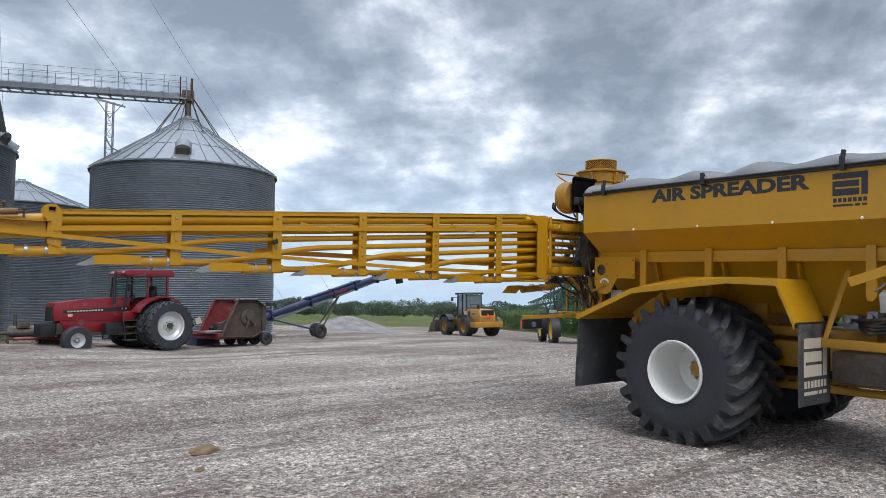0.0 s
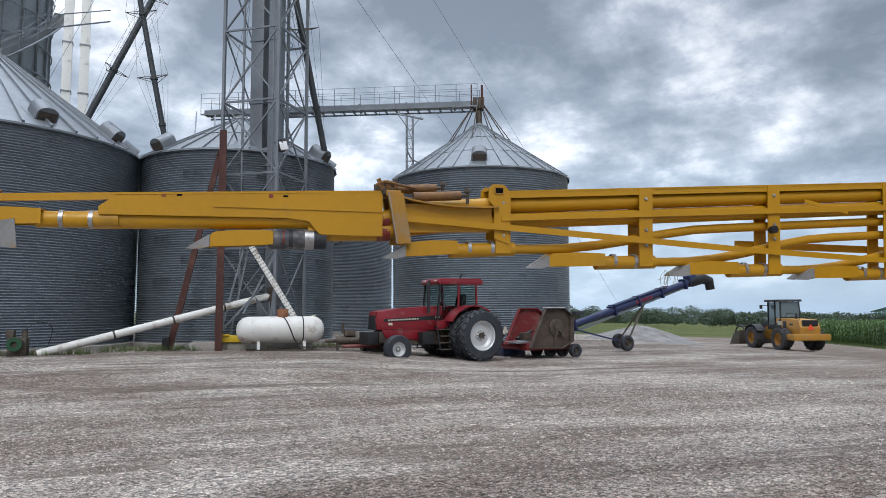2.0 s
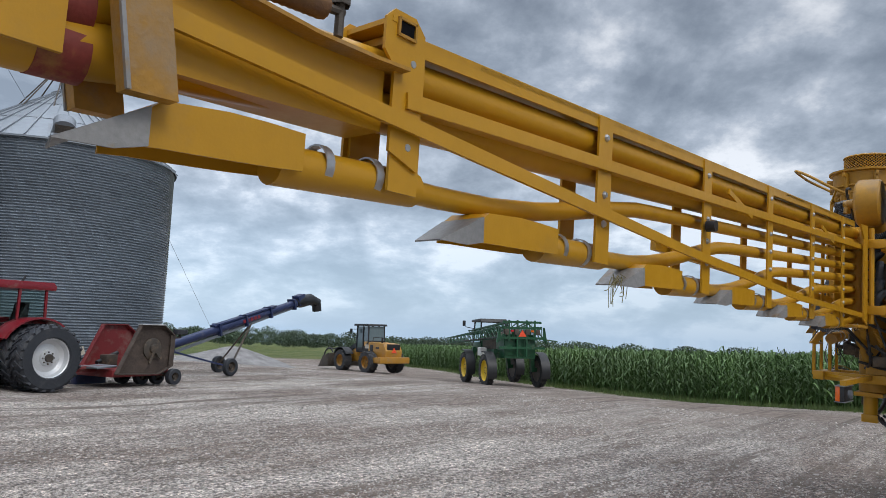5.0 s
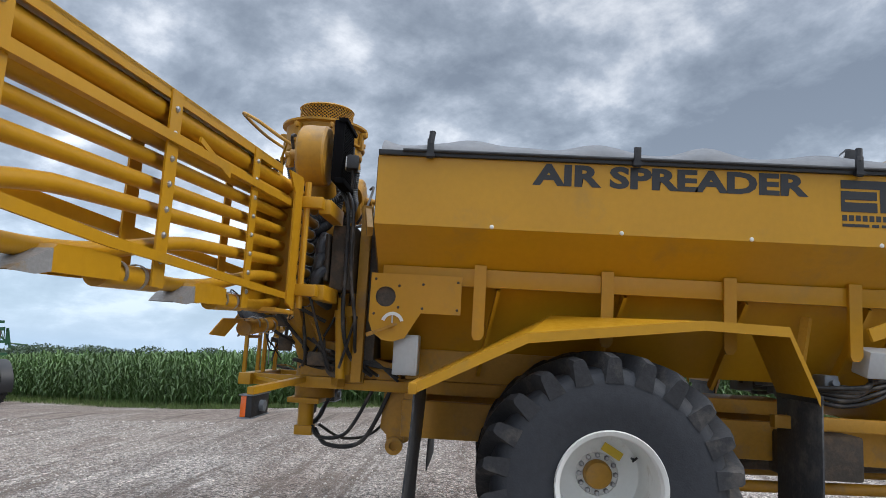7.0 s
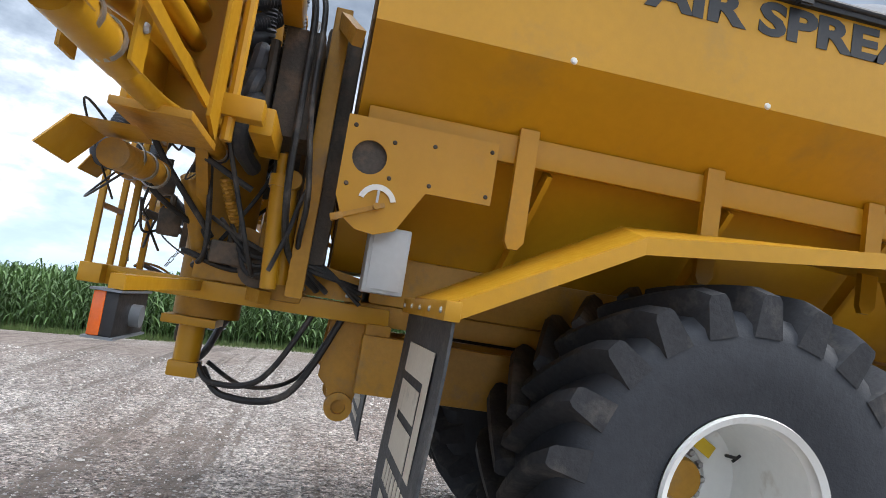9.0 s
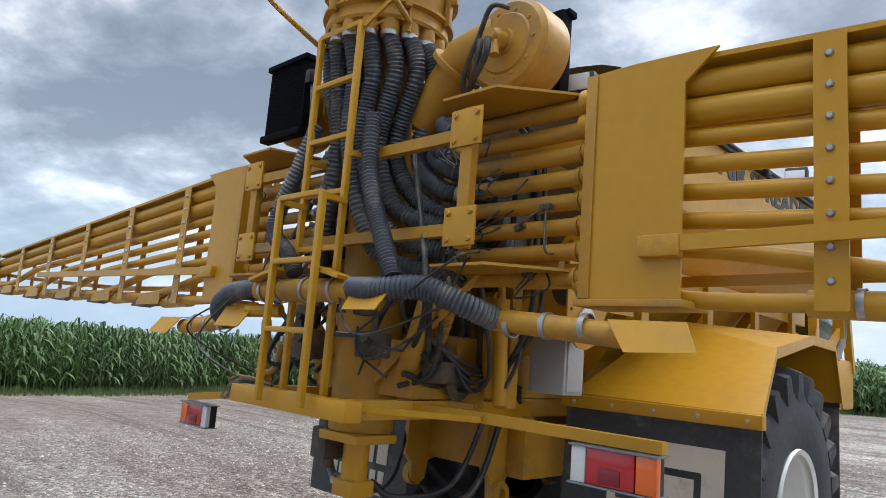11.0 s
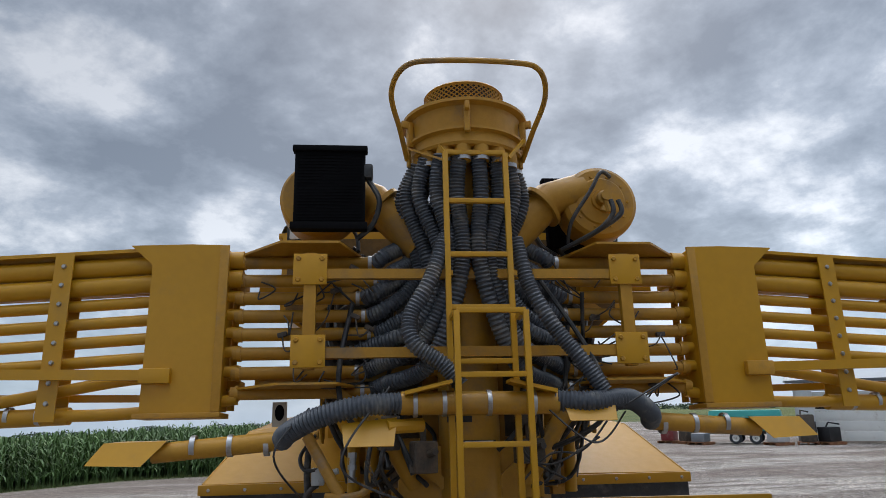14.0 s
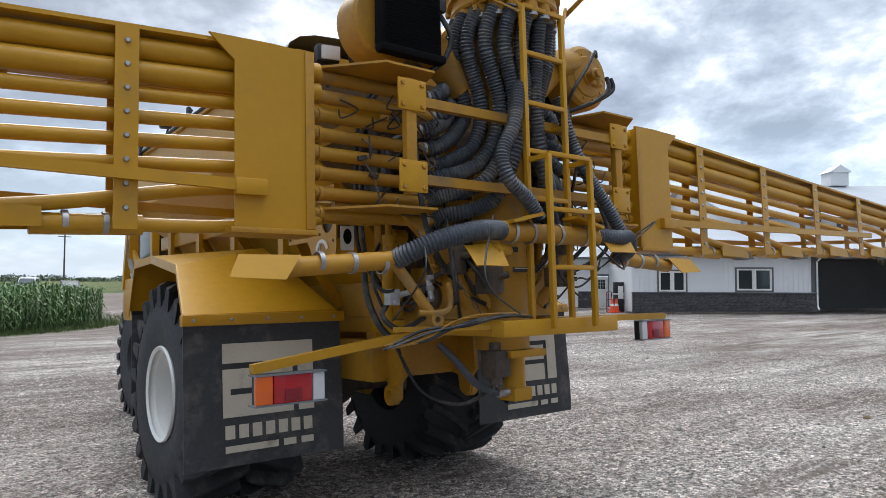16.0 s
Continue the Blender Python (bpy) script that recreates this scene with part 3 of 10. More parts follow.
def build_corn():
    r = np.random.RandomState(8)
    rows = []
    ys = np.arange(-60, 54, 0.19)
    for k in range(9):
        y = ys + r.uniform(-0.06, 0.06, len(ys))
        x = corn_edge(y) - 0.76 * k + r.normal(0, 0.07, len(ys))
        h = 2.10 + 0.14 * waves(x, y, 31, 0.35) + r.normal(0, 0.09, len(ys))
        if k == 0:
            h = h - 0.12
        rows.append(np.stack([x, y, land(x, y) - 0.02, r.uniform(0, 6.28, len(ys)), h, h, h], -1))
    # thinner further in, where only the tops show
    for k in range(26):
        y = np.arange(-60, 54, 0.55) + r.uniform(-0.2, 0.2, len(np.arange(-60, 54, 0.55)))
        x = corn_edge(y) - 0.76 * 9 - k * (1.1 + k * 0.12) + r.normal(0, 0.3, len(y))
        h = 2.14 + 0.14 * waves(x, y, 31, 0.35) + r.normal(0, 0.1, len(y))
        rows.append(np.stack([x, y, land(x, y) - 0.02, r.uniform(0, 6.28, len(y)), h, h, h], -1))
    M = np.concatenate(rows)
    obs = []
    pick = r.randint(0, 5, len(M))
    verts, faces, base = [], [], 0
    for s in range(5):
        V, F = corn_plant(s)
        m = M[pick == s]
        bv = np.asarray(V)
        c, sn = np.cos(m[:, 3]), np.sin(m[:, 3])
        v = bv[None] * m[:, None, 4:7]
        out = np.stack([v[..., 0] * c[:, None] - v[..., 1] * sn[:, None] + m[:, None, 0], v[..., 0] * sn[:, None] + v[..., 1] * c[:, None] + m[:, None, 1], v[..., 2] + m[:, None, 2]], -1).reshape(-1, 3)
        f = (np.asarray(F)[None] + (np.arange(len(m)) * len(bv))[:, None, None]).reshape(-1, 4) + base
        verts.append(out), faces.append(f)
        base += len(out)
    ob = mesh_of("corn_field", np.concatenate(verts).tolist(), np.concatenate(faces).tolist(), LEAF)
    tagged(ob, "tall dense green corn crop standing along the yard", "corn", kind="stuff")
    # the closed canopy further in, a rough leafy sheet just under the tops
    yy, dd = np.meshgrid(np.linspace(-60, 54, 220), 5.2 + 190 * np.linspace(0, 1, 60) ** 2.2)
    xx = corn_edge(yy) - dd
    zz = land(xx, yy) + 1.66 + 0.13 * waves(xx, yy, 31, 0.35) + r.normal(0, 0.11, xx.shape)
    n0, n1 = xx.shape
    i = np.arange(n0 * n1).reshape(n0, n1)
    f = np.stack([i[:-1, :-1], i[:-1, 1:], i[1:, 1:], i[1:, :-1]], -1).reshape(-1, 4)
    tagged(mesh_of("corn_canopy", np.stack([xx, yy, zz], -1).reshape(-1, 3).tolist(), f.tolist(), LEAF), "closed green canopy of the corn field further in", "corn", kind="stuff")


build_corn()


def build_grass():
    r = np.random.RandomState(9)
    n = 15000
    y = r.uniform(-62, 54, n)
    x = corn_edge(y) + 0.2 + 2.6 * r.rand(n) ** 1.5
    # weeds along the feet of the bins
    k = 2600
    bx = r.uniform(5, 28, k)
    by = np.where(bx > 15.5, -20.2 - 0.8 * r.rand(k), -21.2 - 2.0 * r.rand(k))
    x, y = np.concatenate([x, bx]), np.concatenate([y, by])
    n = len(x)
    h = 0.10 + 0.22 * r.rand(n) ** 2
    M = np.stack([x, y, land(x, y) - 0.01, r.uniform(0, 6.28, n), h * 0.5, h * 0.5, h], -1)
    V, F = [], []
    for j in range(5):
        a = j * 1.3
        i = len(V)
        V += [(0.1 * math.cos(a) - 0.05, 0.1 * math.sin(a), 0), (0.1 * math.cos(a) + 0.05, 0.1 * math.sin(a), 0), (0.55 * math.cos(a), 0.55 * math.sin(a), 0.8 + 0.2 * (j % 2))]
        F.append((i, i + 1, i + 2))
    tagged(scatter_mesh("grass", V, F, M, GRASSM), "short green grass and weeds along the yard's margins", "grass", kind="stuff")


build_grass()


def build_far_trees():
    r = np.random.RandomState(12)
    V, F = [], []
    def crown(cx, cy, z0, R, H, n):
        ph, ct = r.uniform(0, 6.28, n), r.uniform(-1, 1, n)
        rad = r.uniform(0.25, 1.0, n) ** 0.5
        st = np.sqrt(1 - ct ** 2)
        lump = 1 + 0.22 * np.sin(3 * ph + cx) * st
        px, py, pz = cx + R * rad * st * np.cos(ph) * lump, cy + R * rad * st * np.sin(ph) * lump, z0 + H * 0.56 + H * 0.46 * rad * ct
        s = r.uniform(0.10, 0.22, n) * (R / 4.5)
        d = r.normal(0, 1, (n, 4, 3)) * s[:, None, None]
        i0 = len(V)
        V.extend((np.stack([px, py, pz], -1)[:, None] + d).reshape(-1, 3).tolist())
        F.extend((i0 + np.arange(n * 4).reshape(n, 4)).tolist())
    for row, dist in ((0, 212), (1, 244)):
        for k in range(62):
            az = radians(12 + 82 * (k + r.uniform(-0.3, 0.3)) / 62)
            D = dist + r.uniform(-9, 9)
            cx, cy = 5 - D * math.sin(az), -D * math.cos(az)
            crown(cx, cy, float(land(cx, cy)), r.uniform(3.4, 5.6), r.uniform(4.4, 6.8), 1500)
    # hedges and woods on the other far sides
    for k in range(60):
        az = radians(-60 + 150 * k / 60)
        D = 380 + r.uniform(-30, 60)
        cx, cy = D * math.sin(az), D * math.cos(az)
        crown(cx, cy, float(land(cx, cy)) - 1.0, r.uniform(7, 11), r.uniform(3.0, 4.6), 500)
    tagged(mesh_of("far_woods", V, F, TREE), "dark green belt of far deciduous woods", "trees", kind="stuff")


build_far_trees()


# ---------------------------------------------------------------- the air spreader
# it stands nose-down on the falling yard
TILT = pose(0, 2.47, 0, -2.7) @ Matrix.Translation((0, -2.47, 0))
TRUCK = thing("spreader_truck", "yellow dry fertiliser spreader truck with long air booms, parked on gravel", "spreader truck", TILT)
BOOM_STEP, BOOM_X0 = 1.14, 2.38


def boom_x(x):
    """Span along the boom from the tower: the sections stretch a little towards the hinge."""
    return x + float(np.interp(x, [1.9, 2.4, 6.94, 8.1, 8.9, 10.9], [0.12, 0.11, 0.21, 0.25, 0.26, 0.155]))


def boom_droop(x):
    """The tip hangs from its hinge."""
    return float(np.interp(x, [8.2, 9.0, 10.9], [0.0, -0.03, -0.075]))


def flange_tyre(parent, cx, cy, cz, side, R=0.86, W=1.02):
    """A wide lugged flotation tyre on a white dished rim; side +1 faces +x."""
    wheel = new("wheel")
    wheel.parent = parent
    wheel.matrix_basis = pose(cx, cy, cz, 0, 90 * side, 0) @ Matrix.Diagonal((1.11, 1.11, 1, 1))

    def sag(bm):
        """The tyre stands flattened on the ground."""
        for v in bm.verts:
            d = side * v.co.x - (cz - 0.02) / 1.11
            if d > 0:
                v.co.x -= side * d * 0.92
                v.co.z *= 1 + 0.35 * d
    h = W / 2
    bm = bmesh.new()
    lathe(bm, [(0.345, h - 0.10), (0.365, h - 0.03), (0.47, h - 0.005), (0.655, h), (0.705, h - 0.02), (0.748, h - 0.07), (0.765, h - 0.15), (0.775, 0), (0.765, -h + 0.15), (0.748, -h + 0.07), (0.705, -h + 0.02), (0.60, -h), (0.35, -h + 0.04), (0.325, -h + 0.12)], 64)
    sag(bm)
    part("tyre", bm, RUBBER, wheel, "wide black lugged flotation tyre")
    bm = bmesh.new()
    n = 22
    for k in range(n):
        for sgn in (1, -1):
            a0 = 2 * math.pi * (k + (0.5 if sgn < 0 else 0)) / n
            pts = []
            for t in np.linspace(0, 1, 6):
                z = sgn * (h + 0.004 if t == 0 else h + 0.03 - t * (h + 0.01))
                rad = 0.66 if t == 0 else (0.72 if t < 0.25 else 0.765)
                pts.append((rad, a0 + 0.34 * t ** 1.25, z))
            rows = []
            for i, (rad, a, z) in enumerate(pts):
                half = 0.031 if i else 0.040
                top = R if i else R - 0.035
                if i == 1:
                    top = R - 0.004
                ring = []
                for rr, w in ((rad, half * 1.5), (top - 0.02, half * 1.05), (top, half * 0.72)):
                    for s2 in (-1, 1):
                        aa = a + s2 * w / rr
                        ring.append(bm.verts.new((rr * math.cos(aa), rr * math.sin(aa), z)))
                rows.append(ring)
            for x, y in zip(rows, rows[1:]):
                for i, j in ((0, 2), (2, 4), (4, 5), (5, 3), (3, 1)):
                    bm.faces.new((x[i], x[j], y[j], y[i]))
            for rw in (rows[0], rows[-1]):
                bm.faces.new((rw[0], rw[2], rw[4], rw[5], rw[3], rw[1]))
    sag(bm)
    part("tread", bm, TREAD, wheel, "worn dusty chevron lugs", 50)
    bm = bmesh.new()
    lathe(bm, [(0.33, h - 0.015), (0.357, h + 0.0), (0.364, h - 0.02), (0.348, h - 0.05), (0.32, h - 0.07), (0.31, h - 0.56), (0.288, h - 0.595), (0.15, h - 0.61), (0.144, h - 0.62), (0.0, h - 0.62)], 56)
    part("rim", bm, WHITE, wheel, "deep white dished rim")
    bm = bmesh.new()
    lathe(bm, [(0.0, h - 0.51), (0.052, h - 0.51), (0.087, h - 0.522), (0.097, h - 0.55), (0.10, h - 0.61)], 32)
    part("hub", bm, YELLOW_OLD, wheel, "yellow wheel hub")
    for k in range(12):
        a = 2 * math.pi * k / 12
        bm = bmesh.new()
        lathe(bm, [(0.0, 0.03), (0.012, 0.03), (0.019, 0.02), (0.019, 0.0)], 6, Matrix.Translation((0.129 * math.cos(a), 0.129 * math.sin(a), h - 0.61)))
        part("wheel_nut", bm, STEEL, wheel)
    bm = bmesh.new()
    box(bm, (-0.161, 0.10, h - 0.59), (0.06, 0.15, 0.006), (0, 0, -30))
    part("sticker", bm, BRIGHT_YELLOW, wheel)
    bm = bmesh.new()
    rod(bm, (-0.122, 0.235, h - 0.59), (-0.126, 0.244, h - 0.51), 0.008, 6)
    rod(bm, (-0.109, 0.226, h - 0.515), (-0.139, 0.261, h - 0.515), 0.008, 6)
    part("valve", bm, BLACK, wheel)
    return wheel


def emblem(parent, m, w, h, mat, under):
    """The maker's mark: plain bars in its colour, with bars for the lines of print beneath it."""
    t = 0.003
    rects = [(a, b, 0.34 + 0.66 * c, 0.34 + 0.66 * d) for a, b, c, d in ((0, 1, 0.73, 1), (0.82, 1, 0, 0.73), (0, 0.76, 0.38, 0.65), (0, 0.08, 0.30, 0.38), (0, 0.76, 0, 0.30))]
    rects += [(0.02 + i * 0.142, 0.12 + i * 0.142, 0.15, 0.27) for i in range(7)]
    rects += [(0.02, 0.58, 0.03, 0.09), (0.64, 0.78, 0.03, 0.09), (0.84, 0.98, 0.03, 0.09)]
    for x0, x1, z0, z1 in rects:
        bm = bmesh.new()
        box(bm, ((x0 + x1) / 2 * w, 0, (z0 + z1) / 2 * h), ((x1 - x0) * w, t, (z1 - z0) * h))
        part("emblem_bar", bm, mat, parent).matrix_basis = m


# hopper: steep upper sides, a slope inwards, a deep trough between the frame rails
HX, HY0, HY1 = 1.28, 0.66, 5.0
bm = bmesh.new()
sec = [(HX, 2.62), (HX, 3.22), (HX - 0.05, 3.24), (-HX + 0.05, 3.24), (-HX, 3.22), (-HX, 2.62), (-0.90, 2.33), (-0.82, 2.22), (-0.30, 1.52), (0.30, 1.52), (0.82, 2.22), (0.90, 2.33)]
prism(bm, sec, "y", HY0, HY1)
hopper = part("hopper", bm, YELLOW, TRUCK, "tall yellow steel hopper with sloped lower sides", 20)
LIFT = Matrix.Translation((0, 0, 0.12))
hopper.matrix_basis = LIFT
for s in (1, -1):
    bm = bmesh.new()
    box(bm, (s * (HX + 0.012), (HY0 + HY1) / 2, 3.205), (0.04, HY1 - HY0, 0.045), bev=0.008)
    part("hopper_rim", bm, BLACK if s > 0 else YELLOW, hopper)
    bm = bmesh.new()
    box(bm, (s * 0.905, (HY0 + HY1) / 2 + 0.05, 2.255), (0.05, HY1 - HY0, 0.15), (0, 0, 0), 0.008)
    part("side_rail", bm, YELLOW, hopper)
    for y in (1.53, 2.58, 3.57, 4.56):
        bm = bmesh.new()
        prism(bm, [(y - 0.05, 2.36), (y + 0.05, 2.36), (y + 0.05, 1.78), (y + 0.02, 1.74), (y - 0.03, 1.74), (y - 0.05, 1.78)], "x", s * 0.93, s * 0.97)
        part("hanger_post", bm, YELLOW, hopper)
        bm = bmesh.new()
        bar(bm, (s * 0.86, y + 0.16, 2.18), (s * 0.42, y + 0.02, 1.45), 0.09, 0.03, (0, 1, 0))
        part("gusset", bm, YELLOW, hopper)
    for y in (1.60, 2.62, 3.62, 4.6):
        bm = bmesh.new()
        lathe(bm, [(0, 0.012), (0.012, 0.010), (0.018, 0.0)], 10, Matrix.Translation((s * HX, y, 2.635)) @ Matrix.Rotation(s * math.pi / 2, 4, "Y"))
        part("rivet", bm, WHITE, hopper)
# added brown sheet: gives the hopper's rear wall its shade by colour
bm = bmesh.new()
prism(bm, [(1.24, 2.63), (1.24, 3.18), (-1.24, 3.18), (-1.24, 2.63), (-0.80, 2.24), (-0.30, 1.54), (0.30, 1.54), (0.80, 2.24)], "y", HY0 - 0.012, HY0 - 0.003)
part("rear_panel", bm, MATT_BROWN, hopper, "matt brown sheet added over the hopper's rear wall for its shade")
# tarpaulin over hoops
bm = bmesh.new()
ny, nx = 70, 17
grid = []
for j in range(ny + 1):
    y = HY0 + 0.02 + (HY1 - HY0 - 0.02) * j / ny
    row = []
    hoop = abs(math.cos((y - 0.5) * math.pi / 0.95)) ** 3
    for i in range(nx):
        a = math.sin(math.pi / 2 * (-1 + 2 * i / (nx - 1)))
        z = 3.245 + (0.075 + 0.075 * hoop) * (1 - abs(a) ** 14) + 0.06 * (1 - a * a) + 0.012 * math.sin(9 * y + 4 * a)
        if abs(a) > 0.9999:
            z = 3.22
        row.append(bm.verts.new((a * (HX + 0.02), y, z)))
    grid.append(row)
for r0, r1 in zip(grid, grid[1:]):
    for i in range(nx - 1):
        bm.faces.new((r0[i], r0[i + 1], r1[i + 1], r1[i]))
tarp = part("tarpaulin", bm, TARP, TRUCK, "taut grey vinyl tarpaulin sagging between hoops", 60)
tarp.matrix_basis = LIFT
for s in (1, -1):
    bm = bmesh.new()
    rod(bm, (s * (HX + 0.035), HY0 + 0.2, 3.225), (s * (HX + 0.035), HY1, 3.225), 0.016, 10)
    part("roller", bm, BLACK, tarp)
    for y in (1.08, 2.72, 4.42):
        bm = bmesh.new()
        box(bm, (s * (HX + 0.05), y, 3.24), (0.03, 0.055, 0.16), bev=0.006)
        rod(bm, (s * (HX + 0.045), y, 3.28), (s * (HX + 0.03), y + 0.01, 3.385 if y != 2.72 else 3.30), 0.026, 10)
        box(bm, (s * (HX + 0.05), y, 3.185), (0.05, 0.07, 0.03))
        part("strap", bm, BLACK, tarp, "black plastic tarp strap")
face = Matrix(((0, 0, 1, 0), (1, 0, 0, 0), (0, 1, 0, 0), (0, 0, 0, 1)))
words("lettering", "AIR SPREADER", 0.18, 2.15, Matrix.Translation((HX + 0.002, 1.905, 2.99)) @ face, INK, hopper, 0.002)
emblem(hopper, Matrix.Translation((HX + 0.002, 4.30, 2.76)) @ Matrix.Rotation(math.pi / 2, 4, "Z"), 0.36, 0.38, INK, None)
# grease-streaked side plate with its round opening and rate dial
for s in (1, -1):
    bm = bmesh.new()
    hole = arc((0.79, 0, 2.105), 0.085, 0, 345, 23, "xz")
    out = [(0.66, 2.30), (1.42, 2.30), (1.42, 1.98), (1.09, 1.98), (1.02, 1.86), (0.97, 1.77), (0.87, 1.735), (0.78, 1.745), (0.70, 1.80), (0.66, 1.90)]
    vo = [bm.verts.new((s * 0.955, y, z)) for y, z in out]
    vi = [bm.verts.new((s * 0.955, p[0], p[2])) for p in hole]
    es = [bm.edges.new((vo[i], vo[(i + 1) % len(vo)])) for i in range(len(vo))] + [bm.edges.new((vi[i], vi[(i + 1) % len(vi)])) for i in range(len(vi))]
    bmesh.ops.triangle_fill(bm, edges=es, use_beauty=True)
    r = bmesh.ops.extrude_face_region(bm, geom=list(bm.faces))
    bmesh.ops.translate(bm, verts=[g for g in r["geom"] if isinstance(g, bmesh.types.BMVert)], vec=(s * 0.012, 0, 0))
    sp = part("side_plate", bm, YELLOW, TRUCK, "yellow bolted cover plate with a round opening")
    sp.matrix_basis = Matrix.Translation((0, -0.04, 0.075))
    bm = bmesh.new()
    lathe(bm, [(0.0, 0.0), (0.12, 0.0), (0.12, 0.10), (0.0, 0.10)], 20, Matrix.Translation((s * 0.84, 0.79, 2.105)) @ Matrix.Rotation(s * math.pi / 2, 4, "Y"))
    part("bearing_housing", bm, GREASE, sp)
    bm = bmesh.new()
    pts = arc((s * 0.974, 0.86, 1.885), 0.095, 15, 165, 14, "yz")
    inn = arc((s * 0.974, 0.86, 1.885), 0.068, 15, 165, 14, "yz")
    for a, b, c, d in zip(pts, pts[1:], inn[1:], inn):
        slab(bm, [a, b, c, d], 0.006)
    part("dial", bm, WHITE, sp, "white scale of the rate dial")
    bm = bmesh.new()
    rod(bm, (s * 0.95, 0.86, 1.87), (s * 1.01, 0.86, 1.87), 0.016, 10)
    bar(bm, (s * 0.985, 0.90, 1.885), (s * 0.985, 0.70, 1.80), 0.010, 0.022)
    box(bm, (s * 0.99, 0.68, 1.79), (0.03, 0.06, 0.035), (22 * s, 0, 0), 0.006)
    part("crank", bm, SCUFF, sp, "yellow rate lever")
    bm = bmesh.new()
    bar(bm, (s * 0.990, 0.86, 1.87), (s * 0.990, 0.86, 1.95), 0.006, 0.012)
    part("pointer", bm, STEEL, sp)
    for y, z in ((0.70, 2.25), (0.70, 1.96), (0.9, 2.2), (0.9, 2.02), (1.1, 2.22), (1.1, 2.02), (1.39, 2.25), (1.39, 2.02)):
        bm = bmesh.new()
        lathe(bm, [(0, 0.008), (0.008, 0.008), (0.012, 0)], 8, Matrix.Translation((s * 0.967, y, z)) @ Matrix.Rotation(s * math.pi / 2, 4, "Y"))
        part("bolt", bm, GREASE, sp)
bm = bmesh.new()
box(bm, (0.70, 0.93, 1.705), (0.26, 0.21, 0.34), (0, 0, 0), 0.012)
ctrl = part("control_box", bm, ALU, TRUCK, "grey sheet-metal control box")
bm = bmesh.new()
box(bm, (0.835, 0.93, 1.705), (0.012, 0.17, 0.30), bev=0.003)
part("box_lid", bm, ALU, ctrl)

# chassis
for s in (1, -1):
    bm = bmesh.new()
    box(bm, (s * 0.46, 4.1, 1.15), (0.12, 6.4, 0.32), bev=0.01)
    part("frame_rail", bm, YELLOW_OLD, TRUCK, "deep yellow frame rail")
    bm = bmesh.new()
    prism(bm, [(0.72, 1.36), (1.0, 1.36), (1.0, 1.0), (0.92, 0.98), (0.90, 0.86), (0.84, 0.82), (0.77, 0.86), (0.76, 0.98), (0.70, 1.04)], "x", s * 0.33, s * 0.37)
    part("tow_hook", bm, YELLOW_OLD, TRUCK)
    bm = bmesh.new()
    lathe(bm, [(0.04, -0.03), (0.078, -0.03), (0.078, 0.03), (0.04, 0.03)], 20, Matrix.Translation((s * 0.38, 0.835, 0.89)) @ Matrix.Rotation(math.pi / 2, 4, "Y"), True)
    part("tow_eye", bm, YELLOW_OLD, TRUCK)
bm = bmesh.new()
box(bm, (0, 0.98, 1.19), (0.95, 0.14, 0.36), bev=0.01)
part("cross_member", bm, YELLOW_OLD, TRUCK)
bm = bmesh.new()
box(bm, (0, 2.47, 0.87), (1.5, 0.28, 0.26), bev=0.05)
lathe(bm, [(0.0, 0.2), (0.2, 0.16), (0.28, 0.0), (0.2, -0.16), (0, -0.2)], 20, Matrix.Translation((0, 2.47, 0.87)) @ Matrix.Rotation(math.pi / 2, 4, "X"))
part("rear_axle", bm, GREASE, TRUCK)
bm = bmesh.new()
rod(bm, (0, 2.7, 0.86), (0, 6.4, 0.98), 0.07, 14)
part("drive_shaft", bm, GREASE, TRUCK)
for s in (1, -1):
    bm = bmesh.new()
    rod(bm, (s * 0.42, 2.5, 0.72), (s * 0.42, 6.2, 0.82), 0.05, 12)
    part("radius_rod", bm, YELLOW_OLD, TRUCK)
bm = bmesh.new()
box(bm, (0, 2.6, 1.42), (0.8, 3.6, 0.12), bev=0.01)
part("trough", bm, YELLOW_OLD, TRUCK)
for s in (1, -1):
    flange_tyre(TRUCK, s * 1.12, 2.52, 0.875, s)

flange_tyre(TRUCK, -0.15, 7.6, 0.86, 1)

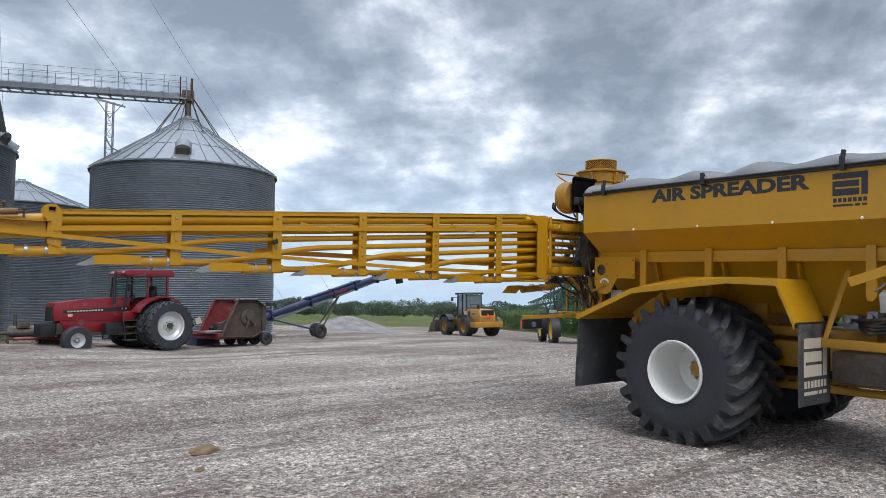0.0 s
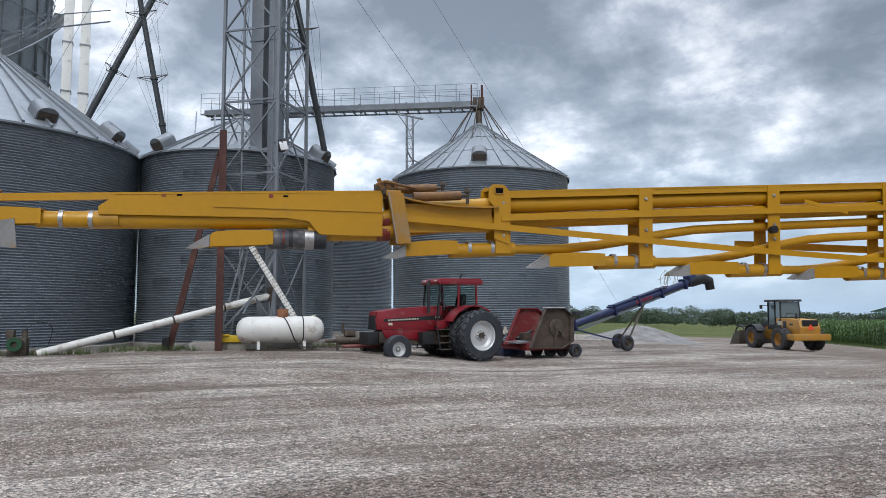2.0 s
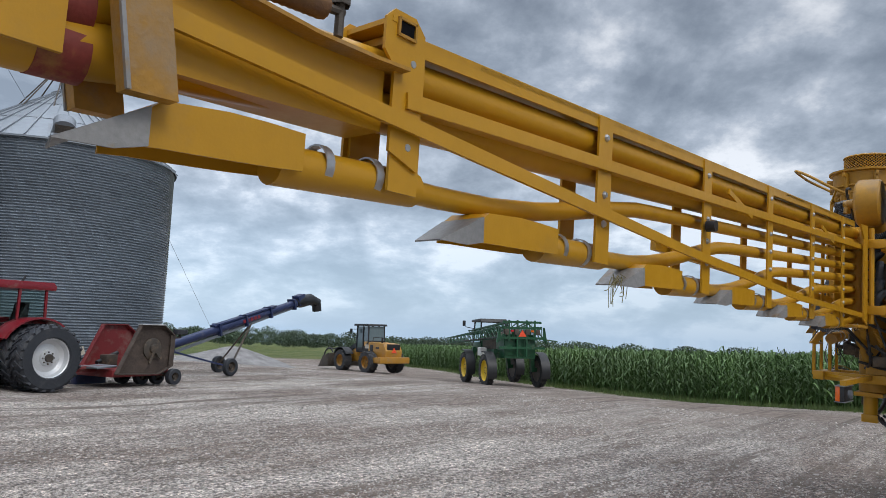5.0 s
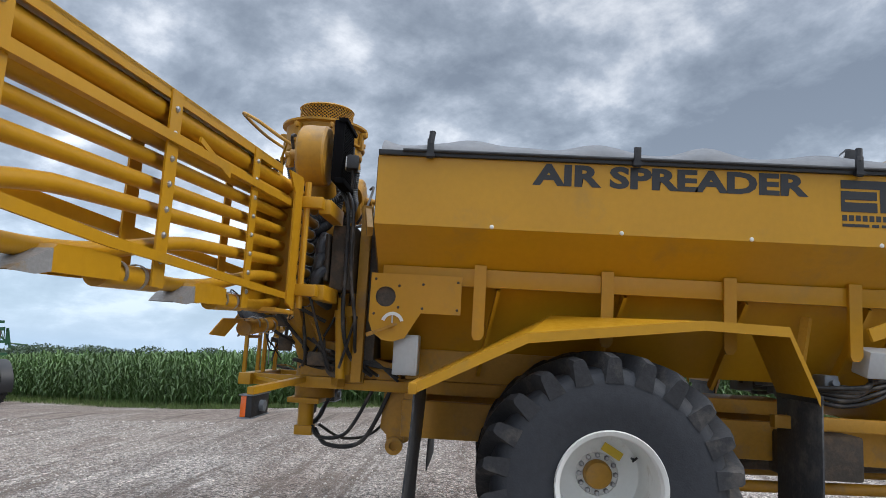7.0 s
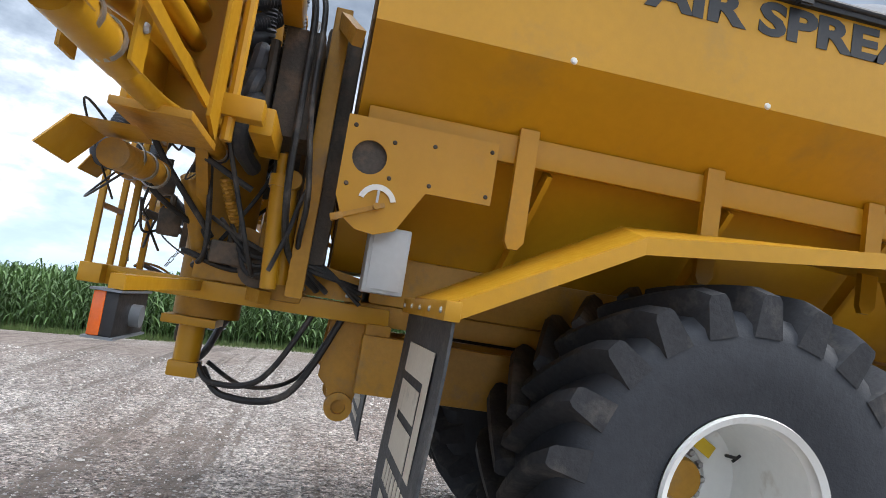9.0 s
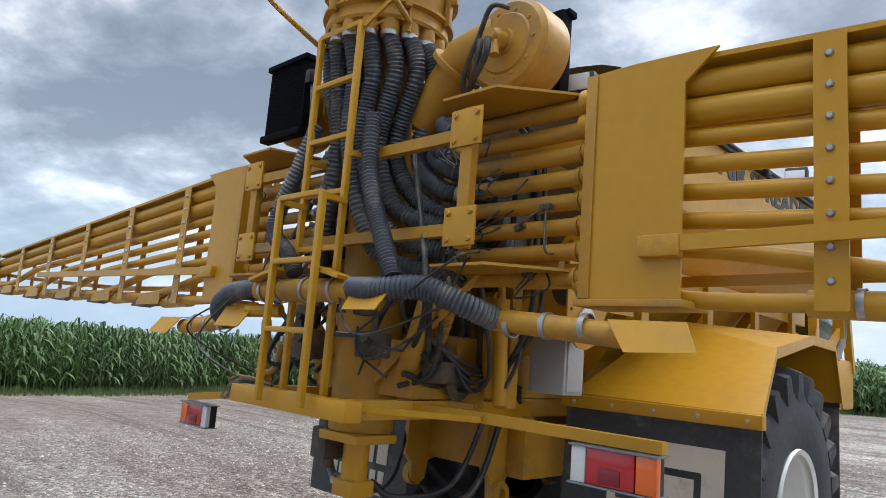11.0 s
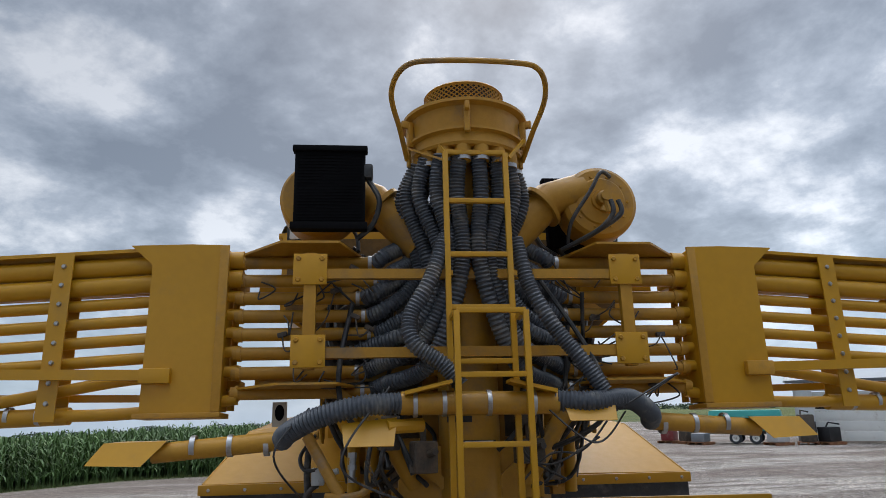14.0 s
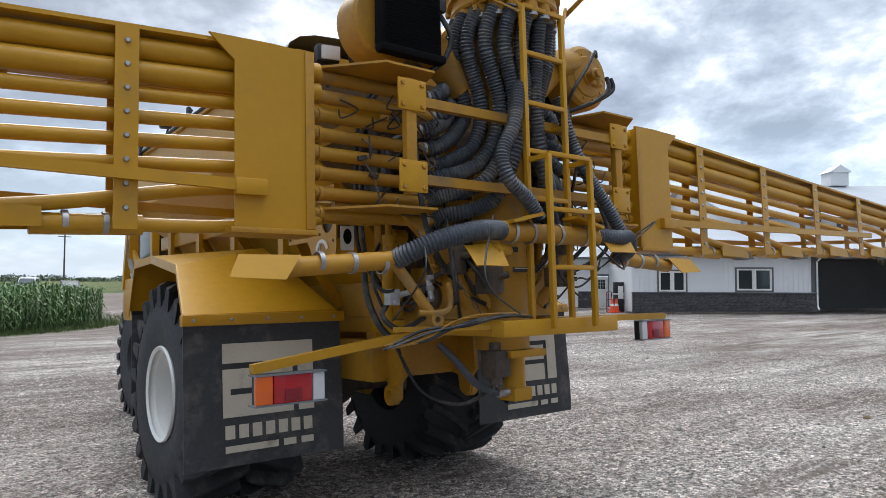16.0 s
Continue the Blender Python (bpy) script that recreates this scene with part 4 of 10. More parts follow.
# fenders and mud flaps
for s in (1, -1):
    bm = bmesh.new()
    line = [(1.85, 1.12, 1.54), (1.67, 1.89, 1.925), (1.52, 3.18, 2.09), (1.52, 3.79, 2.075), (1.52, 4.0, 1.59)]
    inner = [(0.70, 1.12, 1.55), (0.86, 2.13, 2.10), (0.80, 3.2, 2.11), (0.80, 3.79, 2.085), (0.80, 4.0, 1.59)]
    rows = [[bm.verts.new((s * x, y, z + dz)) for x, y, z in (inner[i], line[i]) for dz in (0, -0.012)] for i in range(5)]
    for p, q in zip(rows, rows[1:]):
        for i, j in ((0, 2), (2, 3), (3, 1), (1, 0)):
            bm.faces.new((p[i], p[j], q[j], q[i]))
    for p in (rows[0], rows[-1]):
        bm.faces.new((p[0], p[2], p[3], p[1]))
    fend = part("fender", bm, YELLOW, TRUCK, "angular yellow sheet-steel fender", 15)
    bm = bmesh.new()
    for (x0, y0, z0), (x1, y1, z1) in zip(line, line[1:]):
        slab(bm, [(s * (x0 + 0.004), y0, z0 + 0.004), (s * (x1 + 0.004), y1, z1 + 0.004), (s * (x1 + 0.004), y1, z1 - 0.07), (s * (x0 + 0.004), y0, z0 - 0.07)], 0.01)
    part("fender_edge", bm, YELLOW, fend)
    bm = bmesh.new()
    box(bm, (s * 1.265, 1.10, 1.50), (1.22, 0.06, 0.075), bev=0.006)
    part("flap_bar", bm, YELLOW, fend)
    for x in np.linspace(0.75, 1.80, 5):
        bm = bmesh.new()
        lathe(bm, [(0, 0.008), (0.009, 0.008), (0.013, 0)], 8, Matrix.Translation((s * x, 1.07, 1.50)) @ Matrix.Rotation(math.pi / 2, 4, "X"))
        part("bolt", bm, STEEL, fend)
    bm = bmesh.new()
    n = 12
    prev = None
    for i in range(n + 1):
        z = 1.465 - 0.96 * i / n
        y = 1.105 - 0.05 * math.sin(i / n * 2.2) * (i / n)
        row = [bm.verts.new((s * x, y + dy, z)) for dy in (0, 0.012) for x in (0.68, 1.86)]
        if prev:
            for a, b in ((0, 1), (1, 3), (3, 2), (2, 0)):
                bm.faces.new((prev[a], prev[b], row[b], row[a]))
        prev = row
    flap = part("mud_flap", bm, FLAP, TRUCK, "black rubber mud flap with a cream block emblem")
    m = Matrix.Translation((1.0 if s > 0 else -1.60, 1.055, 0.575)) @ Matrix.Rotation(radians(-3), 4, "X")
    emblem(flap, m, 0.68, 0.76, CREAM, None)
    bm = bmesh.new()
    box(bm, (s * 1.12, 4.03, 1.12), (0.74, 0.014, 0.92), bev=0.004)
    f2 = part("mud_flap", bm, FLAP, TRUCK, "black rubber front mud flap with a cream emblem")
    emblem(f2, Matrix.Translation((s * 1.12 + 0.27, 4.042, 0.76)) @ Matrix.Rotation(math.pi, 4, "Z"), 0.54, 0.66, CREAM, None)
    bm = bmesh.new()
    box(bm, (s * 1.12, 4.02, 1.57), (0.76, 0.03, 0.06), bev=0.005)
    part("flap_bar", bm, BLACK, f2)
    # deck and tool steps ahead of the rear wheels
    bm = bmesh.new()
    box(bm, (s * 0.95, 4.95, 1.36), (0.10, 2.1, 0.10), bev=0.008)
    bar(bm, (s * 0.95, 4.05, 1.36), (s * 0.8, 4.25, 2.2), 0.07, 0.05)
    bar(bm, (s * 0.95, 5.0, 1.36), (s * 0.95, 5.25, 2.3), 0.07, 0.05)
    part("side_frame", bm, YELLOW_OLD, TRUCK)
    bm = bmesh.new()
    box(bm, (s * 0.62, 4.38, 1.08), (0.40, 0.6, 0.36), bev=0.03)
    part("oil_tank", bm, GREASE, TRUCK, "dark box beside the frame")

# engine hood and cab ahead of the hopper
bm = bmesh.new()
box(bm, (0, 5.28, 1.80), (1.5, 0.48, 0.95), bev=0.05)
part("engine_hood", bm, YELLOW, TRUCK)
cab = new("cab")
cab.parent = TRUCK
tagged(cab, "tan-roofed operator cab with dark windows")
for sx in (1, -1):
    for y in (5.65, 7.15):
        bm = bmesh.new()
        bar(bm, (sx * 0.85, y, 1.9), (sx * 0.80, y + (0.1 if y < 6 else -0.25), 3.66), 0.09, 0.09)
        part("cab_post", bm, YELLOW, cab)
bm = bmesh.new()
box(bm, (0, 6.35, 3.76), (1.84, 1.84, 0.26), (2, 0, 0), 0.09)
part("cab_roof", bm, CREAM, cab, "pale tan cab roof")
bm = bmesh.new()
box(bm, (0, 6.4, 1.75), (1.75, 1.6, 0.6), bev=0.05)
part("cab_base", bm, YELLOW, cab)
bm = bmesh.new()
box(bm, (0, 6.35, 2.85), (1.6, 1.3, 1.58), bev=0.03)
part("cab_glass", bm, GLASS_DARK, cab)
for s in (1, -1):
    bm = bmesh.new()
    box(bm, (s * 0.74, 5.42, 4.02), (0.24, 0.12, 0.20), (-10, 0, 10 * s), 0.03)
    rod(bm, (s * 0.74, 5.45, 3.94), (s * 0.74, 5.55, 3.84), 0.015, 6)
    wk = part("work_light", bm, BLACK, cab)
    bm = bmesh.new()
    box(bm, (s * 0.74, 5.355, 4.01), (0.20, 0.012, 0.15), (-10, 0, 10 * s), 0.01)
    part("lens", bm, CLEAR_LENS, wk)
bm = bmesh.new()
rod(bm, (0.55, 5.25, 2.2), (0.55, 5.25, 3.3), 0.06, 12)
part("exhaust", bm, STEEL, TRUCK)


# ---------------------------------------------------------------- booms
def boom_top(x):
    return 3.02 - 0.0625 * (x - 1.8)


def build_boom(s):
    """One folding boom: a fan of tubes held by drilled brackets, an outlet under each, and the hinged tip section."""
    side = new("boom")
    side.parent = TRUCK
    tagged(side, "long yellow boom of parallel air tubes with drop outlets")
    P = lambda x, y, z: (s * boom_x(x), y, z + boom_droop(x))
    Q = lambda x, z: (s * boom_x(x), z + boom_droop(x))
    zo = [2.0, 2.03, 2.06, 2.08, 2.13, 2.21]                            # outlet heights
    bx = [BOOM_X0 + BOOM_STEP * k for k in range(5)] + [8.06]
    off = [0.92, 0.80, 0.68, 0.56, 0.445, 0.33, 0.215, 0.095]          # each tube below the top rail, at the root
    # root plate
    bm = bmesh.new()
    prism(bm, [Q(1.38, 3.03), Q(1.62, 3.035), Q(1.98, 3.025), Q(1.84, 2.90), Q(1.84, 1.99), Q(1.38, 2.0)], "y", -0.10, -0.085)
    prism(bm, [Q(1.44, 3.02), Q(1.80, 2.99), Q(1.62, 2.86), Q(1.62, 2.05), Q(1.44, 2.0)], "y", 0.12, 0.135)
    box(bm, P(1.41, 0.02, 2.51), (0.05, 0.22, 1.0), bev=0.006)
    rp = part("root_plate", bm, YELLOW, side, "tall folded yellow root plate")
    bm = bmesh.new()
    box(bm, P(1.405, -0.106, 2.515), (0.055, 0.010, 1.02), bev=0.003)
    part("fold", bm, YELLOW_OLD, rp)
    bm = bmesh.new()
    box(bm, P(1.62, 0.0, 1.985), (0.5, 0.26, 0.03), bev=0.005)
    part("plate_foot", bm, YELLOW_OLD, side)
    # tubes
    for k in range(8):
        end = bx[k] + 0.05 if k < 6 else (9.46 if k == 6 else 10.9)
        def z(x, k=k):
            lo = boom_top(x) - off[k]
            squeeze = max(0.0, min(1.0, (x - 2.0) / 6.0))
            tgt = boom_top(x) - (0.10 + 0.118 * (7 - k))
            if k < 6:
                u = max(0.0, min(1.0, (x - (end - 1.75)) / 1.5))
                u = u * u * (3 - 2 * u)
                return (lo * (1 - squeeze) + tgt * squeeze) * (1 - u) + zo[k] * u
            if k >= 6 and x > 8.7:
                return 2.42 if k == 7 else 2.335
            return lo * (1 - squeeze) + tgt * squeeze
        xs = np.linspace(1.30, min(end, 8.7), 26)
        pts = [P(x, 0.0, z(x)) for x in xs]
        if k >= 6:
            pts += [P(x, 0.0, z(x)) for x in np.linspace(8.95, end, 6)]
        bm = bmesh.new()
        sweep(bm, pts, 0.036 + (0.023 if k >= 6 else 0.0), 14)
        part("air_tube", bm, YELLOW, side)
    # brackets, each reaching down to the tube that ends there
    for k in range(6):
        x, top = bx[k], boom_top(bx[k])
        bot = zo[k] - 0.035
        for yy in (0.078, -0.086):
            bm = bmesh.new()
            prism(bm, [Q(x - 0.055, top - 0.01), Q(x + 0.055, top - 0.01), Q(x + 0.055, bot), Q(x - 0.055, bot)], "y", yy, yy + 0.010)
            br = part("bracket", bm, YELLOW, side, "drilled yellow tube bracket")
        for i in range(3 + (5 - k)):
            zz = top - 0.09 - i * 0.118
            if zz < bot + 0.03:
                break
            for yy, d in ((0.088, 1), (-0.086, -1)):
                bm = bmesh.new()
                lathe(bm, [(0, 0.012), (0.010, 0.012), (0.016, 0.003), (0.016, 0)], 8, Matrix.Translation(P(x, yy, zz)) @ Matrix.Rotation(-d * math.pi / 2, 4, "X"))
                part("bolt", bm, STEEL, br)
    # rails
    bm = bmesh.new()
    bar(bm, P(1.8, 0.0, boom_top(1.8) - 0.012), P(8.10, 0.0, boom_top(8.10) - 0.012), 0.16, 0.022)
    bar(bm, P(1.8, 0.075, boom_top(1.8) - 0.03), P(8.10, 0.075, boom_top(8.10) - 0.03), 0.01, 0.05)
    part("top_rail", bm, YELLOW, side)
    bm = bmesh.new()
    bar(bm, P(1.35, 0.10, 2.80), P(8.08, 0.10, 2.43), 0.014, 0.045)
    bar(bm, P(1.35, 0.085, 2.785), P(8.08, 0.085, 2.412), 0.04, 0.012)
    part("mid_rail", bm, YELLOW, side)
    for x in (2.85, 5.1):
        bm = bmesh.new()
        bar(bm, P(x, 0.10, 2.72 - 0.05 * (x - 2)), P(x + 0.42, 0.10, 2.80 - 0.05 * (x - 2)), 0.012, 0.03)
        part("stay", bm, YELLOW, side)
    bm = bmesh.new()
    line = [(8.78, 2.43), (6.23, 2.245), (4.0, 2.135), (1.62, 2.10)]
    strip(bm, [Q(xa, za + 0.02) for xa, za in line], 0.108, 0.122, 0.045 if s < 0 else -0.045)
    part("front_brace", bm, YELLOW, side)
    bm = bmesh.new()
    bar(bm, P(1.70, -0.12, 2.22), P(6.0, -0.12, 2.29), 0.03, 0.06)
    part("rear_brace", bm, YELLOW, side)
    bm = bmesh.new()
    box(bm, P(1.76, -0.12, 2.215), (0.18, 0.05, 0.09), bev=0.01)
    part("brace_end", bm, YELLOW_OLD if s > 0 else YELLOW, side)
    # outlets
    def outlet(x, zc, length, yc=0.0, drop=0.0, worn=False):
        o = new("outlet")
        o.parent = side
        bm = bmesh.new()
        sweep(bm, [P(x - 0.12, yc, zc), P(x + (0.24 if worn else 0.36), yc, zc - drop * 0.3)], 0.062 if worn else 0.052, 18)
        stub = part("stub", bm, SLEEVE if worn else YELLOW, o, "worn black rubber sleeve" if worn else "")
        if worn:
            for xx, w_, r_, mt_ in ((-0.115, 0.05, 0.066, RUBBER), (-0.05, 0.03, 0.069, STEEL), (0.13, 0.006, 0.0645, PRIMER), (0.08, 0.014, 0.065, RUBBER)):
                bm = bmesh.new()
                lathe(bm, [(0.055, -w_), (r_, -w_), (r_, w_), (0.055, w_)], 20, Matrix.Translation(P(x + xx, yc, zc)) @ Matrix.Rotation(math.pi / 2, 4, "Y"), True)
                part("band", bm, mt_, stub)
        for xx in () if worn else (0.05, 0.22):
            bm = bmesh.new()
            lathe(bm, [(0.0525, -0.013), (0.057, -0.013), (0.057, 0.013), (0.0525, 0.013)], 18, Matrix.Translation(P(x + xx, yc, zc)) @ Matrix.Rotation(math.pi / 2, 4, "Y"), True)
            part("clamp", bm, STEEL, o)
        bm = bmesh.new()
        x0 = x + (0.20 if worn else 0.32)
        x1 = x0 + length
        rows = []
        for t, up_, dn_ in ((0.0, 0.055, -0.035), (0.25, 0.060, -0.040), (0.5, 0.061, -0.043), (0.86, 0.050, -0.046), (1.0, 0.004, -0.050)):
            xx = x0 + t * length
            rows.append([bm.verts.new(P(xx, yc + a, zc + b)) for a, b in ((-0.078, dn_), (-0.078, up_), (0.078, up_), (0.078, dn_), (0.072, dn_), (0.072, up_ - 0.007), (-0.072, up_ - 0.007), (-0.072, dn_))])
        for p, q in zip(rows, rows[1:]):
            for a in range(8):
                bm.faces.new((p[a], p[(a + 1) % 8], q[(a + 1) % 8], q[a]))
        for p in (rows[0], rows[-1]):
            bm.faces.new((p[0], p[1], p[6], p[7])), bm.faces.new((p[1], p[2], p[5], p[6])), bm.faces.new((p[2], p[3], p[4], p[5]))
        bmesh.ops.recalc_face_normals(bm, faces=list(bm.faces))
        part("deflector", bm, YELLOW, o, "folded yellow deflector hood", 15)
        bm = bmesh.new()
        slab(bm, [P(x1 - 0.03, yc - 0.085, zc + 0.022), P(x1 - 0.03, yc + 0.085, zc + 0.030), P(x1 + 0.13, yc + 0.055, zc - 0.058), P(x1 + 0.09, yc - 0.085, zc - 0.055)], 0.005)
        slab(bm, [P(x1 - 0.03, yc + 0.085, zc + 0.030), P(x1 + 0.13, yc + 0.055, zc - 0.058), P(x1 + 0.03, yc + 0.075, zc - 0.062), P(x1 - 0.03, yc + 0.087, zc - 0.048)], 0.005)
        part("lip", bm, LIP, o, "bare worn metal lip")
    for k in range(6):
        outlet(bx[k] + 0.02, zo[k], 0.47 if k < 5 else 0.40, 0.02, 0.05)
    outlet(9.50, 2.29, 0.45, 0.02, 0.02, True)
    # hinged tip
    bm = bmesh.new()
    prism(bm, [Q(8.14, 2.50), Q(8.80, 2.535), Q(8.80, 2.33), Q(8.14, 2.33)], "y", -0.07, 0.07)
    eb = part("end_box", bm, YELLOW, side, "box-section end of the inner boom", 15)
    bm = bmesh.new()
    strip(bm, [Q(8.10, 2.51), Q(8.22, 2.505), Q(8.40, 2.51), Q(8.58, 2.53), Q(8.74, 2.56), Q(8.86, 2.60)], -0.13, 0.13, 0.010 if s > 0 else -0.010)
    part("flange", bm, SCUFF, eb, "bowed top flange with worn paint", 60)
    bm = bmesh.new()
    prism(bm, [Q(8.02, 2.63), Q(8.06, 2.67), Q(8.14, 2.67), Q(8.17, 2.64), Q(8.17, 2.55), Q(8.13, 2.51), Q(8.13, 2.28), Q(8.02, 2.24)], "y", 0.088, 0.098)
    prism(bm, [Q(8.02, 2.63), Q(8.06, 2.67), Q(8.14, 2.67), Q(8.17, 2.64), Q(8.17, 2.55), Q(8.13, 2.51), Q(8.13, 2.28), Q(8.02, 2.24)], "y", -0.098, -0.088)
    box(bm, P(8.10, 0, 2.64), (0.10, 0.20, 0.015))
    stop = part("stop_plate", bm, YELLOW, side)
    for yy in (0.098, -0.098):
        bm = bmesh.new()
        for dx, dz, w_, h_ in ((-0.032, 0, 0.008, 0.05), (0.032, 0, 0.008, 0.05), (0, 0.023, 0.07, 0.008), (0, -0.023, 0.07, 0.008)):
            box(bm, P(8.095 + dx, yy, 2.625 + dz), (w_, 0.016, h_))
        part("slot_rim", bm, YELLOW_OLD, stop)
        # no hole is cut: a flat black inset paints the slot's darkness
        bm = bmesh.new()
        box(bm, P(8.095, yy, 2.625), (0.058, 0.006, 0.04))
        part("slot", bm, MATT_BLACK, stop, "flat black inset that paints the dark of a slot")
    bm = bmesh.new()
    slab(bm, [P(8.80, 0.13, 2.60), P(8.90, 0.13, 2.58), P(8.84, 0.13, 2.25), P(8.74, 0.13, 2.25)], 0.04)
    slab(bm, [P(8.80, -0.10, 2.60), P(8.90, -0.10, 2.58), P(8.84, -0.10, 2.25), P(8.74, -0.10, 2.25)], 0.04)
    box(bm, P(8.86, 0.0, 2.60), (0.10, 0.26, 0.04), bev=0.006)
    hinge = part("hinge", bm, SCUFF, side, "scuffed yellow breakaway hinge")
    for yy in (0.155, -0.125):
        bm = bmesh.new()
        slab(bm, [P(8.895, yy, 2.60), P(8.903, yy, 2.60), P(8.843, yy, 2.25), P(8.835, yy, 2.25)], 0.010)
        part("worn_edge", bm, LIP, hinge, "bare worn edge")
    bm = bmesh.new()
    for zz in (2.42, 2.335):
        sweep(bm, [P(8.87, 0, zz), P(8.965, 0, zz)], 0.0605, 16)
    part("primer_end", bm, PRIMER, hinge, "red-primed tube ends at the hinge")
    bm = bmesh.new()
    sweep(bm, bez([P(8.98, 0.09, 2.66), P(8.92, 0.12, 2.68), P(8.82, 0.10, 2.66), P(8.70, 0.06, 2.64)], 6), 0.010, 6)
    for k in range(3):
        bar(bm, P(8.93 - 0.045 * k, 0.10, 2.63), P(8.97 - 0.06 * k, 0.11, 2.70 - 0.012 * k), 0.03, 0.008, (0, 1, 0))
    part("bent_strap", bm, SPRING, hinge, "bent rusty straps")
    bm = bmesh.new()
    prism(bm, [Q(8.93, 2.62), Q(9.45, 2.615), Q(10.70, 2.58), Q(10.82, 2.50), Q(10.82, 2.45), Q(9.60, 2.43), Q(9.46, 2.41), Q(9.38, 2.32), Q(8.93, 2.305)], "y", 0.070, 0.082)
    prism(bm, [Q(8.93, 2.62), Q(10.70, 2.58), Q(10.82, 2.47), Q(8.93, 2.45)], "y", -0.082, -0.070)
    bar(bm, P(8.93, 0, 2.615), P(10.72, 0, 2.58), 0.17, 0.014)
    part("tip_cover", bm, YELLOW, side, "long yellow cover plate of the tip section", 15)
    bm = bmesh.new()
    prism(bm, [Q(8.94, 2.56), Q(10.1, 2.535), Q(10.1, 2.50), Q(8.94, 2.47)], "y", 0.083, 0.090)
    part("patch_plate", bm, YELLOW, side)
    for xx in (9.72, 10.42):
        bm = bmesh.new()
        lathe(bm, [(0, 0.002), (0.013, 0.002), (0.016, 0)], 10, Matrix.Translation(P(xx, 0.082, 2.575)) @ Matrix.Rotation(-math.pi / 2, 4, "X"))
        part("rust_spot", bm, PRIMER, side)
        # small black plate painted as the dark inside of a slot
        bm = bmesh.new()
        box(bm, P(xx - 0.10, 0.0825, 2.575), (0.032, 0.003, 0.012), bev=0.001)
        part("slot", bm, MATT_BLACK, side)
    bm = bmesh.new()
    bar(bm, P(10.4, 0.03, 2.575), P(11.52, 0.03, 2.535), 0.05, 0.045)
    part("tip_arm", bm, YELLOW, side)
    outlet(10.82, 2.42, 0.38, 0.02, 0.02)
    bm = bmesh.new()
    slab(bm, [P(11.28, 0.10, 2.41), P(11.47, 0.09, 2.38), P(11.45, 0.09, 2.25), P(11.26, 0.11, 2.23)], 0.006)
    part("end_lip", bm, LIP, side, "bare worn end deflector")
    for a, b in (((8.88, 0.02, 2.635), (8.54, 0.02, 2.645)), ((8.72, 0.10, 2.575), (8.38, 0.10, 2.585))):
        bm = bmesh.new()
        pts, n = [], 34
        for i in range(n + 1):
            pts.append(vec(P(*a)).lerp(vec(P(*b)), i / n))
        sweep(bm, pts, [0.032 + 0.0018 * (i % 2) for i in range(n + 1)], 12)
        sp = part("spring", bm, SPRING, side, "rusty yellow breakaway spring")
        bm = bmesh.new()
        rod(bm, P(a[0] + 0.10, a[1], a[2] - 0.02), P(b[0] - 0.06, b[1], b[2] + 0.005), 0.012, 8)
        rod(bm, P(b[0] - 0.05, b[1], b[2] - 0.06), P(b[0] - 0.05, b[1], b[2] + 0.03), 0.012, 8)
        lathe(bm, [(0, 0.03), (0.02, 0.03), (0.026, 0.015), (0.026, 0)], 6, Matrix.Translation(P(b[0] - 0.05, b[1], b[2] + 0.02)))
        part("eye_bolt", bm, GREASE, sp)
    bm = bmesh.new()
    box(bm, P(8.90, 0.02, 2.64), (0.09, 0.16, 0.08), (0, 20, 0), 0.012)
    rod(bm, P(8.84, 0.08, 2.58), P(8.84, 0.08, 2.70), 0.018, 8)
    rod(bm, P(8.96, -0.04, 2.58), P(8.96, -0.04, 2.68), 0.016, 8)
    part("spring_bracket", bm, GREASE, side)
    bm = bmesh.new()
    rod(bm, P(5.84, 0.10, 2.40), P(5.84, 0.15, 2.40), 0.03, 12)
    part("rubber_stop", bm, BLACK, side)
    return side


build_boom(1)
build_boom(-1)
bm = bmesh.new()
sweep(bm, bez([(11.69, 0.03, 2.45), (11.70, 0.05, 2.05), (11.72, 0.06, 1.5), (11.75, 0.05, 0.95), (11.72, 0.02, 0.55), (11.64, 0.0, 0.25)], 10), 0.042, 12)
fl = part("marker_hose", bm, FLAP, TRUCK, "black rubber drop hose hanging from the boom tip")
bm = bmesh.new()
sweep(bm, [(11.54, 0.03, 2.49), (11.62, 0.03, 2.53), (11.68, 0.03, 2.51), (11.695, 0.03, 2.43)], 0.022, 10)
part("elbow", bm, RUST, fl)
bm = bmesh.new()
rod(bm, (11.691, 0.035, 2.43), (11.695, 0.05, 2.37), 0.046, 12)
part("clamp", bm, STEEL, fl)


# dry grass caught on an outlet
tuft = thing("grass_tuft", "dry brown grass caught on a boom outlet", "grass tuft", TILT @ pose(boom_x(6.75), 0.06, 2.05) @ Matrix.Scale(0.75, 4))
rt = random.Random(9)
for k in range(14):
    bm = bmesh.new()
    a = (rt.uniform(-0.05, 0.05), rt.uniform(-0.02, 0.03), rt.uniform(-0.01, 0.03))
    b = (a[0] + rt.uniform(-0.09, 0.06), a[1] + rt.uniform(-0.03, 0.03), a[2] - rt.uniform(0.02, 0.10))
    c = (b[0] + rt.uniform(-0.05, 0.05), b[1], b[2] - rt.uniform(0.0, 0.12))
    sweep(bm, bez([a, b, c], 4), 0.0022, 5)
    part("stalk", bm, TASSEL, tuft)


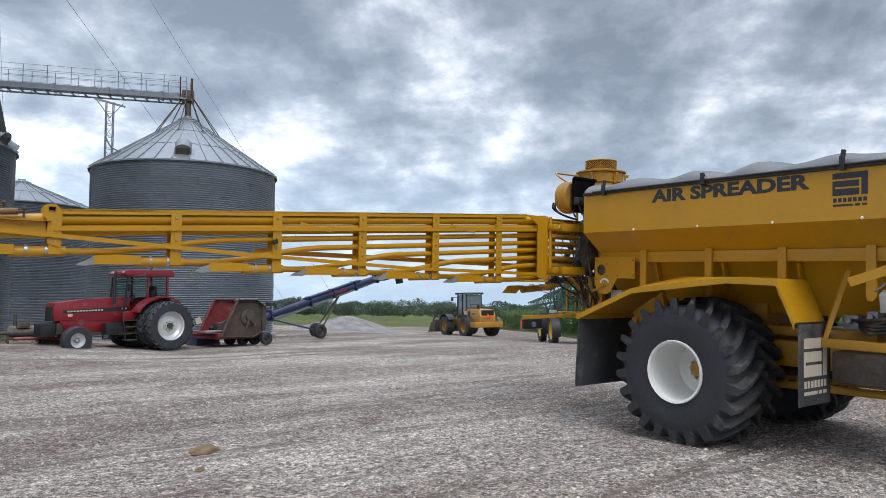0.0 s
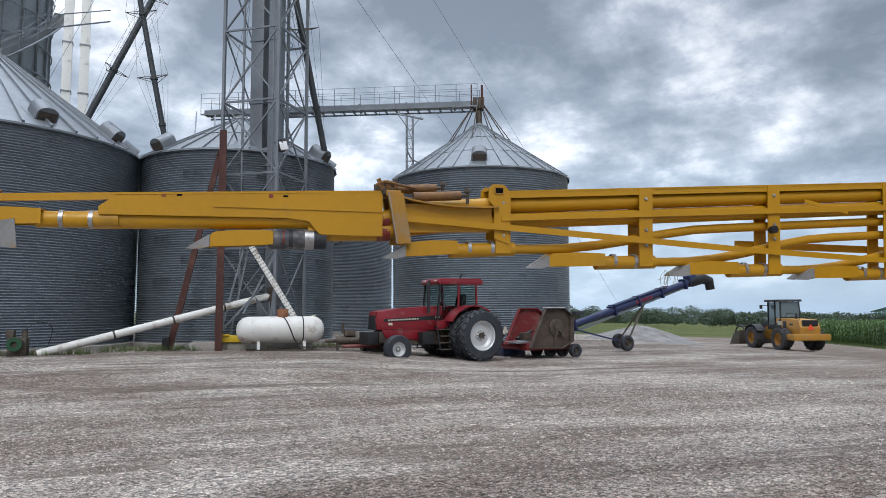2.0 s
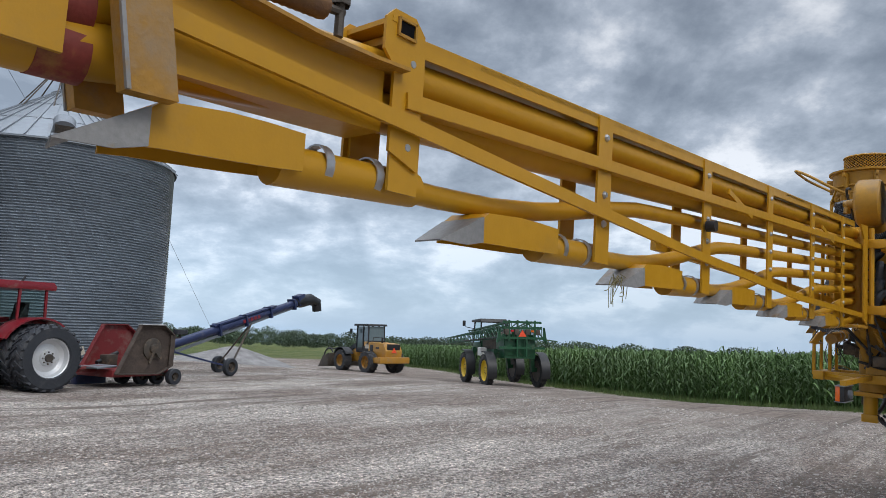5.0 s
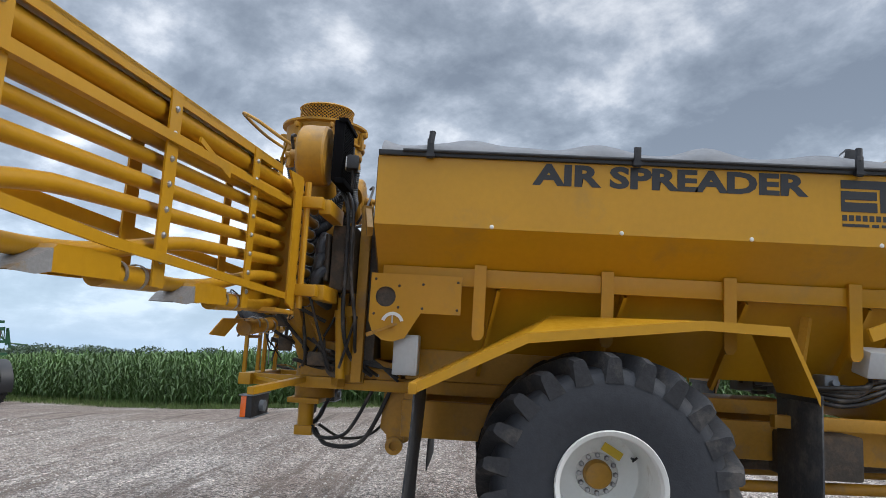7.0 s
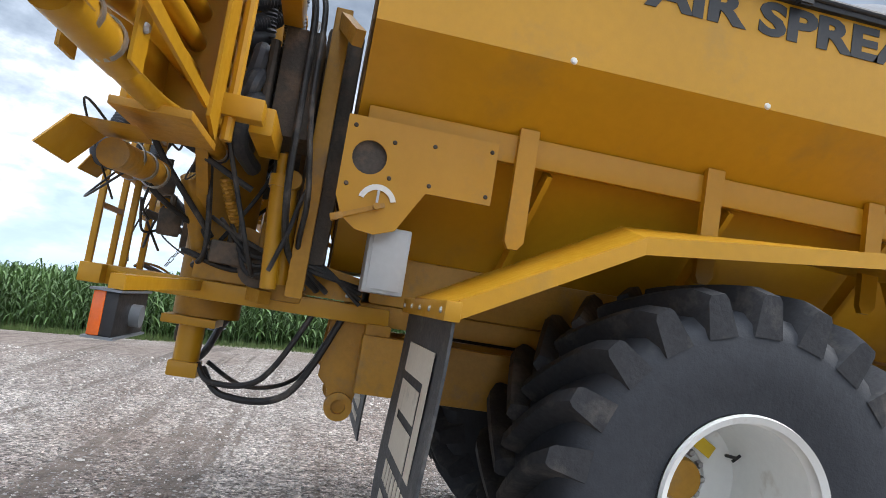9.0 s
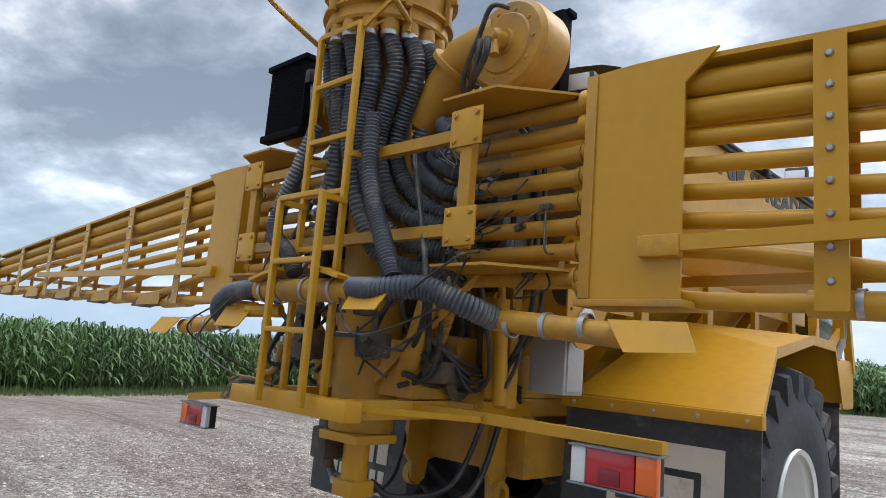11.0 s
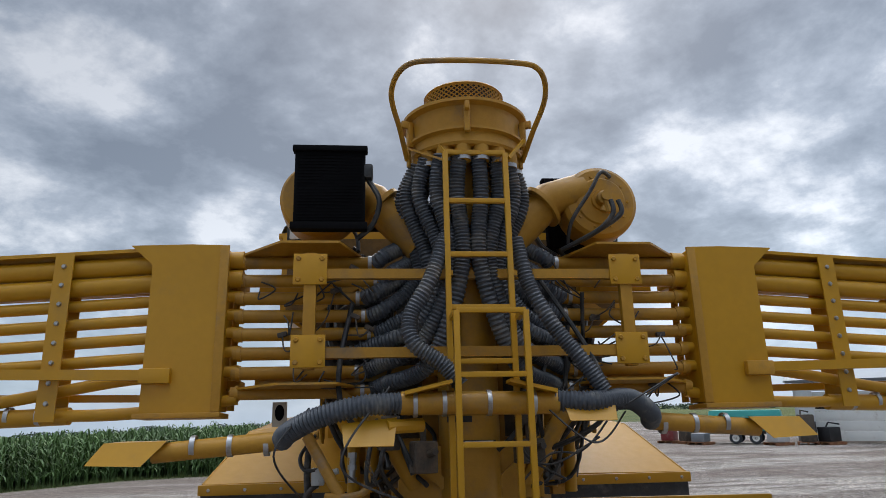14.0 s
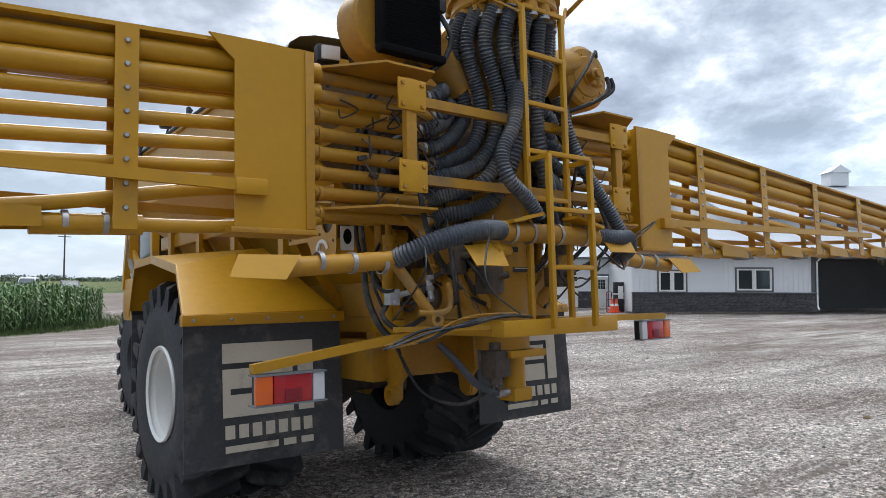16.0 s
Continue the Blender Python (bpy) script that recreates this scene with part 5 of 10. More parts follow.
# ---------------------------------------------------------------- distribution tower at the truck's tail
TOWER = new("tower")
HEAD = Matrix.Translation((0.02, -0.1, 0.06))
TOWER.parent = TRUCK
tagged(TOWER, "yellow air tower with black corrugated hoses and a ladder")
bm = bmesh.new()
sweep(bm, [(0, 0.0, 1.25), (0, 0.0, 2.2), (0, -0.05, 3.1), (0, -0.1, 3.69)], [0.19, 0.19, 0.175, 0.21], 28)
part("column", bm, GRIMY_BACKLIT, TOWER)
bm = bmesh.new()
lathe(bm, [(0.20, 3.510), (0.375, 3.527), (0.385, 3.545), (0.375, 3.614), (0.405, 3.623), (0.405, 3.640), (0.375, 3.649), (0.385, 3.791), (0.425, 3.805), (0.425, 3.826), (0.30, 3.844), (0.0, 3.849)], 48)
part("head", bm, GRIMY_BACKLIT, TOWER, "round yellow distributor head").matrix_basis = HEAD
bm = bmesh.new()
lathe(bm, [(0.262, 3.840), (0.268, 3.857), (0.262, 3.866)], 40)
lathe(bm, [(0.262, 4.005), (0.275, 4.017), (0.262, 4.031), (0.20, 4.035)], 40)
for k in range(44):
    for d in (1, -1):
        a0, a1 = 2 * math.pi * k / 44, 2 * math.pi * (k + 5 * d) / 44
        pts = [(0.262 * math.cos(a0 + (a1 - a0) * t), 0.262 * math.sin(a0 + (a1 - a0) * t), 3.857 + 0.156 * t) for t in (0, 0.25, 0.5, 0.75, 1)]
        sweep(bm, pts, 0.0045, 4, caps=False)
part("screen", bm, YELLOW_OLD, TOWER, "expanded-metal intake screen").matrix_basis = HEAD
bm = bmesh.new()
lathe(bm, [(0.0, 3.852), (0.24, 3.852), (0.245, 4.026), (0.0, 4.026)], 24)
part("screen_core", bm, BLACK, TOWER).matrix_basis = HEAD
for a in (20, 75, 130, 200, 265, 335):
    bm = bmesh.new()
    c, s_ = math.cos(radians(a)), math.sin(radians(a))
    box(bm, (0.405 * c, 0.405 * s_, 3.684), (0.04, 0.04, 0.18), (0, 0, a), 0.008)
    box(bm, (0.44 * c, 0.44 * s_, 3.753), (0.05, 0.03, 0.05), (0, 0, a), 0.006)
    part("latch", bm, YELLOW_OLD, TOWER).matrix_basis = HEAD

OFFS = [0.92, 0.80, 0.68, 0.56, 0.445, 0.33, 0.215, 0.095]


def ribbed_hose(pts, r, parent, name="hose", pitch=0.0095, mat=HOSE, seg=12):
    """A corrugated hose through the points."""
    line = bez(pts, 90)
    keep, acc = [line[0]], 0.0
    for a, b in zip(line, line[1:]):
        acc += (b - a).length
        if acc >= pitch:
            keep.append(b)
            acc = 0.0
    bm = bmesh.new()
    sweep(bm, keep, [r * (1.0 if i % 2 else 0.84) for i in range(len(keep))], seg)
    return part(name, bm, mat, parent)


rng = random.Random(5)
for s in (1, -1):
    for k in range(8):
        # tube of the centre section
        zt = 3.02 - OFFS[k] + 0.015
        x0 = 0.52 + 0.05 * (k % 3) + 0.09 * (7 - k) / 7
        bm = bmesh.new()
        sweep(bm, [(s * x0, 0.0, zt), (s * 1.46, 0.0, zt)], 0.041, 14)
        t = part("centre_tube", bm, YELLOW_OLD if k % 3 == 0 else GRIMY_BACKLIT, TOWER)
        for xx in (1.42, x0 + 0.05):
            bm = bmesh.new()
            lathe(bm, [(0.042, -0.012), (0.048, -0.012), (0.048, 0.012), (0.042, 0.012)], 16, Matrix.Translation((s * xx, 0, zt)) @ Matrix.Rotation(math.pi / 2, 4, "Y"), True)
            part("clamp", bm, YELLOW_OLD if xx > 1 else STEEL, t)
        # stub under the head and the hose between them
        a = radians(-90 + s * (10 + k * 21))
        sx, sy = 0.325 * math.cos(a), 0.325 * math.sin(a)
        bm = bmesh.new()
        sweep(bm, [(sx, sy, 3.54), (sx, sy, 3.48), (sx * 1.01, sy * 1.01, 3.43)], [0.052, 0.058, 0.047], 14)
        part("stub", bm, GRIMY_BACKLIT, TOWER).matrix_basis = HEAD
        bm = bmesh.new()
        lathe(bm, [(0.049, -0.014), (0.054, -0.014), (0.054, 0.014), (0.049, 0.014)], 16, Matrix.Translation((sx, sy, 3.445)), True)
        part("clamp", bm, STEEL, TOWER).matrix_basis = HEAD
        out = 0.34 + 0.06 * (k % 2)
        ymid = max(-0.34, sy * 0.95) if sy < 0 else sy * 0.8
        mid = [(sx * 1.02, sy * 1.02 - 0.1, 3.55), (sx * (1.0 + 0.05 * k) + s * 0.02, ymid - 0.06, 3.30), (s * (0.055 + 0.058 * k + rng.uniform(-0.015, 0.015)), ymid - 0.03, 2.98 - 0.02 * (7 - k)),
               (s * (0.24 + 0.025 * k + rng.uniform(-0.02, 0.03)), ymid * 0.75 - 0.02, zt + 0.16), (s * (x0 - 0.08), -0.03, zt + 0.035), (s * (x0 + 0.01), 0, zt)]
        if zt > 2.75:
            mid = [mid[0], mid[1], (s * (0.30 + rng.uniform(-0.02, 0.02)), ymid * 0.7, zt + 0.22), (s * (x0 - 0.06), -0.02, zt + 0.05), mid[5]]
        ribbed_hose(mid, 0.054, TOWER)
    # wiring tied along the centre tubes
    for k in range(11):
        x_, z_ = s * rng.uniform(0.62, 1.30), rng.uniform(2.12, 2.92)
        bm = bmesh.new()
        sweep(bm, bez([(x_, -0.05, z_), (x_ + rng.uniform(-0.10, 0.10), -0.10, z_ - rng.uniform(0.02, 0.10)), (x_ + rng.uniform(-0.16, 0.16), -0.08, z_ - rng.uniform(0.0, 0.16)), (x_ + rng.uniform(-0.2, 0.2), -0.05, z_ + rng.uniform(-0.12, 0.08))], 7), 0.0055, 5)
        part("wire", bm, CABLE, TOWER)
    # fat hoses that cross to the low outlets
    dn, yo = (-0.085, 0.15) if s > 0 else (-0.155, 0.0)
    ribbed_hose([(s * 0.42, -0.50, 2.01), (s * 0.64, -0.54, 2.0), (s * 0.88, -0.50 + yo * 0.4, 2.10 + dn), (s * 1.04, -0.42 + yo * 0.7, 2.03 + dn), (s * 1.10, -0.32 + yo, 1.985 + dn)], 0.062, TOWER)
    if s < 0:
        ribbed_hose([(-0.16, -0.42, 3.0), (-0.26, -0.46, 2.72), (-0.38, -0.47, 2.50), (-0.36, -0.50, 2.34), (-0.20, -0.50, 2.22), (-0.10, -0.50, 2.10)], 0.05, TOWER)
    else:
        ribbed_hose([(0.28, -0.36, 3.0), (0.34, -0.40, 2.70), (0.46, -0.44, 2.45), (0.62, -0.48, 2.22), (0.72, -0.50, 2.06)], 0.05, TOWER)
    bm = bmesh.new()
    sweep(bm, [(s * 1.08, -0.31 + yo, 1.985 + dn), (s * 1.80, -0.29 + yo, 1.93 + dn)], 0.054, 14)
    low = part("low_outlet", bm, YELLOW_OLD, TOWER)
    for x in (1.18, 1.38, 1.58):
        bm = bmesh.new()
        lathe(bm, [(0.056, -0.014), (0.061, -0.014), (0.061, 0.014), (0.056, 0.014)], 16, Matrix.Translation((s * x, -0.30 + yo, 1.963 + dn)) @ Matrix.Rotation(math.pi / 2, 4, "Y"), True)
        part("clamp", bm, STEEL, low)
    bm = bmesh.new()
    q = [(1.70, -0.20, 2.0), (2.0, -0.18, 2.0), (2.04, -0.36, 1.99), (1.71, -0.36, 1.995), (1.82, -0.42, 1.865), (2.107, -0.42, 1.876)]
    vs = [[bm.verts.new((s * x, y + yo + dy, z + dn)) for x, y, z in q] for dy in (0, 0.007)]
    for f in ((0, 1, 2, 3), (3, 2, 5, 4)):
        bm.faces.new([vs[0][k] for k in f]), bm.faces.new([vs[1][k] for k in reversed(f)])
    rim_ = (0, 1, 2, 5, 4, 3)
    for a, b in zip(rim_, rim_[1:] + rim_[:1]):
        bm.faces.new((vs[0][a], vs[0][b], vs[1][b], vs[1][a]))
    bmesh.ops.recalc_face_normals(bm, faces=list(bm.faces))
    part("deflector", bm, YELLOW, low, "bent yellow deflector plate")
    bm = bmesh.new()
    dn += 0.03 if s > 0 else -0.01
    slab(bm, [(s * 0.46, -0.50, 2.10 + dn), (s * 0.76, -0.53, 2.07 + dn), (s * 0.74, -0.61, 1.95 + dn), (s * 0.48, -0.60, 1.95 + dn)], 0.006)
    rod(bm, (s * 0.32, -0.42, 2.06 + dn), (s * 0.52, -0.52, 2.05 + dn), 0.04, 10)
    part("deflector", bm, YELLOW, TOWER, "small yellow deflector plate on a stub")
    # centre frame
    bm = bmesh.new()
    box(bm, (s * 0.97, -0.30, 2.57), (0.075, 0.05, 0.70), bev=0.006)
    post = part("frame_post", bm, GRIMY_BACKLIT, TOWER)
    for z in (2.815, 2.325):
        bm = bmesh.new()
        box(bm, (s * 0.97, -0.332, z), (0.20, 0.014, 0.19), bev=0.004)
        pl = part("gusset_plate", bm, YELLOW, post, "square bolted yellow gusset plate")
        for dx in (-0.07, 0.07):
            for dz in (-0.065, 0.065):
                bm = bmesh.new()
                lathe(bm, [(0, 0.012), (0.012, 0.012), (0.017, 0.004), (0.017, 0)], 6, Matrix.Translation((s * 0.97 + dx, -0.339, z + dz)) @ Matrix.Rotation(math.pi / 2, 4, "X"))
                part("bolt", bm, YELLOW_OLD, pl)
    for z in (2.985, 2.14):
        bm = bmesh.new()
        slab(bm, [(s * 0.80, -0.34, z), (s * 1.15, -0.34, z), (s * 1.50, 0.05, z), (s * 0.66, 0.05, z)], 0.014)
        part("hinge_plate", bm, YELLOW_OLD, TOWER, "flat yellow hinge plate")
    bm = bmesh.new()
    for z in (2.84, 2.16):
        box(bm, (s * 1.10, 0.27, z), (0.52, 0.10, 0.12), bev=0.012)
        box(bm, (s * 1.48, 0.20, z), (0.10, 0.18, 0.09), bev=0.01)
    rod(bm, (s * 1.49, 0.16, 2.02), (s * 1.49, 0.16, 3.0), 0.025, 10)
    part("boom_hinge", bm, YELLOW, TOWER, "yellow boom hinge arm")
    bm = bmesh.new()
    rod(bm, (s * 0.60, 0.42, 1.50), (s * 0.60, 0.40, 1.86), 0.045, 14)
    rod(bm, (s * 0.60, 0.40, 1.86), (s * 0.60, 0.39, 2.02), 0.03, 12)
    lathe(bm, [(0, 0.05), (0.05, 0.05), (0.05, -0.05), (0, -0.05)], 14, Matrix.Translation((s * 0.60, 0.39, 2.05)) @ Matrix.Rotation(math.pi / 2, 4, "Y"))
    part("lift_cylinder", bm, YELLOW, TOWER, "yellow hydraulic cylinder")
    bm = bmesh.new()
    n = 44
    sweep(bm, [vec((s * 0.35, 0.18, 1.62)).lerp(vec((s * 0.62, 0.05, 2.0)), i / n) for i in range(n + 1)], [0.025 + 0.007 * (i % 2) for i in range(n + 1)], 8)
    part("coil_spring", bm, YELLOW_OLD, TOWER)
    # struts from the column foot
    bm = bmesh.new()
    bar(bm, (s * 0.16, -0.05, 1.55), (s * 0.85, -0.05, 2.15), 0.06, 0.06)
    bar(bm, (s * 0.18, 0.1, 1.45), (s * 0.55, 0.35, 1.42), 0.07, 0.07)
    bar(bm, (s * 0.12, 0.05, 2.25), (s * 1.3, 0.05, 2.18), 0.05, 0.08)
    bar(bm, (s * 0.22, 0.28, 1.4), (s * 0.22, 0.28, 2.9), 0.10, 0.06)
    part("strut", bm, YELLOW_OLD, TOWER)
    # work lamps
    bm = bmesh.new()
    box(bm, (s * 1.13, 0.42, 3.26), (0.16, 0.10, 0.12), (0, 0, 12 * s), 0.02)
    rod(bm, (s * 1.13, 0.42, 3.20), (s * 1.10, 0.46, 3.05), 0.014, 8)
    wl_ = part("work_lamp", bm, BLACK, TOWER)
    bm = bmesh.new()
    box(bm, (s * 1.13, 0.365, 3.26), (0.13, 0.012, 0.095), (0, 0, 12 * s), 0.01)
    part("lens", bm, CLEAR_LENS, wl_)
bm = bmesh.new()
bar(bm, (-0.94, -0.30, 2.79), (0.94, -0.30, 2.79), 0.05, 0.06)
part("crossbar", bm, GRIMY_BACKLIT, TOWER)
bm = bmesh.new()
bar(bm, (-0.94, -0.30, 2.315), (0.94, -0.30, 2.315), 0.05, 0.06)
part("crossbar", bm, GRIMY_BACKLIT, TOWER)
bm = bmesh.new()
sweep(bm, [(-0.44, -0.50, 2.01), (0.44, -0.50, 2.0)], 0.064, 16)
mt = part("cross_tube", bm, YELLOW_OLD, TOWER)
for x in (-0.36, -0.2, 0.05, 0.3):
    bm = bmesh.new()
    lathe(bm, [(0.066, -0.012), (0.072, -0.012), (0.072, 0.012), (0.066, 0.012)], 16, Matrix.Translation((x, -0.50, 2.005)) @ Matrix.Rotation(math.pi / 2, 4, "Y"), True)
    part("clamp", bm, STEEL, mt)
for s in (1, -1):
    bm = bmesh.new()
    slab(bm, [(s * 0.42, -0.60, 2.06), (s * 0.16, -0.60, 2.12), (s * 0.16, -0.46, 2.12), (s * 0.42, -0.46, 2.05)], 0.02)
    part("bracket", bm, YELLOW, TOWER)

# blowers and coolers either side of the column
for s, front in ((1, 0), (-1, 1)):
    blow = new("blower")
    blow.parent = TOWER
    tagged(blow, "round yellow blower housing with a black cooler")
    yb = 0.10 if front else 0.0
    d = 1 if front else -1
    rot = Matrix.Translation((s * 0.95, yb, 3.36)) @ Matrix.Rotation(-d * math.pi / 2, 4, "X")
    bm = bmesh.new()
    lathe(bm, [(0.0, 0.10), (0.07, 0.10), (0.075, 0.085), (0.16, 0.080), (0.17, 0.070), (0.23, 0.065), (0.258, 0.04), (0.264, 0.0), (0.258, -0.16), (0.24, -0.18), (0, -0.18)], 44, rot)
    part("housing", bm, GRIMY_BACKLIT, blow)
    for k in range(10):
        a = 2 * math.pi * k / 10
        bm = bmesh.new()
        lathe(bm, [(0, 0.010), (0.009, 0.010), (0.012, 0)], 6, rot @ Matrix.Translation((0.185 * math.cos(a), 0.185 * math.sin(a), 0.067)))
        part("bolt", bm, YELLOW_OLD, blow)
    bm = bmesh.new()
    sweep(bm, [(s * 0.84, yb + 0.05 * -d, 3.46), (s * 0.60, yb * 0.6, 3.39), (s * 0.28, 0.02, 3.06)], [0.14, 0.125, 0.12], 20)
    lathe(bm, [(0.125, -0.015), (0.165, -0.015), (0.165, 0.015), (0.125, 0.015)], 24, Matrix.Translation((s * 0.55, yb * 0.55, 3.34)) @ Matrix.Rotation(s * radians(48), 4, "Y"), True)
    part("duct", bm, GRIMY_BACKLIT, blow)
    bm = bmesh.new()
    m0 = rot @ Matrix.Translation((0, 0, 0.10))
    lathe(bm, [(0.05, 0.0), (0.05, 0.06), (0.035, 0.07), (0.035, 0.10), (0, 0.10)], 16, m0)
    rod(bm, rot @ Vector((0.0, 0.0, 0.16)), rot @ Vector((0.02, -d * 0.11 * -1, 0.17)), 0.026, 10)
    rod(bm, rot @ Vector((0.03, 0.0, 0.15)), rot @ Vector((-0.02, d * 0.10, 0.15)), 0.022, 10)
    part("motor", bm, YELLOW_OLD, blow)
    for dx in (0.0, 0.05):
        bm = bmesh.new()
        sweep(bm, bez([(s * 0.97 + dx - 0.02, yb + d * 0.26, 3.30), (s * 0.95 + dx, yb + d * 0.27, 3.20), (s * 0.85, yb + d * 0.2, 3.10), (s * 0.66, yb + d * 0.05, 3.02)], 8), 0.017, 8)
        part("hose", bm, CABLE, blow)
    bm = bmesh.new()
    sweep(bm, bez([(s * 1.01, yb + d * 0.12, 3.52), (s * 0.93, yb + d * 0.17, 3.53), (s * 0.85, yb + d * 0.16, 3.40), (s * 0.72, yb + d * 0.12, 3.2), (s * 0.70, yb + d * 0.05, 3.06)], 8), 0.014, 8)
    part("hose", bm, CABLE, blow)
    # cooler on the other face
    yr = yb - d * 0.28
    bm = bmesh.new()
    box(bm, (s * 0.875, yr, 3.385), (0.45, 0.09, 0.53), bev=0.012)
    cool = part("cooler", bm, MATT_BLACK, blow, "matt black finned cooler")
    for z, h_ in ((3.645, 0.04), (3.12, 0.05)):
        bm = bmesh.new()
        box(bm, (s * 0.875, yr - d * 0.03, z), (0.48, 0.08, h_), bev=0.01)
        part("cooler_tank", bm, MATT_BLACK, cool)
    for i in range(22):
        bm = bmesh.new()
        box(bm, (s * 0.875, yr - d * 0.047, 3.16 + i * 0.021), (0.41, 0.006, 0.004))
        part("fin", bm, MATT_BLACK, cool)
    bm = bmesh.new()
    box(bm, (s * 0.63, yr, 3.50), (0.06, 0.10, 0.10), bev=0.02)
    sweep(bm, bez([(s * 0.63, yr, 3.45), (s * 0.56, yr - d * 0.03, 3.3), (s * 0.60, yr, 3.15), (s * 0.70, yr + d * 0.03, 3.06)], 8), 0.018, 8)
    part("port", bm, CABLE, cool)

# ladder
for nm, y, zt, zb, rungs in (("ladder", -0.46, 3.53, 1.46, [3.53, 3.212, 2.874, 2.554, 2.24]), ("lower_ladder", -0.625, 2.505, 1.40, [2.505, 2.15, 1.782])):
    x0, x1 = (-0.155, 0.22) if nm == "ladder" else (-0.132, 0.26)
    lad = new("ladder")
    lad.parent = TOWER
    tagged(lad, "yellow square-tube access ladder")
    for x in (x0, x1):
        bm = bmesh.new()
        box(bm, (x, y, (zt + zb) / 2), (0.034, 0.034, zt - zb), bev=0.004)
        part("ladder_rail", bm, YELLOW, lad)
    for z in rungs:
        bm = bmesh.new()
        box(bm, ((x0 + x1) / 2, y, z), (x1 - x0, 0.03, 0.03), bev=0.004)
        part("rung", bm, YELLOW, lad)
for x in (-0.14, 0.245):
    bm = bmesh.new()
    bar(bm, (x, -0.625, 2.49), (x, -0.46, 2.49), 0.03, 0.03)
    part("ladder_stay", bm, YELLOW, TOWER)
    bm = bmesh.new()
    bar(bm, (x, -0.46, 2.76), (x, -0.30, 2.77), 0.03, 0.03)
    part("ladder_stay", bm, YELLOW, TOWER)
    bm = bmesh.new()
    bar(bm, (x, -0.46, 3.50), (x * 1.5, -0.38, 3.66), 0.02, 0.02)
    part("ladder_stay", bm, YELLOW, TOWER)
bm = bmesh.new()
sweep(bm, bez([(-0.38, -0.24, 3.57), (-0.43, -0.44, 3.68), (-0.49, -0.66, 3.82), (-0.41, -0.82, 3.91), (-0.20, -0.86, 3.93), (0.20, -0.86, 3.93), (0.38, -0.82, 3.91), (0.45, -0.66, 3.82), (0.41, -0.44, 3.68), (0.38, -0.24, 3.57)], 10), 0.017, 10)
part("hand_hoop", bm, YELLOW_OLD, TOWER, "bent tube safety hoop")
for x in (-0.37, 0.37):
    bm = bmesh.new()
    rod(bm, (x, -0.24, 3.52), (x, -0.24, 3.68), 0.014, 8)
    bar(bm, (x, -0.26, 3.64), (x * 0.45, -0.46, 3.48), 0.014, 0.014)
    part("hoop_stay", bm, YELLOW_OLD, TOWER)

# tail: step beam, lamp bar and lamps, drop pipe
bm = bmesh.new()
box(bm, (0.02, -0.52, 1.41), (1.06, 0.11, 0.10), bev=0.008)
part("step_beam", bm, YELLOW, TRUCK, "yellow rear step beam")
for s in (1, -1):
    bm = bmesh.new()
    box(bm, (s * 0.42, 0.28, 1.41), (0.07, 1.50, 0.10), bev=0.008)
    part("tail_beam", bm, YELLOW, TRUCK)
    bm = bmesh.new()
    zl, yl = (1.31, -0.02) if s > 0 else (1.145, -0.12)
    bar(bm, (s * 0.40, -0.01, 1.43), (s * 1.88, yl, zl + 0.11), 0.05, 0.05)
    lb = part("lamp_bar", bm, YELLOW, TRUCK)
    bm = bmesh.new()
    bar(bm, (s * 0.36, -0.50, 1.42), (s * 0.95, -0.05, 1.42), 0.03, 0.03)
    part("lamp_bar_stay", bm, YELLOW, TRUCK)
    lamp = new("tail_lamp")
    lamp.parent = TRUCK
    lamp.matrix_basis = Matrix.Translation((0, yl, zl - 1.315))
    tagged(lamp, "rectangular red, amber and clear tail lamp")
    x0 = 1.485
    bm = bmesh.new()
    box(bm, (s * (x0 + 0.195), -0.01, 1.315), (0.39, 0.05, 0.15), bev=0.008)
    part("lamp_body", bm, BLACK, lamp)
    for a, b, mt_ in ((0.005, 0.075, CLEAR_LENS), (0.08, 0.30, RED_LENS), (0.305, 0.395, AMBER_LENS)):
        bm = bmesh.new()
        box(bm, (s * (x0 + (a + b) / 2), -0.045, 1.315), (b - a, 0.04, 0.148), bev=0.008)
        part("lens", bm, mt_, lamp)
    bm = bmesh.new()
    box(bm, (s * (x0 + 0.19), -0.066, 1.285), (0.10, 0.012, 0.06), bev=0.004)
    part("reflector", bm, RED, lamp, "bright red reflector patch")
    bm = bmesh.new()
    for z in (1.237, 1.393):
        box(bm, (s * (x0 + 0.2), -0.025, z), (0.41, 0.10, 0.008))
    rod(bm, (s * 1.68, 0.015, 1.31), (s * 1.68, 0.05, 1.31), 0.04, 12)
    part("lamp_frame", bm, GALV_BAR, lamp)
bm = bmesh.new()
sweep(bm, [(0.05, -0.06, 1.40), (0.05, -0.06, 0.92)], 0.075, 16)
box(bm, (0.05, -0.06, 1.22), (0.34, 0.30, 0.05), bev=0.01)
box(bm, (0.05, -0.06, 0.94), (0.17, 0.17, 0.09), bev=0.012)
part("drop_pipe", bm, YELLOW, TRUCK)
bm = bmesh.new()
box(bm, (-0.16, -0.1, 1.16), (0.14, 0.16, 0.18), bev=0.02)
rod(bm, (-0.16, -0.1, 1.02), (-0.16, -0.1, 1.30), 0.04, 10)
part("hitch_pin", bm, GREASE, TRUCK)
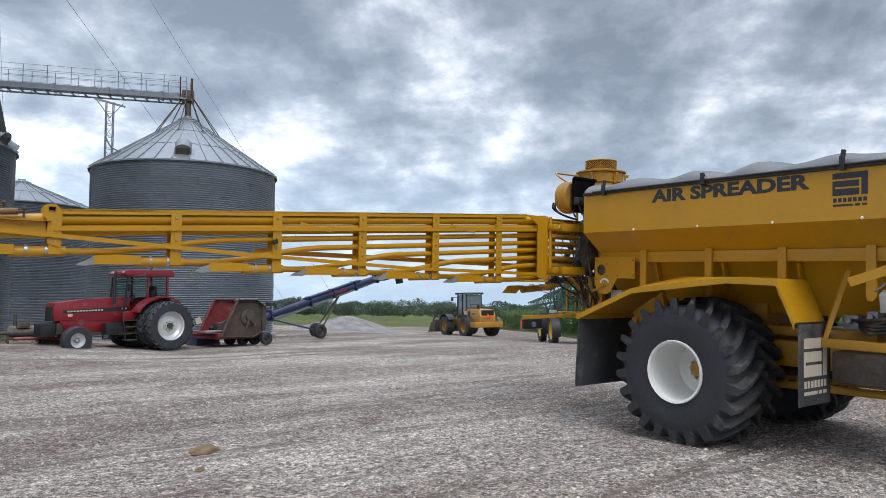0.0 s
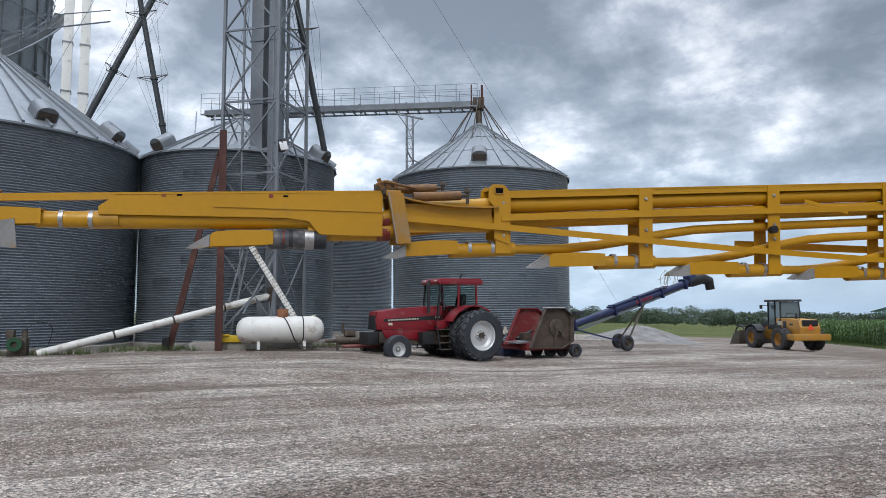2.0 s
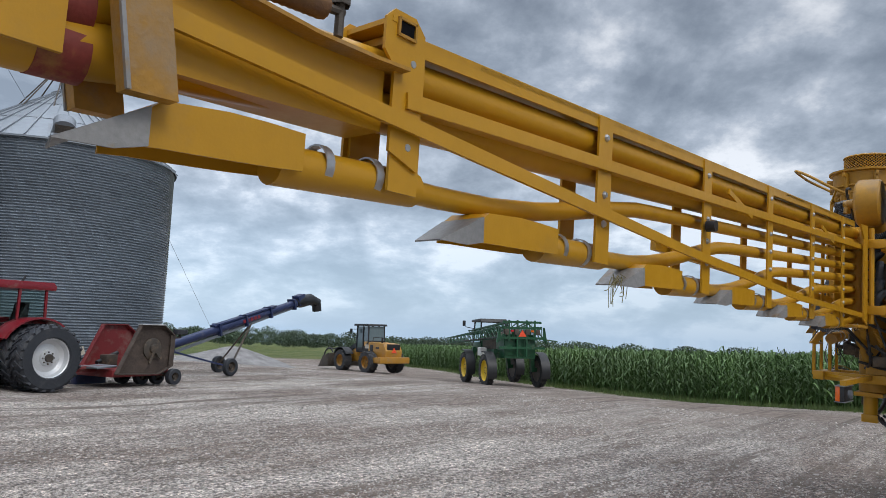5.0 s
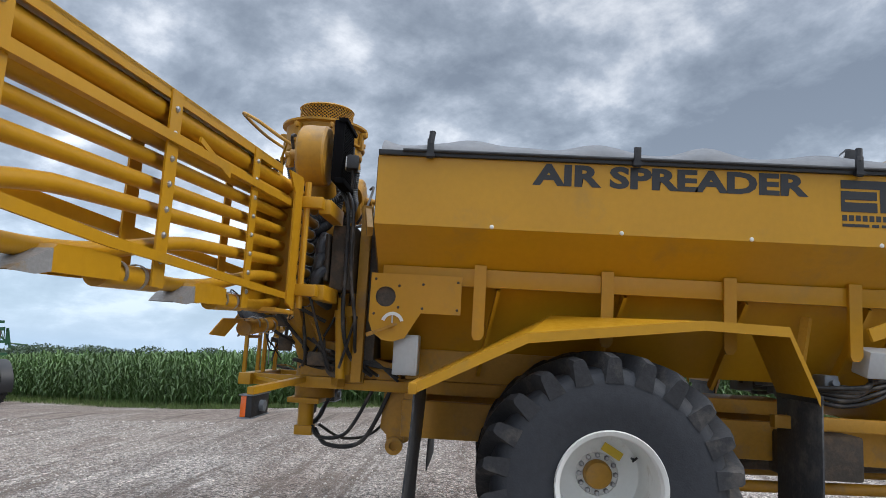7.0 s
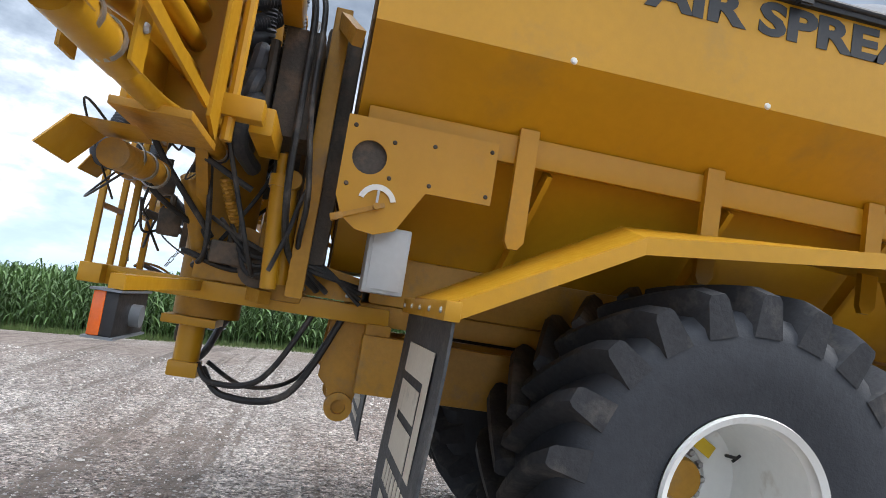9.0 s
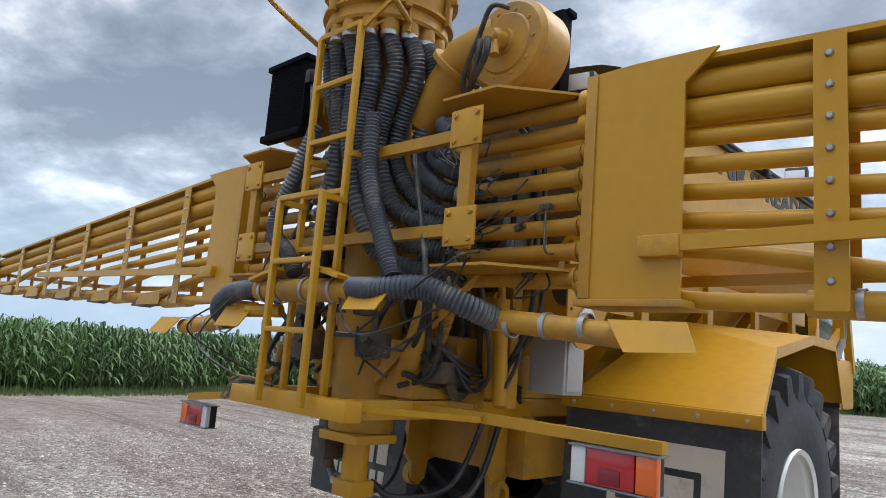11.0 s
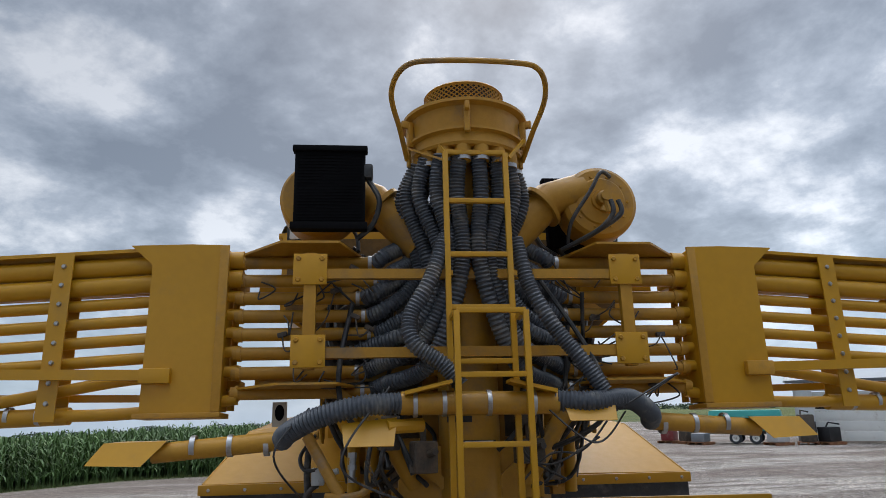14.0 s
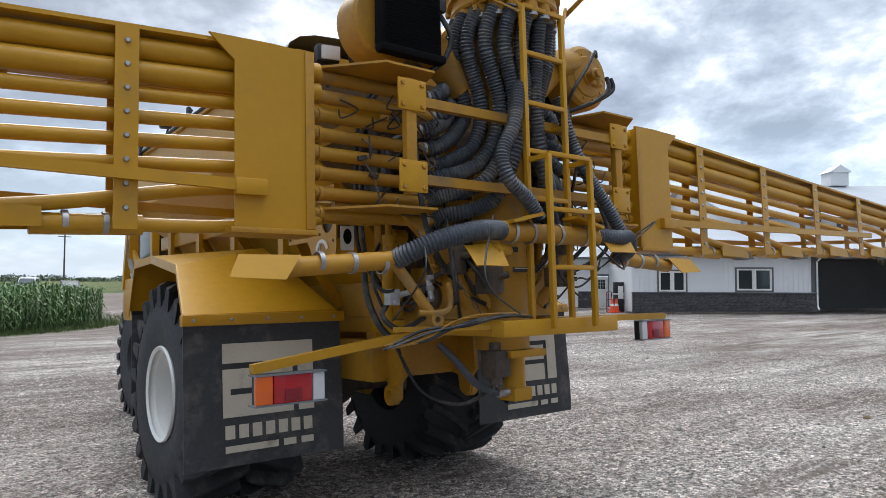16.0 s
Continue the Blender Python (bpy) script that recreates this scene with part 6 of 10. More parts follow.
for k, (a, b, c, d_) in enumerate((((0.10, 0.05, 0.96), (0.22, 0.2, 0.84), (0.40, 0.55, 0.92), (0.42, 0.78, 1.38)), ((0.10, 0.02, 0.98), (0.2, 0.12, 0.90), (0.38, 0.40, 0.98), (0.42, 0.62, 1.38)), ((-0.05, 0.05, 0.98), (-0.16, 0.3, 0.85), (-0.3, 0.6, 0.95), (-0.42, 0.8, 1.38)))):
    bm = bmesh.new()
    sweep(bm, bez([a, b, c, d_], 10), 0.02 - 0.003 * k, 8)
    part("hydraulic_hose", bm, CABLE, TRUCK)
bm = bmesh.new()
sweep(bm, bez([(0.0, -0.09, 0.955), (-0.14, -0.05, 0.965), (-0.26, 0.0, 1.03), (-0.39, 0.05, 1.19), (-0.47, 0.12, 1.30)], 8), 0.024, 10)
th = part("return_hose", bm, HOSE, TRUCK, "thick grey return hose")
bm = bmesh.new()
rod(bm, (0.02, -0.09, 0.955), (-0.10, -0.06, 0.958), 0.030, 12)
lathe(bm, [(0.02, -0.02), (0.036, -0.02), (0.036, 0.02), (0.02, 0.02)], 6, Matrix.Translation((-0.10, -0.062, 0.958)) @ Matrix.Rotation(math.pi / 2, 4, "Y"), True)
part("coupling", bm, STEEL, th)
bm = bmesh.new()
rod(bm, (-0.98, -0.10, 1.85), (-0.76, -0.21, 1.49), 0.034, 14)
rod(bm, (-1.02, -0.08, 1.92), (-0.96, -0.11, 1.82), 0.020, 10)
lathe(bm, [(0.02, -0.03), (0.045, -0.03), (0.045, 0.03), (0.02, 0.03)], 14, Matrix.Translation((-0.75, -0.215, 1.475)) @ Matrix.Rotation(math.pi / 2, 4, "X"), True)
part("fold_cylinder", bm, SCUFF, TRUCK, "slanting yellow fold cylinder")
bm = bmesh.new()
box(bm, (-0.92, 0.0, 1.62), (0.075, 0.07, 0.10), bev=0.006)
for dz in (-0.03, 0.03):
    rod(bm, (-0.92, -0.035, 1.62 + dz), (-0.92, -0.06, 1.62 + dz), 0.014, 8)
rod(bm, (-0.88, 0.0, 1.63), (-0.80, -0.02, 1.65), 0.018, 10)
part("valve_block", bm, ALU, TRUCK, "bare aluminium valve block")
bm = bmesh.new()
rod(bm, (-0.709, -0.10, 1.735), (-0.715, -0.14, 1.60), 0.020, 10)
for zz, r_ in ((1.74, 0.026), (1.67, 0.028), (1.60, 0.026)):
    lathe(bm, [(0, -0.014), (r_, -0.014), (r_, 0.014), (0, 0.014)], 6, Matrix.Translation((-0.712, -0.12, zz)))
part("fitting", bm, STEEL, TRUCK, "plated hose fitting")
bm = bmesh.new()
sweep(bm, bez([(-0.624, -0.19, 1.70), (-0.622, -0.21, 1.62), (-0.64, -0.22, 1.54), (-0.74, -0.23, 1.515), (-0.86, -0.20, 1.52)], 6), 0.020, 10)
part("steel_line", bm, SCUFF, TRUCK, "yellow-painted steel line")
for k, (a, b, c, d_) in enumerate((((-0.997, 0.2, 1.78), (-1.0, 0.16, 1.62), (-0.97, 0.08, 1.45), (-0.90, 0.0, 1.33)), ((-0.92, 0.05, 1.58), (-0.99, 0.0, 1.50), (-0.90, -0.06, 1.42), (-0.72, -0.10, 1.50)), ((-0.95, 0.1, 1.86), (-1.03, 0.04, 1.74), (-1.0, -0.02, 1.66), (-0.92, -0.03, 1.66)))):
    bm = bmesh.new()
    sweep(bm, bez([a, b, c, d_], 10), 0.022 - 0.005 * k, 8)
    part("hydraulic_hose", bm, CABLE, TRUCK)
rk = random.Random(12)
for k in range(9):
    bm = bmesh.new()
    o = [rk.uniform(-0.03, 0.03) for _ in range(8)]
    sweep(bm, bez([(-1.12 + o[0], -0.27 + o[1], 1.315 + abs(o[2])), (-0.90 + o[3], -0.36 + o[1], 1.39 + o[4]), (-0.72 + o[5], -0.44, 1.46 + o[6]), (-0.46 + o[7], -0.52, 1.485 + 0.01 * (k % 3)), (-0.20, -0.50, 1.475)], 8), 0.006 + 0.004 * (k % 3 == 0), 6)
    part("cable", bm, (CABLE, HOSE, SCUFF)[k % 3], TRUCK)
for k in range(6):
    a = vec((-0.63, -0.30, 1.71)).lerp(vec((-0.53, -0.40, 1.50)), k / 6)
    b = vec((-0.63, -0.30, 1.71)).lerp(vec((-0.53, -0.40, 1.50)), (k + 0.85) / 6)
    bm = bmesh.new()
    c, d_ = frame_of(b - a)
    w_ = (c if k % 2 else d_) * 0.011
    sweep(bm, [a - w_, a + w_, b + w_, b - w_], 0.0035, 5, True)
    part("chain_link", bm, GREASE, TRUCK)
bm = bmesh.new()
box(bm, (0.03, -0.204, 1.79), (0.20, 0.004, 0.035))
lb = part("warning_label", bm, INK, TRUCK, "narrow black label on the column")
bm = bmesh.new()
box(bm, (0.03, -0.207, 1.80), (0.17, 0.003, 0.006))
part("label_bar", bm, CREAM, lb)
bm = bmesh.new()
pts = [(-0.045, -0.075), (0.045, -0.075), (0.045, 0.075), (-0.045, 0.075)]
prism(bm, [(-1.175 + x, 1.99 + z) for x, z in pts], "y", 0.10, 0.106)
tp = part("dial_plate", bm, CREAM, TRUCK, "tan plate with a flat black oval painted as its opening")
# solid black disc on the uncut plate, for the dark inside the opening
bm = bmesh.new()
lathe(bm, [(0.0, 0.0), (0.036, 0.0), (0.036, 0.004), (0.0, 0.004)], 20, Matrix.Translation((-1.175, 0.0995, 2.0)) @ Matrix.Rotation(math.pi / 2, 4, "X") @ Matrix.Diagonal((0.8, 1.35, 1, 1)))
part("opening", bm, MATT_BLACK, tp)
for a, b, c in (((0.25, -0.3, 1.83), (0.30, -0.33, 1.70), (0.515, -0.3, 1.58)), ((0.73, -0.3, 1.81), (0.45, -0.34, 1.67), (0.28, -0.3, 1.69)), ((0.27, -0.28, 1.58), (0.42, -0.33, 1.72), (0.60, -0.28, 1.72)), ((0.60, -0.28, 1.72), (0.68, -0.3, 1.78), (0.80, -0.25, 1.90))):
    bm = bmesh.new()
    sweep(bm, bez([a, b, c], 8), 0.007, 6)
    part("cable", bm, CABLE, TRUCK)
for s in (1, -1):
    bm = bmesh.new()
    rod(bm, (s * 0.72, 0.37, 1.47), (s * 0.72, 0.33, 2.02), 0.042, 16)
    rod(bm, (s * 0.72, 0.33, 2.02), (s * 0.72, 0.325, 2.16), 0.024, 12)
    lathe(bm, [(0, -0.03), (0.05, -0.03), (0.05, 0.03), (0, 0.03)], 16, Matrix.Translation((s * 0.72, 0.33, 2.02)))
    cy_ = part("lift_ram", bm, YELLOW, TRUCK, "upright yellow hydraulic ram")
    bm = bmesh.new()
    sweep(bm, bez([(s * 0.76, 0.36, 1.56), (s * 0.80, 0.42, 1.75), (s * 0.74, 0.46, 1.95), (s * 0.60, 0.5, 2.1)], 8), 0.012, 8)
    part("ram_hose", bm, CABLE, cy_)
bm = bmesh.new()
prism(bm, [(-0.05, 1.47), (0.86, 1.47), (0.86, 1.60), (0.55, 1.66), (0.20, 1.78), (-0.05, 1.78)], "x", -0.44, 0.44)
bm2 = bmesh.new()
box(bm2, (0, 2.0, 1.62), (0.84, 2.2, 0.28), bev=0.02)
part("conveyor_side", bm2, YELLOW_OLD, TRUCK, "grimy yellow conveyor casing under the hopper")
mh = part("conveyor_end", bm, YELLOW_OLD, TRUCK, "grimy yellow conveyor end housing")
for s in (1, -1):
    bm = bmesh.new()
    lathe(bm, [(0, 0.05), (0.03, 0.05), (0.05, 0.035), (0.085, 0.03), (0.09, 0.0)], 20, Matrix.Translation((s * 0.44, 0.20, 1.62)) @ Matrix.Rotation(s * math.pi / 2, 4, "Y"))
    part("bearing", bm, GREASE, mh)
    for k in range(5):
        bm = bmesh.new()
        lathe(bm, [(0, 0.008), (0.009, 0.008), (0.013, 0)], 6, Matrix.Translation((s * 0.44, 0.30 + 0.12 * k, 1.50)) @ Matrix.Rotation(s * math.pi / 2, 4, "Y"))
        part("bolt", bm, STEEL, mh)
    for k in range(4):
        bm = bmesh.new()
        sweep(bm, bez([(s * 0.47, 0.0 + 0.05 * k, 1.80), (s * (0.55 + 0.02 * k), 0.25, 1.68 - 0.05 * k), (s * 0.56, 0.55, 1.60 + 0.02 * k), (s * 0.50, 0.85, 1.55 - 0.03 * k)], 8), 0.012, 8)
        part("hydraulic_hose", bm, CABLE, TRUCK)
# small clutter round the column: hydraulic blocks, hoses, fittings, wires
r5 = random.Random(17)
for k in range(16):
    s = 1 if k % 2 else -1
    a = (s * r5.uniform(0.15, 0.55), r5.uniform(-0.25, 0.25), r5.uniform(1.45, 1.75))
    e_ = (s * r5.uniform(0.25, 0.75), r5.uniform(-0.2, 0.3), r5.uniform(1.9, 2.9))
    mid = (s * r5.uniform(0.2, 0.85), r5.uniform(-0.35, 0.3), r5.uniform(1.6, 2.3))
    bm = bmesh.new()
    sweep(bm, bez([a, mid, e_], 10), r5.uniform(0.010, 0.018), 8)
    part("hydraulic_hose", bm, CABLE, TOWER)
for k in range(14):
    s = 1 if k % 2 else -1
    a = (s * r5.uniform(0.6, 1.3), -0.06, r5.uniform(2.1, 2.95))
    e_ = (s * (abs(a[0]) + r5.uniform(-0.15, 0.2)), -0.07, a[2] + r5.uniform(-0.3, 0.12))
    mid = ((a[0] + e_[0]) / 2 + r5.uniform(-0.05, 0.05), -0.13, (a[2] + e_[2]) / 2 - r5.uniform(0.02, 0.12))
    bm = bmesh.new()
    sweep(bm, bez([a, mid, e_], 8), 0.005, 6)
    box(bm, a, (0.06, 0.03, 0.03), (0, r5.uniform(-30, 30), 0), 0.006)
    part("sensor_wire", bm, GREASE, TOWER)
for a, b, c in (((-0.95, -0.35, 2.0), (-1.1, -0.6, 1.75), (-0.98, -0.1, 1.48)), ((0.95, -0.35, 2.0), (1.15, -0.5, 2.15), (0.5, -0.5, 1.8)), ((-0.5, -0.5, 2.1), (-0.75, -0.7, 1.7), (-0.4, -0.6, 1.5)), ((0.3, -0.5, 2.05), (0.6, -0.6, 1.78), (0.9, -0.3, 1.95))):
    bm = bmesh.new()
    sweep(bm, bez([a, b, c], 10), 0.006, 6)
    part("loose_wire", bm, CABLE, TOWER)
for x, y, z, sx, sy, sz in ((-0.30, -0.22, 1.72, 0.14, 0.14, 0.18), (0.32, -0.24, 1.74, 0.16, 0.12, 0.14), (0.30, -0.30, 1.95, 0.10, 0.10, 0.12), (-0.28, 0.2, 1.6, 0.2, 0.2, 0.16), (0.48, 0.12, 1.62, 0.16, 0.2, 0.12), (-0.5, -0.1, 1.86, 0.12, 0.12, 0.2)):
    bm = bmesh.new()
    box(bm, (x, y, z), (sx, sy, sz), (0, 0, 12), 0.015)
    rod(bm, (x, y, z), (x + 0.06, y - 0.12, z + 0.03), 0.022, 8)
    rod(bm, (x, y, z + sz / 2), (x, y, z + sz / 2 + 0.08), 0.018, 8)
    part("valve_block", bm, GREASE, TOWER)
for s in (1, -1):
    bm = bmesh.new()
    sweep(bm, [(s * 0.34, -0.02, 1.55), (s * 0.59, -0.12, 1.98)], 0.055, 12)
    part("cross_brace", bm, YELLOW_OLD, TOWER)
bm = bmesh.new()
lathe(bm, [(0.0, 0.03), (0.05, 0.03), (0.06, 0.02), (0.10, 0.015), (0.10, 0)], 18, Matrix.Translation((0.475, 0.28, 1.56)) @ Matrix.Rotation(math.pi / 2, 4, "Y"))
part("bearing", bm, GREASE, TOWER)
bm = bmesh.new()
box(bm, (0.0, 0.40, 1.62), (0.95, 0.28, 0.42), bev=0.03)
part("gearcase", bm, YELLOW_OLD, TOWER)
bm = bmesh.new()
box(bm, (-0.08, -0.19, 1.93), (0.15, 0.004, 0.035))
part("sticker", bm, BLACK, TOWER)

# valve banks and thick supply hoses between the column and the hopper
for s in (1, -1):
    bm = bmesh.new()
    box(bm, (s * 0.66, 0.34, 2.50), (0.40, 0.20, 0.56), bev=0.02)
    vb = part("valve_bank", bm, GREASE, TOWER, "black hydraulic valve bank")
    for k in range(5):
        bm = bmesh.new()
        rod(bm, (s * (0.50 + 0.08 * k), 0.20, 2.30), (s * (0.50 + 0.08 * k), 0.20, 2.70), 0.026, 10)
        part("valve", bm, GREASE, vb)
    for k in range(2):
        y0 = 0.36 + 0.05 * k
        bm = bmesh.new()
        sweep(bm, bez([(s * (0.72 + 0.03 * k), y0 - 0.1, 3.12), (s * (0.86 + 0.02 * k), y0, 2.9), (s * (0.90 + 0.015 * k), y0 + 0.02, 2.4), (s * (0.88 - 0.02 * k), y0 + 0.03 + 0.05 * (k % 2), 1.95), (s * (0.70 - 0.04 * k), y0 + 0.08, 1.66), (s * (0.52 - 0.03 * k), y0 + 0.25, 1.50)], 10), 0.018 - 0.003 * k, 10)
        part("supply_hose", bm, CABLE, TOWER)
    for k in range(3):
        bm = bmesh.new()
        sweep(bm, bez([(s * 0.55, 0.10 + 0.08 * k, 2.72 - 0.12 * k), (s * (0.80 + 0.04 * k), 0.14, 2.62 - 0.14 * k), (s * 0.72, 0.10, 2.42 - 0.12 * k), (s * 0.46, 0.06 + 0.05 * k, 2.30 - 0.1 * k)], 10), 0.045, 10)
        part("elbow_hose", bm, HOSE, TOWER)

# hardware at the hopper's front end: hydraulics, chain guard, junction box, bent scoop on a bracket
for s in (1, -1):
    bm = bmesh.new()
    box(bm, (s * 0.86, 4.78, 1.86), (0.20, 0.30, 0.22), (0, 14, 8), 0.02)
    jb = part("junction_box", bm, ALU, TRUCK, "grey sheet-metal junction box")
    for z in (2.62, 2.86):
        bm = bmesh.new()
        box(bm, (s * (HX + 0.03), 5.0, z), (0.06, 0.12, 0.16), bev=0.008)
        part("hinge_block", bm, YELLOW, TRUCK)
    bm = bmesh.new()
    bar(bm, (s * (HX - 0.02), 4.98, 2.75), (s * (HX - 0.02), 4.98, 2.10), 0.10, 0.06, (0, 1, 0))
    part("front_post", bm, YELLOW, TRUCK)
    bm = bmesh.new()
    bar(bm, (s * (HX - 0.02), 4.98, 2.25), (s * (HX + 0.02), 4.48, 2.06), 0.03, 0.10)
    br = part("scoop_arm", bm, YELLOW, TRUCK)
    bm = bmesh.new()
    strip(bm, [(4.72, 1.97), (4.80, 2.03), (4.88, 2.10), (4.96, 2.20), (4.99, 2.32), (4.97, 2.42)], s * (HX - 0.02), s * (HX + 0.05), 0.006, "x")
    part("scoop", bm, LIP, br, "bent bare-metal scoop")
    for k in range(5):
        bm = bmesh.new()
        sweep(bm, bez([(s * (0.5 + 0.05 * k), 4.2, 1.62), (s * (0.78 + 0.03 * k), 4.45 + 0.05 * k, 1.50 + 0.04 * k), (s * 0.75, 4.8, 1.55 + 0.05 * k), (s * 0.55, 5.2, 1.72)], 8), 0.02, 8)
        part("hydraulic_hose", bm, CABLE, TRUCK)
    for y, z, w in ((4.25, 1.60, 0.16), (4.48, 1.66, 0.12), (4.62, 1.58, 0.14)):
        bm = bmesh.new()
        box(bm, (s * 0.62, y, z), (0.22, w, 0.16), bev=0.02)
        rod(bm, (s * 0.70, y, z), (s * 0.80, y, z + 0.02), 0.03, 10)
        part("pump_block", bm, GALV_BAR, TRUCK)

# metering housing and frame posts between the column and the hopper
bm = bmesh.new()
box(bm, (0, 0.53, 2.28), (1.16, 0.20, 1.30), bev=0.03)
mh = part("metering_housing", bm, GREASE, TOWER, "dark greasy metering housing")
for k in range(6):
    bm = bmesh.new()
    box(bm, (-0.45 + 0.18 * k, 0.415, 2.2), (0.03, 0.03, 1.05), bev=0.005)
    part("housing_rib", bm, MATT_BROWN, mh)
for s in (1, -1):
    bm = bmesh.new()
    box(bm, (s * 0.66, 0.50, 2.22), (0.09, 0.09, 1.55), bev=0.008)
    part("frame_post", bm, YELLOW_OLD, TOWER)
    bm = bmesh.new()
    bar(bm, (s * 0.66, 0.50, 2.95), (s * 1.10, 0.60, 2.70), 0.05, 0.08)
    part("frame_brace", bm, YELLOW_OLD, TOWER)


# ---------------------------------------------------------------- grain bins
def far(x, y, z=None):
    """Where a thing of the bin yard stands."""
    a, b = x - 9.83, (y - 5.2) * 0.907
    c, d = math.cos(0.0192), math.sin(0.0192)
    p = (9.985 + a * c - b * d, 4.82 + a * d + b * c)
    return p if z is None else (*p, z)


def moved(x, y):
    """The shift of the bin yard round one of its points."""
    p = far(x, y)
    return Matrix.Translation((p[0] - x, p[1] - y, 0))


def shared(name, me, parent, m, mat=None):
    """One more object on a mesh that already stands."""
    ob = new(name, me)
    ob.parent, ob.matrix_basis = parent, m
    return ob


def mesh_from(name, bm, mat, angle=35):
    bmesh.ops.recalc_face_normals(bm, faces=bm.faces)
    me = bpy.data.meshes.new(name)
    bm.to_mesh(me)
    bm.free()
    finish(me, angle)
    me.materials.append(mat)
    return me


def wave_sheet(R, h, ang, pitch, amp, seg):
    """A curved wall sheet with level corrugations, from angle 0 to ang."""
    bm = bmesh.new()
    n = int(round(h / pitch)) * 4
    rows = []
    for i in range(n + 1):
        r = R + amp * math.sin(2 * math.pi * i / 4)
        rows.append([bm.verts.new((r * math.cos(ang * k / seg), r * math.sin(ang * k / seg), h * i / n)) for k in range(seg + 1)])
    for a, b in zip(rows, rows[1:]):
        for k in range(seg):
            bm.faces.new((a[k], a[k + 1], b[k + 1], b[k]))
    # the lapped edge with its row of bolts
    for k in range(int(h / 0.1)):
        z = 0.05 + 0.1 * k
        box(bm, ((R + amp + 0.004) * math.cos(0.004), (R + amp + 0.004) * math.sin(0.004), z), (0.012, 0.02, 0.02))
    return bm


def roof_panel(R, z0, r1, z1, ang, rib, seams):
    """A roof sheet between two ribs, with one raised rib on its edge."""
    bm = bmesh.new()
    ts = [0] + list(seams) + [1]
    for t0, t1 in zip(ts, ts[1:]):
        q = []
        for t, lift in ((t0, 0.02), (t1, 0.0)):
            r, z = R + (r1 - R) * t, z0 + (z1 - z0) * t + (lift if t0 else 0)
            q.append([bm.verts.new((r * math.cos(a), r * math.sin(a), z)) for a in (0, ang / 2, ang)])
        for k in range(2):
            bm.faces.new((q[0][k], q[0][k + 1], q[1][k + 1], q[1][k]))
    bar(bm, (R + 0.02, 0, z0 + rib * 0.45), (r1, 0, z1 + rib * 0.45), rib * 0.8, rib)
    a = ang / 2
    bar(bm, (R * math.cos(0), 0, z0 - 0.03), (R * math.cos(ang), R * math.sin(ang), z0 - 0.03), 0.01, 0.07)
    return bm


def grain_bin(x, y, R, eave, peak, label, courses, panels, collar, rib, seams, vents):
    z0 = float(land(x, y))
    b = thing("grain_bin", label, "grain bin", pose(x, y, z0), "grain bins of the farmyard")
    h = (eave - z0 - 0.15) / courses
    n = max(6, int(round(2 * math.pi * R / 2.85)))
    me = mesh_from("wall_sheet", wave_sheet(R, h, 2 * math.pi / n, h / round(h / 0.1), 0.026, max(5, int(60 / n))), GALV_SHEET, 80)
    for c in range(courses):
        for k in range(n):
            shared("wall_sheet", me, b, pose(0, 0, 0.15 + c * h, 0, 0, degrees(2 * math.pi * (k + 0.5 * (c % 2)) / n)))
    bm = bmesh.new()
    lathe(bm, [(R - 0.3, -0.3), (R + 0.16, -0.3), (R + 0.16, 0.14), (R + 0.12, 0.17), (R - 0.3, 0.17)], 72, None, True)
    part("foundation", bm, CONCRETE, b, "pale concrete foundation ring")
    ze, zp = eave - z0, peak - z0
    me = mesh_from("roof_panel", roof_panel(R + 0.12, ze - 0.02, collar, zp - 0.15, 2 * math.pi / panels, rib, seams), GALV_ROOF)
    for k in range(panels):
        shared("roof_panel", me, b, pose(0, 0, 0, 0, 0, 360 * k / panels))
    bm = bmesh.new()
    lathe(bm, [(collar + 0.10, zp - 0.24), (collar + 0.12, zp - 0.12), (collar + 0.02, zp - 0.05), (collar * 0.55, zp + 0.02), (collar * 0.5, zp + 0.10), (0, zp + 0.12)], 32)
    part("peak_collar", bm, CONCRETE if collar > 0.7 else GALV_BAR, b, "pale round collar at the peak")
    for az, t in vents:
        r = R + (collar - R) * t
        z = ze + (zp - 0.15 - ze) * t
        slope = degrees(math.atan2(zp - ze, R - collar))
        m = Matrix.Rotation(radians(az), 4, "Z") @ Matrix.Translation((r, 0, z)) @ Matrix.Rotation(radians(slope), 4, "Y")
        bm = bmesh.new()
        pts = [(-0.30, 0.0), (-0.30, 0.22)] + [(-0.30 * math.cos(radians(a)), 0.22 + 0.20 * math.sin(radians(a))) for a in range(20, 180, 20)] + [(0.30, 0.22), (0.30, 0.0)]
        prism(bm, pts, "x", -0.22, 0.30)
        bmesh.ops.scale(bm, vec=(1.35, 1.25, 1.35), verts=bm.verts)
        bmesh.ops.transform(bm, matrix=m, verts=bm.verts)
        v = part("roof_vent", bm, GALV_BAR, b, "hooded galvanised roof vent")
        bm = bmesh.new()
        box(bm, (0.1, 0, 0.03), (1.1, 1.05, 0.03))
        bmesh.ops.transform(bm, matrix=m, verts=bm.verts)
        part("flashing", bm, GALV_ROOF, v)
        bm = bmesh.new()
        box(bm, (0.411, 0, 0.21), (0.012, 0.62, 0.36))
        bmesh.ops.transform(bm, matrix=m, verts=bm.verts)
        part("mesh_screen", bm, GREASE, v)
    return b


def degrees(a):
    return a * 180 / math.pi


